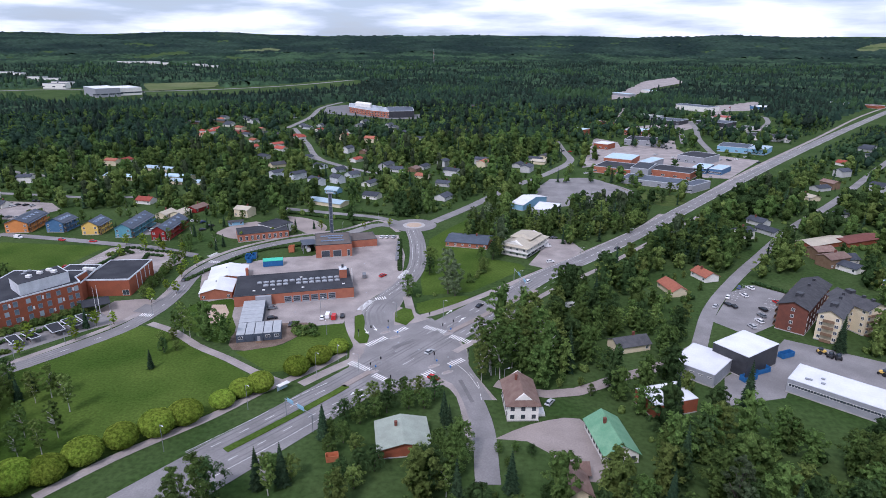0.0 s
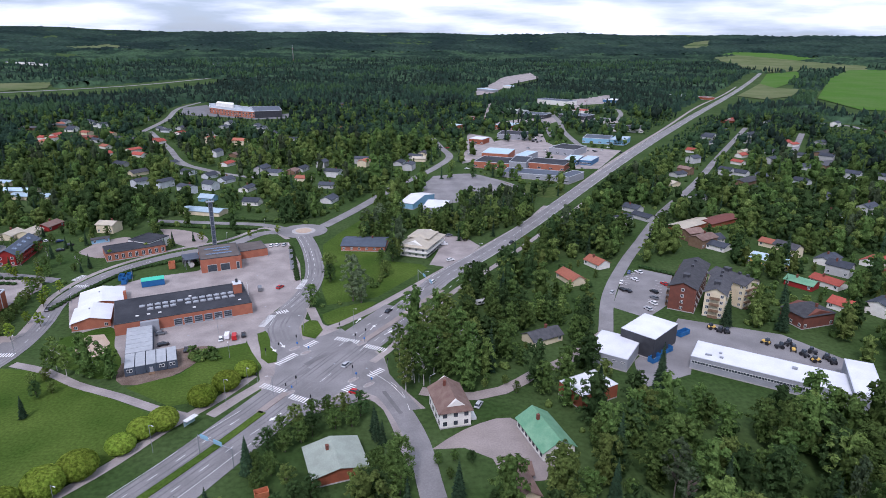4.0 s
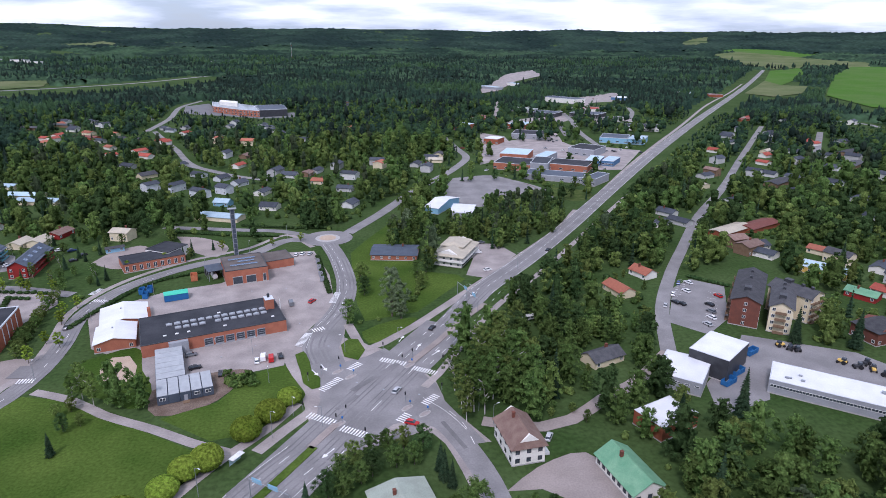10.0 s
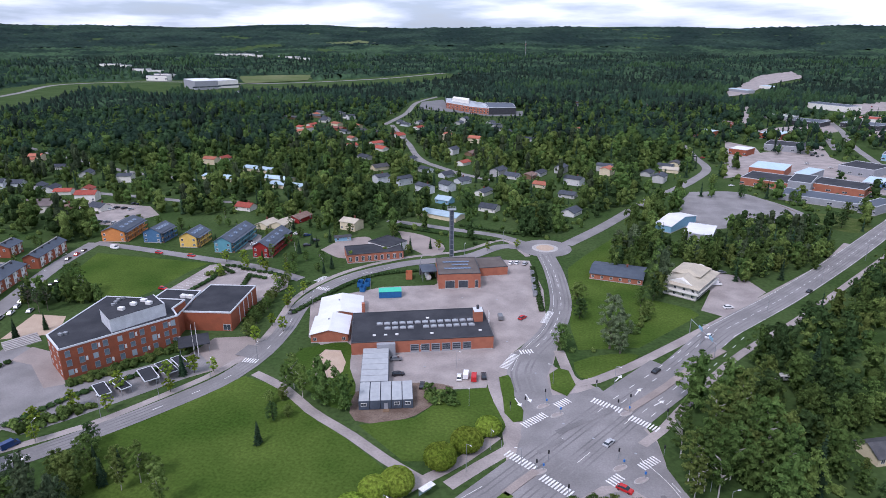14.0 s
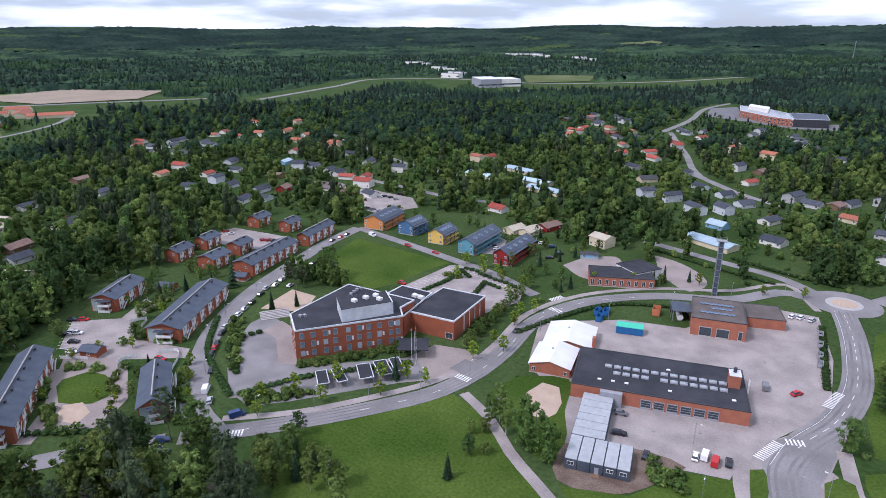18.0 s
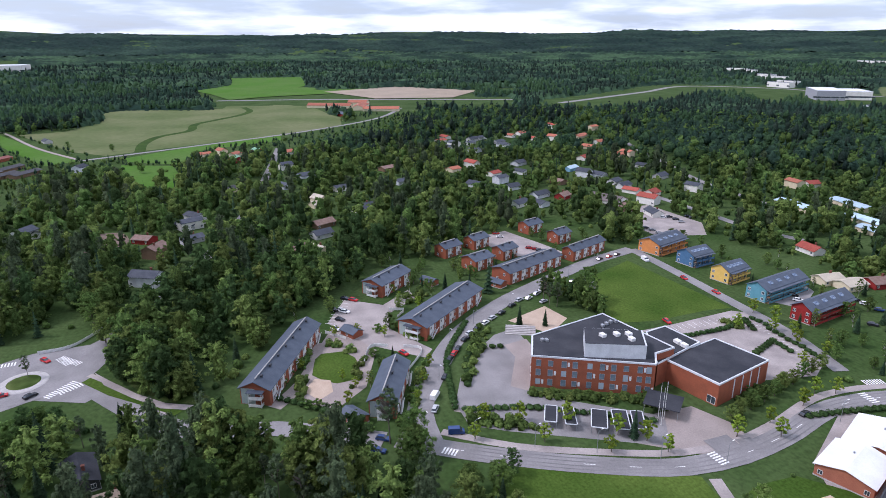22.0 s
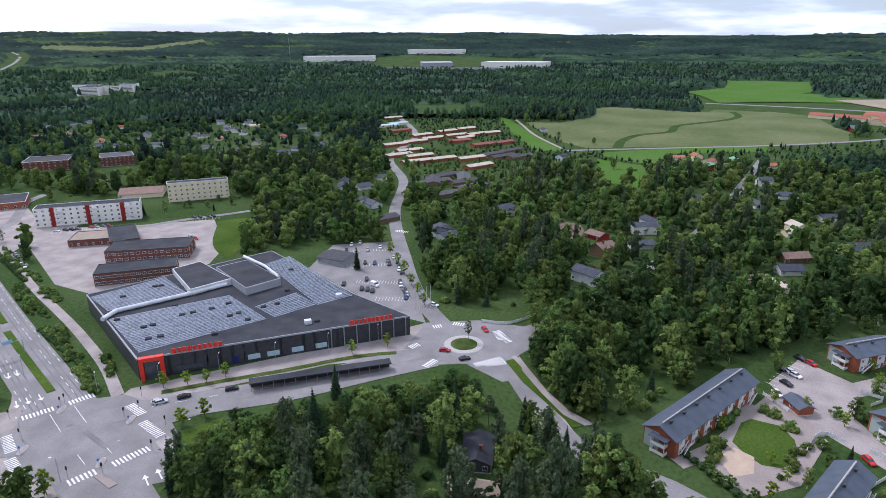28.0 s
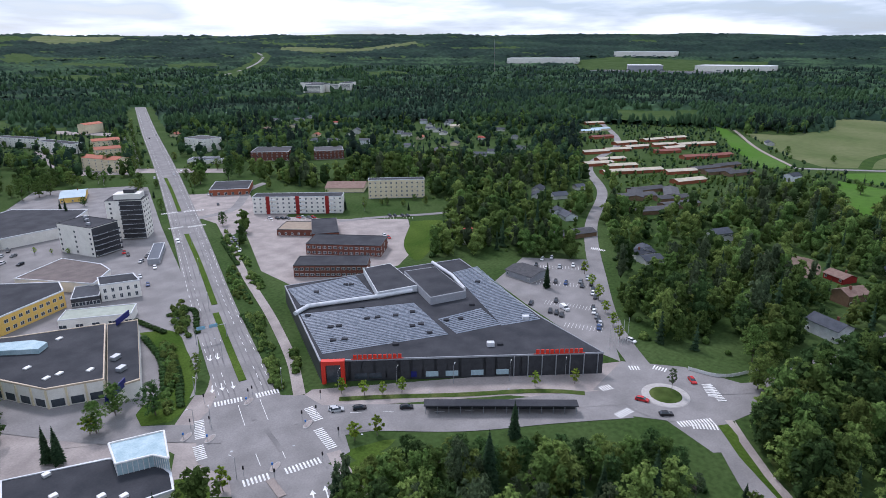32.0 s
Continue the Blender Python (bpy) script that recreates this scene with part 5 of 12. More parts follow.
def door(parent, x, y, rz, w=1.0, h=2.1, material=None, z=0.0, name="door"):
    m = material or M_FRAME
    key = ("d", w, h, m.name)

    def make():
        bm = box(-w / 2, -0.07, 0, w / 2, 0.03, h)
        add_box(bm, -w / 2 - 0.08, -0.05, 0, -w / 2, 0.04, h + 0.08)
        add_box(bm, w / 2, -0.05, 0, w / 2 + 0.08, 0.04, h + 0.08)
        me = bpy.data.meshes.new("door")
        bm.to_mesh(me)
        bm.free()
        return me

    d = link(name, cached(key, make), m, parent)
    d.matrix_basis = pose(x, y, z, 0, 0, rz)
    return d


def row(parent, side, l, w, n, z, ww=1.3, wh=1.4, inset=1.5, mullion=True, frame_mat=None, skip=()):
    """n windows along one side: s, n, e or w."""
    span = (l if side in "sn" else w) - 2 * inset
    for k in range(n):
        if k in skip:
            continue
        u = -span / 2 + span * (k / (n - 1) if n > 1 else 0.5)
        x, y, rz = {"s": (u, -w / 2, 0), "n": (-u, w / 2, 180), "e": (l / 2, u, 90), "w": (-l / 2, -u, -90)}[side]
        window(parent, x, y, z, rz, ww, wh, mullion, frame_mat)


def footprint(x, y, l, w, rz, margin=2.0):
    c, s = math.cos(radians(rz)), math.sin(radians(rz))
    a, b = l / 2 + margin, w / 2 + margin
    OPEN.append(("area", [(x + c * u - s * v, y + s * u + c * v) for u, v in ((-a, -b), (a, -b), (a, b), (-a, b))], 0))


def gable_walls(l, w, eave, ridge):
    bm = bmesh.new()
    v = [bm.verts.new(p) for p in ((-l / 2, -w / 2, 0), (l / 2, -w / 2, 0), (l / 2, w / 2, 0), (-l / 2, w / 2, 0), (-l / 2, -w / 2, eave), (l / 2, -w / 2, eave), (l / 2, w / 2, eave), (-l / 2, w / 2, eave), (-l / 2, 0, ridge), (l / 2, 0, ridge))]
    for f in ((0, 1, 5, 4), (2, 3, 7, 6), (1, 2, 6, 9, 5), (3, 0, 4, 8, 7), (4, 5, 9, 8), (6, 7, 8, 9)):
        bm.faces.new([v[i] for i in f])
    return bm


def gable_roof(l, w, eave, ridge, over=0.5, t=0.16, hip=0.0):
    """Two sloping slabs; hip draws the ridge's ends in."""
    k = (ridge - eave) / (w / 2)
    z0, y0, x0 = eave - k * over + 0.03, w / 2 + over, l / 2 + over
    zr = ridge + 0.03
    bm = bmesh.new()
    lo = [bm.verts.new(p) for p in ((-x0, -y0, z0), (x0, -y0, z0), (x0, y0, z0), (-x0, y0, z0), (-x0 + hip, 0, zr), (x0 - hip, 0, zr))]
    hi = [bm.verts.new(v.co + Vector((0, 0, t))) for v in lo]
    for a, q in ((hi, 1), (lo, -1)):
        for f in ((0, 1, 5, 4), (2, 3, 4, 5), (1, 2, 5), (3, 0, 4)):
            if len(f) == 3 and not hip:
                continue
            bm.faces.new([a[i] for i in f][::q])
    if hip:
        for a, b in ((0, 1), (1, 2), (2, 3), (3, 0)):
            bm.faces.new((lo[a], lo[b], hi[b], hi[a]))
    else:
        for a, b in ((0, 1), (1, 5), (5, 2), (2, 3), (3, 4), (4, 0)):
            bm.faces.new((lo[a], lo[b], hi[b], hi[a]))
    bmesh.ops.recalc_face_normals(bm, faces=bm.faces)
    return bm


def house(x, y, l, w, rz, eave, ridge, wall, roof, label, category="house", name="house", hip=0.0, chimney=True, group="", wins=(("s", 3), ("n", 3), ("e", 2), ("w", 2)), rows=1, over=0.5, z=None, frame_mat=None, simple=False):
    t = thing(name, x, y, height(x, y) if z is None else z, rz, label, category, group)
    if simple:
        key = (round(l), round(w), round(eave, 1), round(ridge, 1))
        wm = link("wall", cached(("wall", *key, wall.name), lambda: to_mesh(gable_walls(l, w, eave, ridge))), wall, t)
        rm = link("roof", cached(("roof", *key, roof.name), lambda: to_mesh(gable_roof(l, w, eave, ridge, over))), roof, t)
    else:
        part("wall", gable_walls(l, w, eave, ridge), wall, t)
        rm = part("roof", gable_roof(l, w, eave, ridge, over, hip=hip), roof, t)
        fb = box(-l / 2 - 0.12, -w / 2 - 0.12, -0.2, l / 2 + 0.12, w / 2 + 0.12, 0.35)
        part("plinth", fb, M_KERB, t)
    if chimney:
        c = link("chimney", cached(("chimney",), lambda: to_mesh(add_box(box(-0.4, -0.4, 0, 0.4, 0.4, 1.6), -0.48, -0.48, 1.6, 0.48, 0.48, 1.75))), M_BROWNBRICK, rm)
        c.location = (l * 0.16, w * 0.12, ridge - 0.5)
    for side, n in wins:
        for r in range(rows):
            row(t, side, l, w, n, 1.6 + 2.8 * r, frame_mat=frame_mat)
    footprint(x, y, l, w, rz, 1.5)
    return t


def to_mesh(bm, name="part"):
    me = bpy.data.meshes.new(name)
    bm.to_mesh(me)
    bm.free()
    return me


def flat(x, y, l, w, rz, h, wall, roof, label, category="building", name="building", edge=None, wins=(), parapet=0.35, plinth=True, rows=1, z0=1.7, dz=3.2, ww=1.3, wh=1.4, mullion=True, frame_mat=None):
    """A flat-roofed building: walls, a roof deck inside a parapet, a metal edge, windows."""
    t = thing(name, x, y, 0, rz, label, category)
    part("wall", box(-l / 2, -w / 2, 0, l / 2, w / 2, h), wall, t)
    part("roof", box(-l / 2 + 0.28, -w / 2 + 0.28, h, l / 2 - 0.28, w / 2 - 0.28, h + 0.1), roof, t)
    bm = bmesh.new()
    e = 0.06
    rim = [[bm.verts.new((sx_ * (l / 2 + g_), sy_ * (w / 2 + g_), z_)) for sx_, sy_ in ((-1, -1), (1, -1), (1, 1), (-1, 1))] for g_, z_ in ((e, h - 0.05), (e, h + parapet), (-0.26, h + parapet), (-0.26, h - 0.05))]
    for j in range(4):
        for k in range(4):
            bm.faces.new((rim[j][k], rim[j][(k + 1) % 4], rim[(j + 1) % 4][(k + 1) % 4], rim[(j + 1) % 4][k]))
    part("parapet", bm, edge or M_GUTTER, t)
    if plinth:
        bm = bmesh.new()
        add_box(bm, -l / 2 - 0.08, -w / 2 - 0.08, -0.1, l / 2 + 0.08, w / 2 + 0.08, 0.4)
        part("plinth", bm, M_KERB, t)
    for side, n in wins:
        for r in range(rows):
            row(t, side, l, w, n, z0 + dz * r, ww, wh, mullion=mullion, frame_mat=frame_mat)
    footprint(x, y, l, w, rz, 1.5)
    return t


def roof_vents(t, l, w, h, n, seed, material=None):
    rnd = random.Random(seed)
    for _ in range(n):
        u, v, s = rnd.uniform(-0.42, 0.42) * l, rnd.uniform(-0.4, 0.4) * w, rnd.uniform(0.4, 0.9)
        bm = box(-s, -s * 0.7, 0, s, s * 0.7, s * 0.7, 0.05)
        add_box(bm, -s * 1.1, -s * 0.8, s * 0.7, s * 1.1, s * 0.8, s * 0.8)
        part("roof_vent", bm, material or M_STEEL, t, at=pose(u, v, h + 0.08))


# -- the fire station quarter --
sx, sy, sl, sw, sr = -64.6, 287.3, 52.9, 26.0, 20.2
st = flat(sx, sy, sl, sw, sr, 5.2, M_ORBRICK, M_FELT, "long orange brick fire station hall with a dark felt roof", "fire station", "fire_station", edge=M_DARK, parapet=0.25)
for k in range(6):
    u = -sl / 2 + sl * (0.44 + 0.074 * k)
    d = part("bay_door", box(-1.6, -0.1, 0, 1.6, 0.05, 3.3), M_GREY, st, "glazed folding bay door with dark bars", at=pose(u, -sw / 2, 0.3))
    for a in range(3):
        part("door_glass", box(-1.42, -0.14, 0.75 + a * 0.82, 1.42, -0.105, 1.4 + a * 0.82), M_GLASS, d)
row(st, "s", sl * 0.16, sw, 1, 2.2, 2.2, 1.6)
for k in range(13):
    for j in range(2):
        if j and k in (0, 5):
            continue
        u, v = -sl / 2 + sl * (0.2 + 0.056 * k), sw * (0.06 - 0.16 * j)
        cu = part("skylight_curb", box(-1.15, -0.85, 0, 1.15, 0.85, 0.5, 0.04), M_GREY, st, at=pose(u, v, 5.28))
        bm = bmesh.new()
        bmesh.ops.create_uvsphere(bm, u_segments=12, v_segments=8, radius=1)
        bmesh.ops.delete(bm, geom=[v_ for v_ in bm.verts if v_.co.z < -0.01], context="VERTS")
        part("dome", bm, M_DOME, cu, "pale glazed dome", at=pose(0, 0, 0.45) @ Matrix.Diagonal((1.0, 0.74, 0.45, 1)))
for u, v in ((-0.34, -0.3), (-0.26, -0.3), (-0.18, -0.3), (0.07, -0.32), (0.06, 0.2), (0.42, -0.3)):
    part("roof_hatch", box(-0.6, -0.45, 0, 0.6, 0.45, 0.3, 0.05), M_FRAME, st, at=pose(u * sl, v * sw, 5.28))
ch = part("chimney_block", box(-1.7, -2.2, 5.0, 1.7, 2.2, 9.5, 0.04), M_ORBRICK, st, at=pose(sl / 2 - 3.6, sw * 0.08, 0))
part("flue", rod((0, 0.6, 9.5), (0, 0.6, 11.2), 0.55), M_DARK, ch)
part("cap", box(-1.8, -2.3, 9.5, 1.8, 2.3, 9.65), M_GUTTER, ch)
lad = bmesh.new()
for yy in (-0.9, 0.9):
    add_rod(lad, (sl / 2 + 0.5, yy, 0), (sl / 2 + 0.5, yy, 9.4), 0.06, sides=5)
for k in range(12):
    add_rod(lad, (sl / 2 + 0.5, -0.9, 0.6 + k * 0.75), (sl / 2 + 0.5, 0.9, 0.6 + k * 0.75), 0.05, sides=4)
part("escape_ladder", lad, M_FRAME, st)
bm = box(-3.4, -1.8, 0, 3.4, 0.5, 5.0)
part("entrance_bay", bm, M_GREY, st, at=pose(-sl * 0.26, -sw / 2, 0))
ex, ey, el, ew, er = -63.9, 348.5, 19.5, 22.1, 18.4
st2 = flat(ex, ey, el, ew, er, 7.5, M_ORBRICK, M_BROWNFELT, "orange brick engine house with solar panels on its roof", "fire station", "engine_house", edge=M_DARK, parapet=0.25)
for k in range(3):
    d = part("bay_door", box(-2.3 if k < 2 else -0.8, -0.1, 0, 2.3 if k < 2 else 0.8, 0.05, 4.2), M_KERB, st2, "tall glazed bay door", at=pose(-4.5 + 6.2 * k, -ew / 2, 0.2))
    part("door_glass", box(-2.1 if k < 2 else -0.6, -0.14, 0.6, 2.1 if k < 2 else 0.6, -0.105, 3.9), M_GLASS, d)
for j, v in enumerate((-4.6, 0.2, 4.2)):
    for k in range(8 if j != 1 else 5):
        part("solar_panel", add_box(bmesh.new(), -0.75, -0.5, 0, 0.75, 0.5, 0.06), M_SOLAR, st2, at=pose(-6 + 1.6 * k + (4 if j == 1 else 0), v, 7.95, 18, 0, 0))
flat(-51.2, 364.6, 14.9, 14.6, 23.3, 4.5, M_ORBRICK, M_BROWNFELT, "low brick annex with a brown flat roof", "annex", "annex", edge=M_DARK, parapet=0.2)
shl = thing("shelter", -78.3, 348.4, 0, 26.1, "open steel shelter with a blue-grey roof beside the engine house", "shelter")
part("roof", box(-3.9, -5.2, 4.8, 3.9, 5.2, 5.1, 0.05), M_SLATE, shl)
part("back_wall", box(-3.6, 4.6, 0, 3.6, 4.8, 4.8), M_DARK, shl)
for a in (-3.6, 3.6):
    for b in (-4.8, 0, 4.5):
        part("post", box(a - 0.12, b - 0.12, 0, a + 0.12, b + 0.12, 4.8), M_STEEL, shl)
tnk = thing("storage_tank", -78.0, 347.0, 0, 26.1, "white steel tank on a cradle under the shelter", "tank")
part("shell", rod((-0.2, -2.4, 1.7), (-0.2, 2.4, 1.7), 1.25, sides=18), M_FRAME, tnk)
for b in (-1.6, 1.6):
    part("cradle", box(-1.2, b - 0.2, 0, 0.8, b + 0.2, 0.9), M_KERB, tnk)
footprint(-78.3, 348.4, 7.8, 10.4, 26.1)
tx, ty = -74.6, 381.5
tw = thing("hose_tower", tx, ty, 0, sr, "tall dark blue-grey steel hose tower", "tower")
for a, b in ((-1, -1), (1, -1), (1, 1), (-1, 1)):
    part("corner_post", rod((a * 0.95, b * 0.95, 0), (a * 0.95, b * 0.95, 26), 0.14, sides=6), M_STEEL, tw)
part("shaft", box(-0.85, -0.85, 0, 0.85, 0.85, 25.6), M_SLATE, tw)
for k in range(9):
    part("band", box(-1.02, -1.02, 2.7 * k + 1.2, 1.02, 1.02, 2.7 * k + 1.35), M_STEEL, tw)
part("platform", box(-2.2, -1.5, 25.6, 2.2, 1.5, 25.9), M_STEEL, tw)
rl = bmesh.new()
for a, b in ((-2.1, -1.4), (2.1, -1.4), (2.1, 1.4), (-2.1, 1.4)):
    add_rod(rl, (a, b, 25.9), (a, b, 27), 0.05, sides=4)
for a, b in (((-2.1, -1.4), (2.1, -1.4)), ((2.1, -1.4), (2.1, 1.4)), ((2.1, 1.4), (-2.1, 1.4)), ((-2.1, 1.4), (-2.1, -1.4))):
    add_rod(rl, (*a, 27), (*b, 27), 0.05, sides=4)
part("railing", rl, M_STEEL, tw)

for q, (cx, cy, cl, cw, cr) in enumerate(((-63.1, 241.6, 17.3, 11.3, 18.4), (-72.4, 257.0, 9.5, 23.3, 18.4))):
    n = 5 if q == 0 else 6
    lab = "row of grey site cabins with ribbed steel roofs"
    cab = thing("site_cabin_row", cx, cy, 0.15, cr, lab, "cabin")
    for k in range(n):
        a, b = (-cl / 2 + cl * k / n, -cl / 2 + cl * (k + 1) / n) if q == 0 else (-cl / 2, cl / 2)
        c, d = (-cw / 2, cw / 2) if q == 0 else (-cw / 2 + cw * k / n, -cw / 2 + cw * (k + 1) / n)
        m = part("module", box(a + 0.05, c + 0.05, 0, b - 0.05, d - 0.05, 3.1, 0.04), M_SLATE, cab)
        part("roof_sheet", box(a + 0.15, c + 0.1, 3.1, b - 0.15, d - 0.1, 3.28, 0.03), M_CABINROOF, m)
    for k in (0, 3, 4) if q == 0 else ():
        window(cab, -cl / 2 + cl * (k + 0.5) / n, -cw / 2, 1.9, 0, 1.8, 1.1)
    if q == 0:
        door(cab, -cl / 2 + cl * 2.5 / n, -cw / 2, 0, 1.0, 2.1, M_GREY)
        part("step", box(-1, -1.6, -0.15, 1, 0, 0.1), M_WOOD, cab, at=pose(-cl / 2 + cl * 2.5 / n, -cw / 2, 0))
    footprint(cx, cy, cl, cw, cr)

for q, b5 in enumerate(((-99.6, 281.4, 14.0, 15.9, 17.2), (-102.9, 299.7, 17.3, 17.9, 20.3))):
    x_, y_, l_, w_, r_ = b5
    wht = house(x_, y_, w_, l_, r_ + 90, 3.6, 5.4, M_ORBRICK, M_WHITEROOF, "low brick hall with a bright white gable roof", "hall", "hall", chimney=False, wins=(("w", 2),))
    part("roof_vent", rod((w_ * 0.1, 1.0, 4.8), (w_ * 0.1, 1.0, 5.9), 0.25, sides=8), M_STEEL, wht)
    if q:
        part("brick_stack", box(-w_ / 2 + 0.6, -l_ / 2 - 1.2, 0, -w_ / 2 + 2.4, -l_ / 2, 7.6), M_ORBRICK, wht)

bx, by, bl, bw, br = -114.5, 370.3, 29.3, 14.7, 28.7
flat(bx, by, bl, bw, br, 4.6, M_ORBRICK, M_FELT, "brick day-care house with white window bays", "day-care house", "day_care_house", edge=M_DARK, wins=(("s", 9),), ww=1.6, wh=2.6, z0=2.2)
flat(-110.6, 382.2, 15.1, 14.7, -26.6, 5.2, M_FRAME, M_FELT, "dark-roofed wing of the brick day-care house", "wing", "day_care_wing", edge=M_DARK, wins=(("s", 4),))
gx, gy = -141.4, 392.3
house(gx, gy, 9, 4, br, 2.6, 3.2, M_LBLUEW, M_GREYROOF, "small light blue shed with a grey roof", "shed", "shed", chimney=False, wins=(("s", 2),))

# -- houses north and east of the crossing --
cx, cy, cl, cw, cr = 43.0, 364.5, 26.0, 15.0, 64.0
ch2 = house(cx, cy, cl, cw, cr, 6.2, 8.6, M_WHITE, M_CREAMROOF, "white two-storey commercial house with a cream roof", "commercial house", "commercial_house", over=1.5, hip=5.0, rows=2, chimney=False, wins=(("s", 6), ("w", 4), ("n", 6)))
part("upper_roof", gable_roof(cl * 0.55, cw * 0.8, 8.0, 9.6, 0.6, hip=3.0), M_CREAMROOF, ch2, at=pose(4.0, 1.0, 0))
for b_ in (box(-cl / 2 - 1.5, -cw / 2 - 1.5, 3.0, cl / 2, -cw / 2, 3.25), box(-cl / 2 - 1.5, -cw / 2, 3.0, -cl / 2, cw / 2, 3.25)):
    part("balcony", b_, M_FRAME, ch2)
for b_ in (box(-cl / 2 - 1.5, -cw / 2 - 1.5, 3.25, cl / 2, -cw / 2 - 1.42, 4.2), box(-cl / 2 - 1.5, -cw / 2 - 1.4, 3.25, -cl / 2 - 1.42, cw / 2, 4.2)):
    part("balcony_rail", b_, M_WHITE, ch2)
part("shop_front", box(-cl / 2 + 1, -cw / 2 - 0.08, 0.5, cl / 2 - 1, -cw / 2, 2.7), M_GLASS, ch2, "dark glazed shop front")
house(11.1, 372.9, 24.4, 17.5, -7.8, 3.0, 4.6, M_ORBRICK, M_SLATE, "long low house with a blue-grey roof", "house", wins=(("s", 6),))
house(46.7, 468.3, 10.1, 33.1, -31.8, 4.2, 7.0, M_LBLUEW, M_WHITEROOF, "light blue hall with a white gable roof", "hall", "hall", chimney=False, wins=(("w", 2),))
flat(58.6, 451.2, 15.7, 22.3, -14.8, 4.0, M_GREY, M_WHITEROOF, "small grey hall with a white roof", "hall", "hall", wins=(("s", 4),))


def turned(x, y, l, w, rz):
    return x, y, w, l, rz + 90


wr = turned(41.1, 201.4, 9.7, 14.9, 8.5)[4]
wl_ = house(*turned(41.1, 201.4, 9.7, 14.9, 8.5), 6.0, 9.6, M_WHITE, M_BROWNROOF, "old white plastered house with a mossy brown tile roof", "house", hip=1.6, rows=2, wins=(("s", 3), ("n", 4), ("e", 2), ("w", 3)), frame_mat=M_DARK, over=0.7)
part("porch", box(-2, -2.2, 0, 2, 0, 0.9), M_FRAME, wl_, "white railed porch", at=pose(-3, -5.25, 0))
gx, gy, gl, gw, gr = turned(67.8, 185.1, 9.9, 17.6, 12.7)
gh = house(gx, gy, gl, gw, gr, 3.2, 6.2, M_WHITE, M_GREENROOF, "low white house with a faded green sheet roof", "house", over=0.6, wins=(("n", 7), ("s", 7), ("w", 3), ("e", 3)), frame_mat=M_DARK)
for k in range(30):
    for sgn in (-1, 1):
        xk = -gl / 2 - 0.4 + k * (gl + 0.8) / 29
        part("roof_seam", rod((xk, sgn * (gw / 2 + 0.5), 2.92), (xk, 0.0, 6.42), 0.045, sides=4), M_GREENROOF, gh)
house(*turned(6.9, 178.5, 14.7, 13.8, 15.5), 3.2, 4.8, M_BRICK, M_PALEROOF, "single-storey red brick house with a pale sheet roof", "house", over=0.7, wins=(("s", 4), ("e", 2)))
hx, hy = 56.1, 163.0
house(hx, hy, 9.5, 6.5, wr, 2.8, 4.8, M_CREAM, M_BROWNROOF, "small yellow outbuilding with an old tile roof", "outbuilding", "outbuilding", chimney=False, wins=(("s", 1),))
house(hx + 0.5, hy + 6.5, 6, 5, wr + 90, 2.6, 4.6, M_WOOD, M_BROWNROOF, "small wooden shed with a mossy tile roof", "shed", "shed", chimney=False, wins=())

# warehouses and flats on the east side
flat(106.5, 234.0, 15.5, 18.7, -37.3, 5.0, M_GREY, M_WHITEROOF, "grey workshop with a white sheet roof", "workshop", "workshop", parapet=0.12, wins=(("s", 5),), ww=1.6, wh=0.6, z0=3.4)
flat(122.9, 241.0, 13.8, 19.0, -49.7, 8.5, M_DARK, M_WHITEROOF, "tall workshop with dark cladding and a white roof", "workshop", "workshop", parapet=0.12)
flat(88.2, 207.9, 11.1, 15.7, -65.3, 5.0, M_BRICK, M_WHITEROOF, "low workshop with a white roof and red walls", "workshop", "workshop", parapet=0.1)
lg = flat(155.4, 213.4, 50.4, 14.1, -36.6, 5.0, M_GREY, M_WHITEROOF, "very long low works building with a white roof", "works building", "works_building", parapet=0.15, wins=(("s", 26),), ww=2.0, wh=1.0, z0=3.0)
roof_vents(lg, 70, 10, 5.0, 8, 4)
flat(179.3, 199.3, 8.7, 25.7, -30.2, 7.0, M_GREY, M_WHITEROOF, "taller white-roofed block of the works building", "works building", "works_block", parapet=0.15)
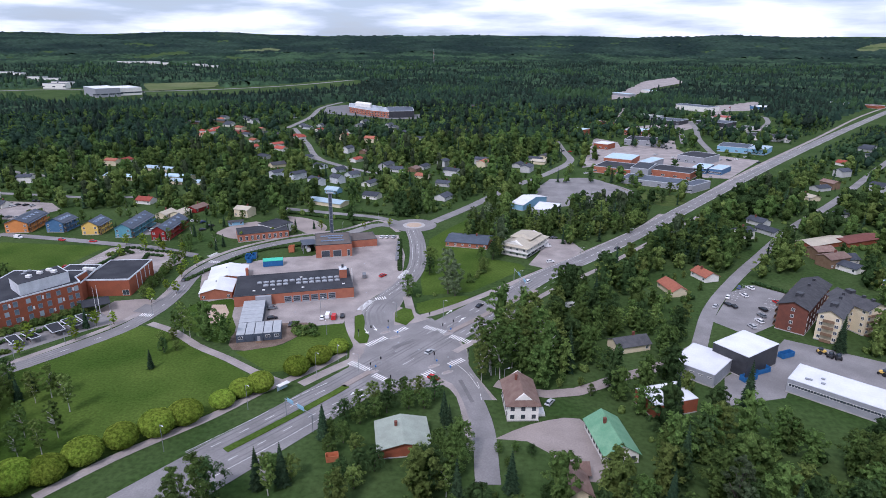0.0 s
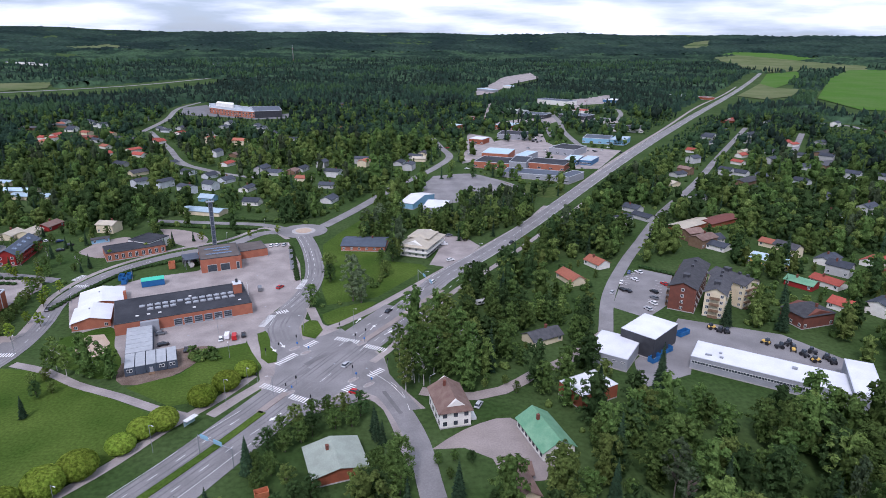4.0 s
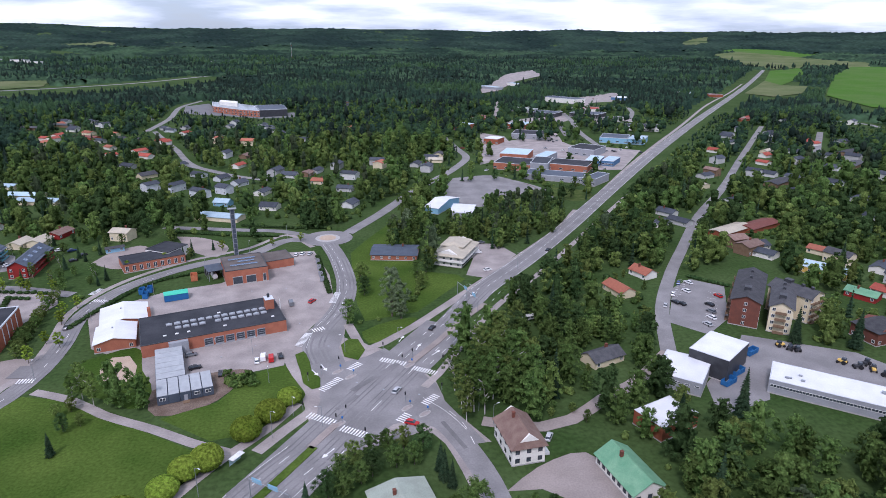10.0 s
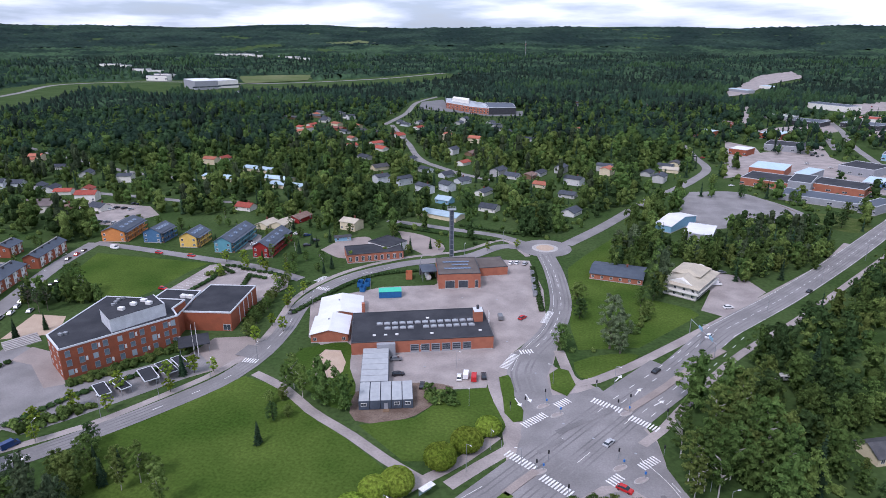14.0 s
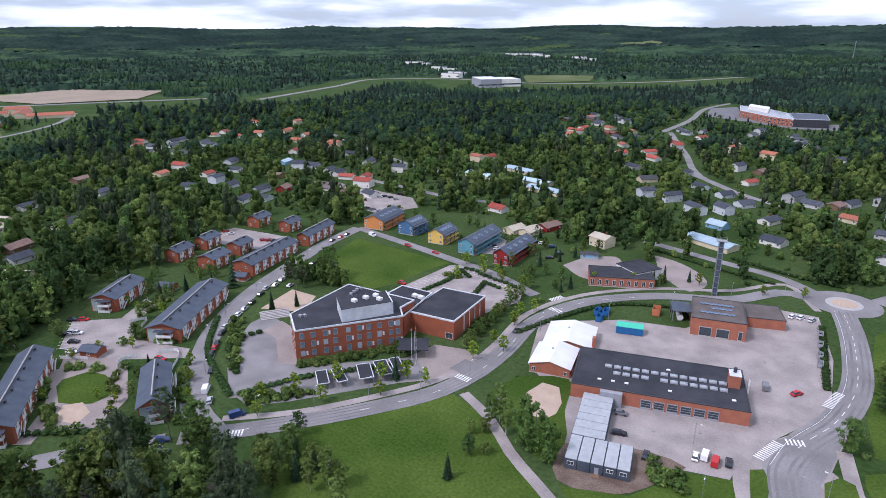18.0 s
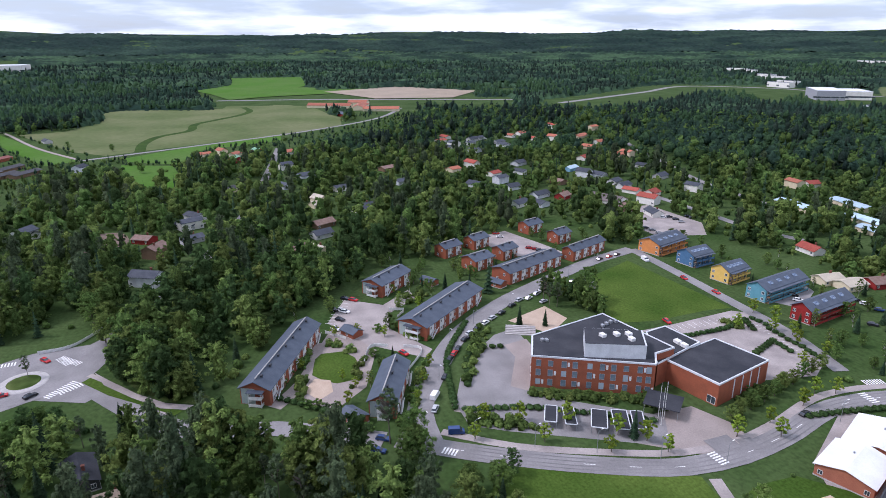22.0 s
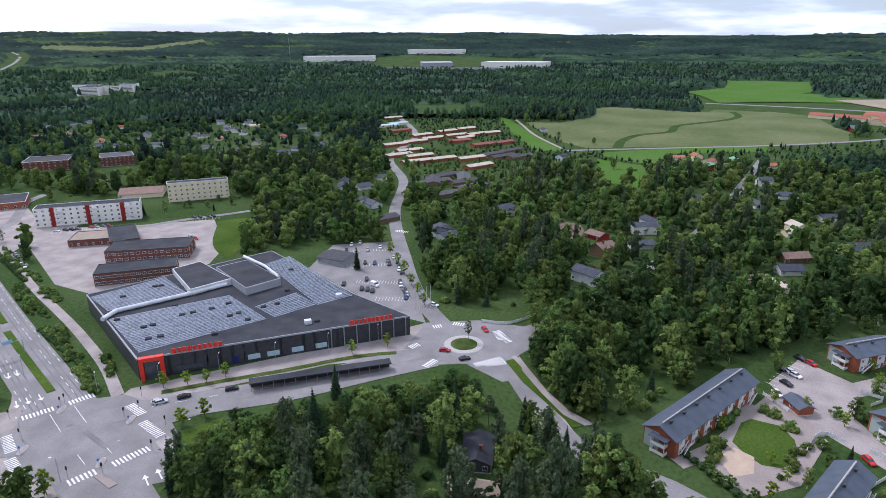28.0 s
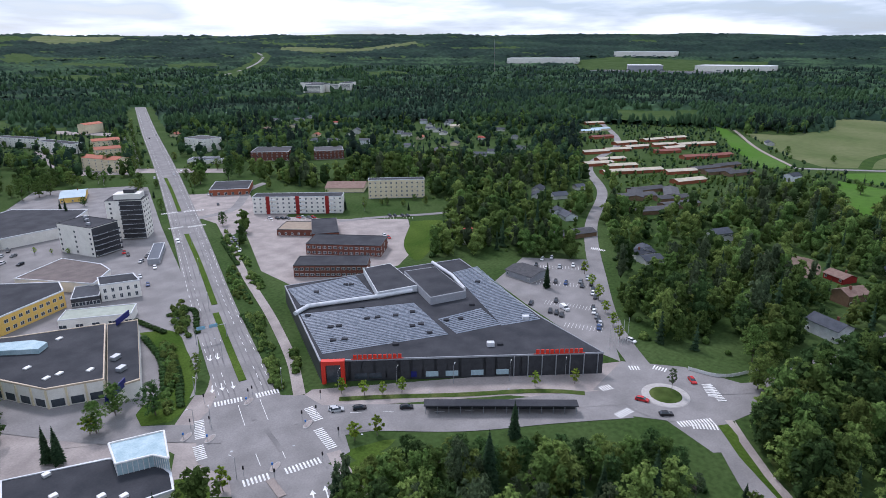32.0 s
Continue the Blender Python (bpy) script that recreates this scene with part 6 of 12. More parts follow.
for b5, wl2, wn_, bal in (((161.6, 287.2, 38.0, 11.0, 55.0), M_BROWNBRICK, (("w", 1), ("n", 9), ("s", 7)), ("n", 4)), ((168.9, 274.8, 26.0, 8.4, 55.0), M_CREAM, (("w", 2), ("s", 4)), ("w", 1)), ((179.6, 281.8, 18.0, 11.0, -63.0), M_CREAM, (("s", 4), ("e", 2)), ("e", 2))):
    x_, y_, l_, w_, r_ = b5
    ap = house(x_, y_, l_, w_, r_, 11.2, 13.4, wl2, M_GREYROOF, "brown and cream block of flats with a dark pitched roof", "flats", "flats_block", rows=4, wins=wn_, over=0.7, chimney=False, group="blocks of flats by the workshops")
    for k in range(4):
        for j in range(bal[1]):
            span = l_ if bal[0] == "n" else w_
            u = (j + 0.5) / bal[1] * span - span / 2
            at = {"n": pose(u, w_ / 2, 0.2 + 2.8 * k, 0, 0, 180), "w": pose(-l_ / 2, u, 0.2 + 2.8 * k, 0, 0, -90), "e": pose(l_ / 2, u, 0.2 + 2.8 * k, 0, 0, 90)}[bal[0]]
            bl_ = part("balcony", box(-2.0, -1.6, 0, 2.0, 0, 0.2), M_WOOD, ap, at=at)
            part("balcony_rail", box(-2.0, -1.6, 0.2, 2.0, -1.5, 1.2), M_WOOD, bl_)
    part("stair_head", box(-l_ * 0.3, -1.0, 11.5, -l_ * 0.3 + 3, 1.6, 14.6), M_DARK, ap)
    part("roof_vent", box(l_ * 0.1, -0.6, 12.8, l_ * 0.1 + 1.2, 0.6, 14.4), M_DARK, ap)
    part("roof_vent", box(l_ * 0.32, -0.6, 12.8, l_ * 0.32 + 1.2, 0.6, 14.4), M_DARK, ap)
house(199.3, 256.8, 11.7, 16.7, -77.9, 5.5, 7.6, M_BROWNBRICK, M_GREYROOF, "brown house with a grey hipped roof", "house", hip=3)
flat(226.6, 326.2, 21.3, 12.9, -47.5, 3.2, M_YELLOWW, M_BLUEROOF, "long low yellow house with a pale blue roof", "house", "house", wins=(("s", 6),))

# -- the school --
def prism(pts, h, z0=0.0, material=None, parent=None, name="wall"):
    bm = bmesh.new()
    lo = [bm.verts.new((*p, z0)) for p in pts]
    hi = [bm.verts.new((*p, h)) for p in pts]
    for i in range(len(pts)):
        bm.faces.new((lo[i - 1], lo[i], hi[i], hi[i - 1]))
    bm.faces.new(hi)
    bm.faces.new(lo[::-1])
    bmesh.ops.recalc_face_normals(bm, faces=bm.faces)
    return part(name, bm, material, parent)


def edged_block(parent, pts, h, wall, deck, name="wall", edge=None):
    """Walls on a many-sided plan with a roof deck and a light metal edge."""
    w = prism(pts, h, 0, wall, parent, name)
    c = (sum(p[0] for p in pts) / len(pts), sum(p[1] for p in pts) / len(pts))

    def shrink(d):
        out = []
        for x, y in pts:
            r = math.hypot(x - c[0], y - c[1])
            out.append((c[0] + (x - c[0]) * (r - d) / r, c[1] + (y - c[1]) * (r - d) / r))
        return out

    bm = bmesh.new()
    a, b = shrink(-0.15), shrink(0.5)
    n = len(pts)
    va, vb = [bm.verts.new((*p, h + 0.35)) for p in a], [bm.verts.new((*p, h + 0.35)) for p in b]
    wa, wb = [bm.verts.new((*p, h - 0.25)) for p in a], [bm.verts.new((*p, h + 0.05)) for p in b]
    for i in range(n):
        bm.faces.new((va[i - 1], va[i], vb[i], vb[i - 1]))
        bm.faces.new((wa[i - 1], wa[i], va[i], va[i - 1]))
        bm.faces.new((vb[i - 1], vb[i], wb[i], wb[i - 1]))
    bmesh.ops.recalc_face_normals(bm, faces=bm.faces)
    part("roof_edge", bm, edge or M_GUTTER, parent)
    prism(shrink(0.45), h + 0.12, h, deck, parent, "roof")
    OPEN.append(("area", shrink(-2.0), 0))
    return w


def wall_windows(parent, a, b, n, zs, ww, wh, inset=2.0, skip=()):
    """Windows along the wall from a to b, whose outside is to the right of the way from a to b."""
    d = math.hypot(b[0] - a[0], b[1] - a[1])
    ux, uy = (b[0] - a[0]) / d, (b[1] - a[1]) / d
    for k in range(n):
        u = inset + (d - 2 * inset) * (k / (n - 1) if n > 1 else 0.5)
        for z in zs:
            if (k, z) in skip or k in skip:
                continue
            window(parent, a[0] + ux * u, a[1] + uy * u, z, math.degrees(math.atan2(uy, ux)), ww, wh)


SCH = [(-174.0, 226.1), (-152.3, 259.7), (-158.2, 264.8), (-158.8, 273.4), (-191.7, 268.6), (-186.9, 234.1)]
sch = thing("school", 0, 0, 0, 0, "three-storey red brick school with a dark felt roof and white edges", "school")
edged_block(sch, SCH, 11.5, M_BRICK, M_FELT)
M_BLUEGLASS = mat("blue_grey_glass", (0.1, 0.14, 0.17), (0.17, 0.21, 0.24), rough=0.12, scale=0.25, fine=2, bump=0, spec=0.5)
M_BLIND = mat("glass_with_blinds", (0.36, 0.42, 0.45), (0.3, 0.36, 0.4), rough=0.2, scale=0.3, fine=2, bump=0, spec=0.5)
a, b = SCH[0], SCH[1]
front = math.degrees(math.atan2(b[1] - a[1], b[0] - a[0]))
for k, u in enumerate((0.06, 0.16, 0.27, 0.36, 0.48, 0.58, 0.67, 0.77, 0.88, 0.95)):
    for j, z in enumerate((2.2, 5.7, 9.2)):
        window(sch, a[0] + (b[0] - a[0]) * u, a[1] + (b[1] - a[1]) * u, z, front, 1.7, 2.4 if (k + j) % 3 else 2.1, False, M_GREY, glass=M_BLIND if (2 * k + j) % 5 == 0 else M_BLUEGLASS)
        if (k + 2 * j) % 3 == 0:
            part("wall_panel", box(-0.35, -0.06, -0.8, 0.35, 0.04, 0.8), M_FRAME, sch, "pale panel between the windows", at=pose(a[0] + (b[0] - a[0]) * (u + 0.038), a[1] + (b[1] - a[1]) * (u + 0.038), z, 0, 0, front))
wall_windows(sch, SCH[5], SCH[0], 3, (2.3, 5.7, 9.2), 1.4, 1.6)
PEN = [(-166.0, 241.5), (-156.4, 258.9), (-166.0, 265.2), (-176.1, 248.3)]
pr = prism(PEN, 16.6, 11.5, M_GUTTER, sch, "plant_room")
prism([(PEN[0][0] + (x - PEN[0][0]) * 0.97, PEN[0][1] + (y - PEN[0][1]) * 0.97) for x, y in PEN], 16.75, 16.62, M_FELT, pr, "plant_roof")
HALL = [(-138.8, 273.5), (-143.6, 300.9), (-163.3, 297.1), (-159.4, 269.6)]
edged_block(sch, HALL, 8.0, M_BRICK, M_FELT, "gym_wall")
LINK = [(-156.4, 264.3), (-162.4, 288.8), (-177.8, 287.0), (-176.9, 277.2)]
edged_block(sch, LINK, 8.6, M_BRICK, M_FELT, "link_wall")
cpy = part("entrance_canopy", box(-5.5, -6.5, 3.7, 5.5, 3, 4.0), M_FELT, sch, "dark flat canopy on posts", at=pose(*(-145.1, 257.6), 0, 0, 0, 38))
for a, b in ((-5, -6), (0, -6), (5, -6), (5, 2)):
    part("canopy_post", rod((a, b, 0), (a, b, 3.7), 0.1, sides=6), M_STEEL, cpy)
for k in range(4):
    a = HALL[0]
    b = HALL[1]
    part("pilaster", box(-0.15, -0.2, 0.5, 0.15, 0.2, 7.4), M_GUTTER, sch, at=pose(a[0] + (b[0] - a[0]) * (0.3 + 0.17 * k), a[1] + (b[1] - a[1]) * (0.3 + 0.17 * k), 0))
window(sch, HALL[0][0] * 0.9 + HALL[3][0] * 0.1, HALL[0][1] * 0.9 + HALL[3][1] * 0.1, 1.7, math.degrees(math.atan2(HALL[0][1] - HALL[3][1], HALL[0][0] - HALL[3][0])), 3.0, 2.6)
for p in [(-181.7, 235.1), (-180.8, 236.4), (-182.3, 261.4), (-183.1, 263.8), (-183.9, 266.2), (-183.4, 268.2)]:
    part("roof_vent", box(-0.7, -0.5, 0, 0.7, 0.5, 1.0, 0.06), M_STEEL, sch, at=pose(*p, 11.6))
for p in [(-167.7, 249.7), (-166.4, 254.5), (-164.9, 258.3), (-161.4, 256.7)]:
    part("roof_vent", box(-1.1, -0.8, 0, 1.1, 0.8, 1.1, 0.06), M_FRAME, sch, at=pose(*p, 16.7))
for p in [(-165.3, 281.3), (-162.3, 281.4)]:
    part("roof_vent", box(-1.3, -0.9, 0, 1.3, 0.9, 1.2, 0.06), M_FRAME, sch, at=pose(*p, 8.7))
for b5 in ((-154.3, 221.3, 3.7, 8.9, 55.9), (-150.9, 225.9, 3.4, 9.2, 62.9), (-146.0, 233.2, 4.7, 9.8, 53.7), (-142.9, 238.8, 4.6, 10.2, 58.5), (-140.6, 243.4, 3.5, 9.5, 57.1)):
    x_, y_, l_, w_, r_ = b5
    cp = thing("carport", x_, y_, 0, r_, "open steel carport with a flat dark roof", "carport", "school carports")
    part("roof", box(-l_ / 2 + 0.15, -w_ / 2 + 0.15, 2.42, l_ / 2 - 0.15, w_ / 2 - 0.15, 2.5), M_FELT, cp)
    for a in (-1, 1):
        part("edge_beam", box(a * l_ / 2 - 0.14, -w_ / 2, 2.35, a * l_ / 2 + 0.14, w_ / 2, 2.58), M_GUTTER, cp)
        part("edge_beam", box(-l_ / 2 + 0.16, a * w_ / 2 - 0.14, 2.35, l_ / 2 - 0.16, a * w_ / 2 + 0.14, 2.58), M_GUTTER, cp)
        for b in (-1, 1):
            part("post", rod((a * (l_ / 2 - 0.1), b * (w_ / 2 - 0.1), 0), (a * (l_ / 2 - 0.1), b * (w_ / 2 - 0.1), 2.35), 0.07, sides=6), M_STEEL, cp)
for p in [(-140.7, 251.4), (-140.5, 253.6), (-138.1, 250.3)]:
    fp = thing("flagpole", *p, 0, 0, "tall white flagpole without a flag", "flagpole", "school flagpoles")
    part("pole", rod((0, 0, 0.4), (0, 0, 13), 0.09, 0.05), M_FRAME, fp)
    part("base", rod((0, 0, 0), (0, 0, 0.4), 0.3, 0.2), M_KERB, fp)
    part("knob", rod((0, 0, 13), (0, 0, 13.2), 0.1, 0.03), M_STEEL, fp)
stp = [(-208.8, 242.8), (-199.0, 242.0)]
stairs = thing("outdoor_stairs", *stp[0], 0, 60, "broad concrete outdoor steps", "stairs")
for k in range(6):
    part("step", box(-6, k * 0.9, 0, 6, k * 0.9 + 0.95, 0.35 + 0.3 * k), M_KERB, stairs)

# -- terraced houses --
def terrace(b5, eave, ridge, n, label, end_wall=None, front=None, group="terraced houses", wing=True):
    """A long house of n homes: brick gables, pale fronts, a low roof with a vent pipe along its ridge."""
    x, y, l, w, rz = b5
    t = thing("terraced_house", x, y, 0, rz, label, "terraced house", group)
    part("wall", gable_walls(l, w, eave, ridge), M_BRICK, t)
    rf = part("roof", gable_roof(l, w, eave, ridge, 0.7), M_SLATE, t)
    part("vent_pipe", rod((-l / 2 + 1, 0, ridge + 0.55), (l / 2 - 1, 0, ridge + 0.55), 0.24, sides=6), M_KERB, rf, "pale vent pipe")
    for k in range(n):
        u = -l / 2 + l * (k + 0.5) / n
        part("roof_cowl", box(-0.5, -0.3, 0, 0.5, 0.3, 0.8, 0.05), M_DARK, rf, at=pose(u, -w * 0.12, ridge - 0.1))
        part("front_panel", box(-l / n * 0.22, -0.12, 0.3, l / n * 0.22, 0.02, eave - 0.4), front or M_FRAME, t, "white boarded front panel", at=pose(u, -w / 2, 0))
        for z in (1.6, 4.3):
            window(t, u - l / n * 0.1, -w / 2 - 0.1, z, 0, 1.1, 1.3)
            window(t, u + l / n * 0.36, -w / 2, z, 0, 0.8, 1.3)
            window(t, -u, w / 2, z, 180, 1.3, 1.3)
        door(t, u + l / n * 0.12, -w / 2 - 0.1, 0, 1.0, 2.1, M_WOOD)
    for s, a in ((-1, -90), (1, 90)):
        window(t, s * l / 2, -w * 0.18, 4.3, a, 1.2, 1.4)
        window(t, s * l / 2, w * 0.18, 1.6, a, 1.2, 1.4)
    if wing:
        part("end_panel", box(-l / 2 - 0.07, 0.0, 0.2, -l / 2 + 0.02, w * 0.46, eave - 0.2), M_MINTW, t, "grey-green boarded gable panel")
        b = part("balcony", box(-l / 2 - 1.9, -w * 0.28, 2.75, -l / 2, w * 0.16, 2.95), M_KERB, t)
        for z in (0.3, 2.95):
            part("balcony_rail", add_box(add_box(box(-l / 2 - 1.9, -w * 0.28, z, -l / 2 - 1.82, w * 0.16, z + 1.0), -l / 2 - 1.82, -w * 0.28, z, -l / 2, -w * 0.28 + 0.08, z + 1.0), -l / 2 - 1.82, w * 0.16 - 0.08, z, -l / 2, w * 0.16, z + 1.0), M_FRAME, b)
        for v in (-w * 0.28 + 0.1, w * 0.16 - 0.1):
            part("post", box(-l / 2 - 1.86, v - 0.07, 0, -l / 2 - 1.72, v + 0.07, 5.3), M_FRAME, t)
        part("bay_roof", box(-l / 2 - 2.3, -w * 0.34, 5.3, -l / 2, w * 0.22, 5.45), M_SLATE, t)
        for u in (-l / 2 + 4.5, l / 2 - 4.5):
            st = part("stair", rod((u - 1.9, -w / 2 - 1.0, 0.1), (u + 1.9, -w / 2 - 1.0, 2.8), 0.32, sides=4), M_KERB, t, "pale outer stair")
            for v in (0.5, 1.5):
                part("stair_rail", rod((u - 1.9, -w / 2 - v, 0.9), (u + 1.9, -w / 2 - v, 3.6), 0.12, sides=4), M_FRAME, st)
    footprint(x, y, l, w, rz, 2)
    return t


TL = "brick terraced house with a blue-grey metal roof"
terrace((-221.6, 152.5, 49.1, 10.1, 148.2), 6.0, 8.4, 7, TL)
terrace((-188.0, 180.9, 25.7, 8.6, 150.3), 6.0, 8.4, 3, TL)
terrace((-238.1, 221.8, 45.9, 13.4, 125.2), 6.0, 8.2, 6, TL)
terrace((-278.9, 211.1, 23.0, 11.4, 124.6), 6.0, 8.0, 3, TL)
terrace((-269.3, 282.5, 39.6, 11.9, 108.6), 6.0, 7.8, 6, TL, wing=False)
terrace((-280.2, 324.6, 28.3, 7.4, 108.2), 6.0, 7.8, 4, TL, wing=False)
for b5 in ((-310.5, 257.2, 12.5, 8.3, 111.2), (-316.8, 277.5, 11.8, 5.9, 108.8), (-286.7, 263.1, 12.9, 10.4, 107.8), (-294.1, 283.2, 11.1, 7.6, 108.3), (-329.4, 320.7, 11.9, 9.0, 105.3), (-306.0, 325.9, 11.1, 8.5, 105.4)):
    x_, y_, l_, w_, r_ = b5
    terrace((x_, y_, max(l_, 9.5), max(w_, 8.5), r_), 5.8, 7.6, 2, "small brick terraced house with a blue-grey metal roof", wing=False)
for p in [(-236.5, 181.7), (-274.5, 231.0), (-259.1, 259.8), (-179.0, 166.2)]:
    house(*p, 7.5, 5, 25, 2.5, 3.6, M_BRICK, M_SLATE, "small shed with a blue-grey roof", "shed", "shed", chimney=False, wins=(("s", 1),), group="yard sheds")

# -- the five coloured houses --
def coloured(b5, wall, label):
    x, y, l, w, rz = b5
    t = house(x, y, l, w, rz, 6.2, 8.8, wall, M_SLATE, label, "apartment house", "apartment_house", rows=2, wins=(("w", 2), ("n", 4)), over=0.6, chimney=False, group="coloured houses")
    for k in range(2):
        d = part("gallery", box(-l / 2 + 0.3, -w / 2 - 1.8, 2.7 * k + 0.15, l / 2 - 0.3, -w / 2, 2.7 * k + 0.35), M_WOOD, t)
        part("gallery_rail", box(-l / 2 + 0.3, -w / 2 - 1.85, 2.7 * k + 0.35, l / 2 - 0.3, -w / 2 - 1.75, 2.7 * k + 1.3), wall, d)
    part("gallery_roof", box(-l / 2, -w / 2 - 2.2, 5.7, l / 2, -w / 2 - 0.02, 5.85), M_SLATE, t)
    for u in (-0.48, -0.16, 0.16, 0.48):
        part("post", box(u * l - 0.1, -w / 2 - 1.9, 0, u * l + 0.1, -w / 2 - 1.7, 5.7), M_DARK, t)
    row(t, "s", l, w, 4, 1.6)
    row(t, "s", l, w, 4, 4.3)
    for k in range(4):
        part("roof_panel", box(-1.4, -0.9, 0, 1.4, 0.9, 0.06), M_SOLAR, t, "solar collector panel", at=pose(-l * 0.3 + k * l * 0.2, -w * 0.25, 7.75, math.degrees(math.atan2(2.6, w / 2)), 0, 0))


coloured((-269.8, 369.9, 24.7, 13.1, 103.4), M_ORANGEW, "orange boarded two-storey apartment house")
coloured((-245.5, 369.4, 14.5, 10.6, 96.1), M_BLUEW, "blue boarded two-storey apartment house")
coloured((-220.8, 367.3, 15.2, 9.7, 98.8), M_YELLOWW, "yellow boarded two-storey apartment house")
coloured((-198.2, 372.2, 31.2, 9.5, 97.7), M_TEALW, "teal boarded two-storey apartment house")
coloured((-173.7, 369.4, 30.5, 8.5, 96.6), M_REDW, "red boarded two-storey apartment house")

# -- the supermarket --
MK = [(-187.9, -31.6), (-249.7, 45.3), (-264.4, 13.5), (-304.9, -53.2), (-228.5, -96.7)]
mk = thing("supermarket", 0, 0, 0, 0, "large black supermarket with a grey felt roof and a red portal", "supermarket")
edged_block(mk, MK, 8.0, M_DARK, M_FELT, edge=M_GREY)

MA, MB = Vector((*MK[0], 0)), Vector((*MK[1], 0))
MD = (MB - MA).normalized()
MRZ = math.degrees(math.atan2(MD.y, MD.x))
MKM = Matrix.Translation(MA) @ pose(0, 0, 0, 0, 0, MRZ)
ML = (MB - MA).length


def mkt(name, bm, material, x, y, z=0.0, label="", parent=None):
    """A part of the supermarket, placed along its front (x) and back from it (y)."""
    return part(name, bm, material, parent or mk, label, at=MKM @ pose(x, y, z))


mkt("portal", add_box(add_box(box(0, -1.6, 0, 1.4, 0.4, 8.6), 6.6, -1.6, 0, 8.0, 0.4, 8.6), 1.4, -1.6, 7.2, 6.6, 0.4, 8.6), M_REDSIGN, 0.5, 0, 0, "bright red square entrance portal")
mkt("entrance_glass", box(1.6, -0.5, 0, 6.4, -0.3, 7.0), M_GLASS, 0.5, 0)
for u, n in ((0.20, 10), (0.84, 10)):
    sg = mkt("sign_rail", box(-9, -0.5, 8.5, 9, -0.35, 8.7), M_REDSIGN, u * ML, 0, 0, "red rail carrying the sign")
    for k in range(n):
        part("sign_block", box(-0.6, -0.7, 8.75, 0.6, -0.4, 10.3), M_REDSIGN, sg, "plain red sign block", at=pose((k - n / 2 + 0.5) * 1.7, 0, 0))
for k in range(16):
    mkt("cladding_panel", box(-ML / 36 + 0.08, -0.14, 0.4, ML / 36 - 0.08, -0.02, 7.4), M_DARK, ML * (0.08 + 0.043 * k), 0)
for k, u in enumerate((0.14, 0.19, 0.39, 0.46, 0.55, 0.64)):
    mkt("shop_window", box(-2.2, -0.25, 1.0, 2.2, -0.16, 3.0), M_SKYGLASS if k > 1 else M_GLASS, u * ML, 0)
mkt("poster", box(-1, -0.28, 1.0, 1, -0.16, 3.2), M_BLUESIGN, 0.325 * ML, 0, 0, "dark blue poster")
for k in range(7):
    mkt("column", rod((0, 0, 0), (0, 0, 8), 0.2, sides=8), M_STEEL, ML * (0.68 + 0.05 * k), -0.6)
# roof fields with rows of panels, plant rooms and ducts
mroof = thing("roof_plant", *MK[0], 8.1, MRZ, "rows of grey solar panels and ducts on the supermarket roof", "roof plant")
M_PANEL = mat("grey_roof_panels", (0.13, 0.16, 0.2), (0.26, 0.29, 0.335), rough=0.45, scale=0.9, fine=4, bump=0)
PX = [(-191.8, -34.3), (-230.0, -7.3), (-246.5, -36.8), (-211.0, -67.3)]
PY = [(-217.1, -73.5), (-242.7, -55.6), (-256.4, -79.5), (-226.7, -92.7)]
PZ = [(-232.2, -5.2), (-248.8, 4.3), (-257.9, -11.0), (-239.1, -19.1)]
PW = [(-248.2, 4.9), (-262.0, 14.4), (-300.1, -39.9), (-286.3, -44.8)]
for q in (PX, PY, PZ, PW):
    a, b, c, d = [Vector((*p, 0)) for p in q]
    n = max(6, round((d - a).length / 1.45))
    for k in range(n):
        u0, u1 = (k + 0.2) / n, (k + 0.6) / n
        bm = bmesh.new()
        lo = [bm.verts.new(p.lerp(q_, u) + Vector((0, 0, z))) for p, q_, u, z in ((a, d, u0, 8.22), (b, c, u0, 8.22), (b, c, u1, 8.42), (a, d, u1, 8.42))]
        hi = [bm.verts.new(v.co + Vector((0, 0, 0.05))) for v in lo]
        for i in range(4):
            bm.faces.new((lo[i - 1], lo[i], hi[i], hi[i - 1]))
        bm.faces.new(hi)
        bmesh.ops.recalc_face_normals(bm, faces=bm.faces)
        o = part("roof_panel", bm, M_PANEL, mroof)
        o.matrix_basis = mroof.matrix_basis.inverted()
for q, h, m in ((([(-260.6, -78.3), (-273.4, -72.7), (-258.1, -43.5), (-241.3, -52.4)]), 11.0, M_GUTTER), (([(-267.6, -59.1), (-280.9, -51.0), (-263.6, -21.8), (-248.8, -29.7)]), 11.5, M_GREY)):
    pts = list(q)
    pr_ = prism(pts, h, 8.1, m, mk, "plant_room")
    c = (sum(p[0] for p in pts) / 4, sum(p[1] for p in pts) / 4)
    prism([(c[0] + (x - c[0]) * 0.96, c[1] + (y - c[1]) * 0.96) for x, y in pts], h + 0.06, h, M_FELT, pr_, "plant_roof")
DU = [Vector((*p, 9.2)) for p in [(-208.7, -67.5), (-216.9, -68.9), (-241.9, -52.3), (-255.3, -44.5)]]
for a, b in zip(DU, DU[1:]):
    part("duct", rod(a, b, 0.9, sides=10), M_GUTTER, mk)
DU = [Vector((*p, 9.2)) for p in [(-290.4, -59.8), (-280.9, -41.3), (-270.0, -27.0)]]
for a, b in zip(DU, DU[1:]):
    part("duct", rod(a, b, 0.8, sides=10), M_GUTTER, mk)
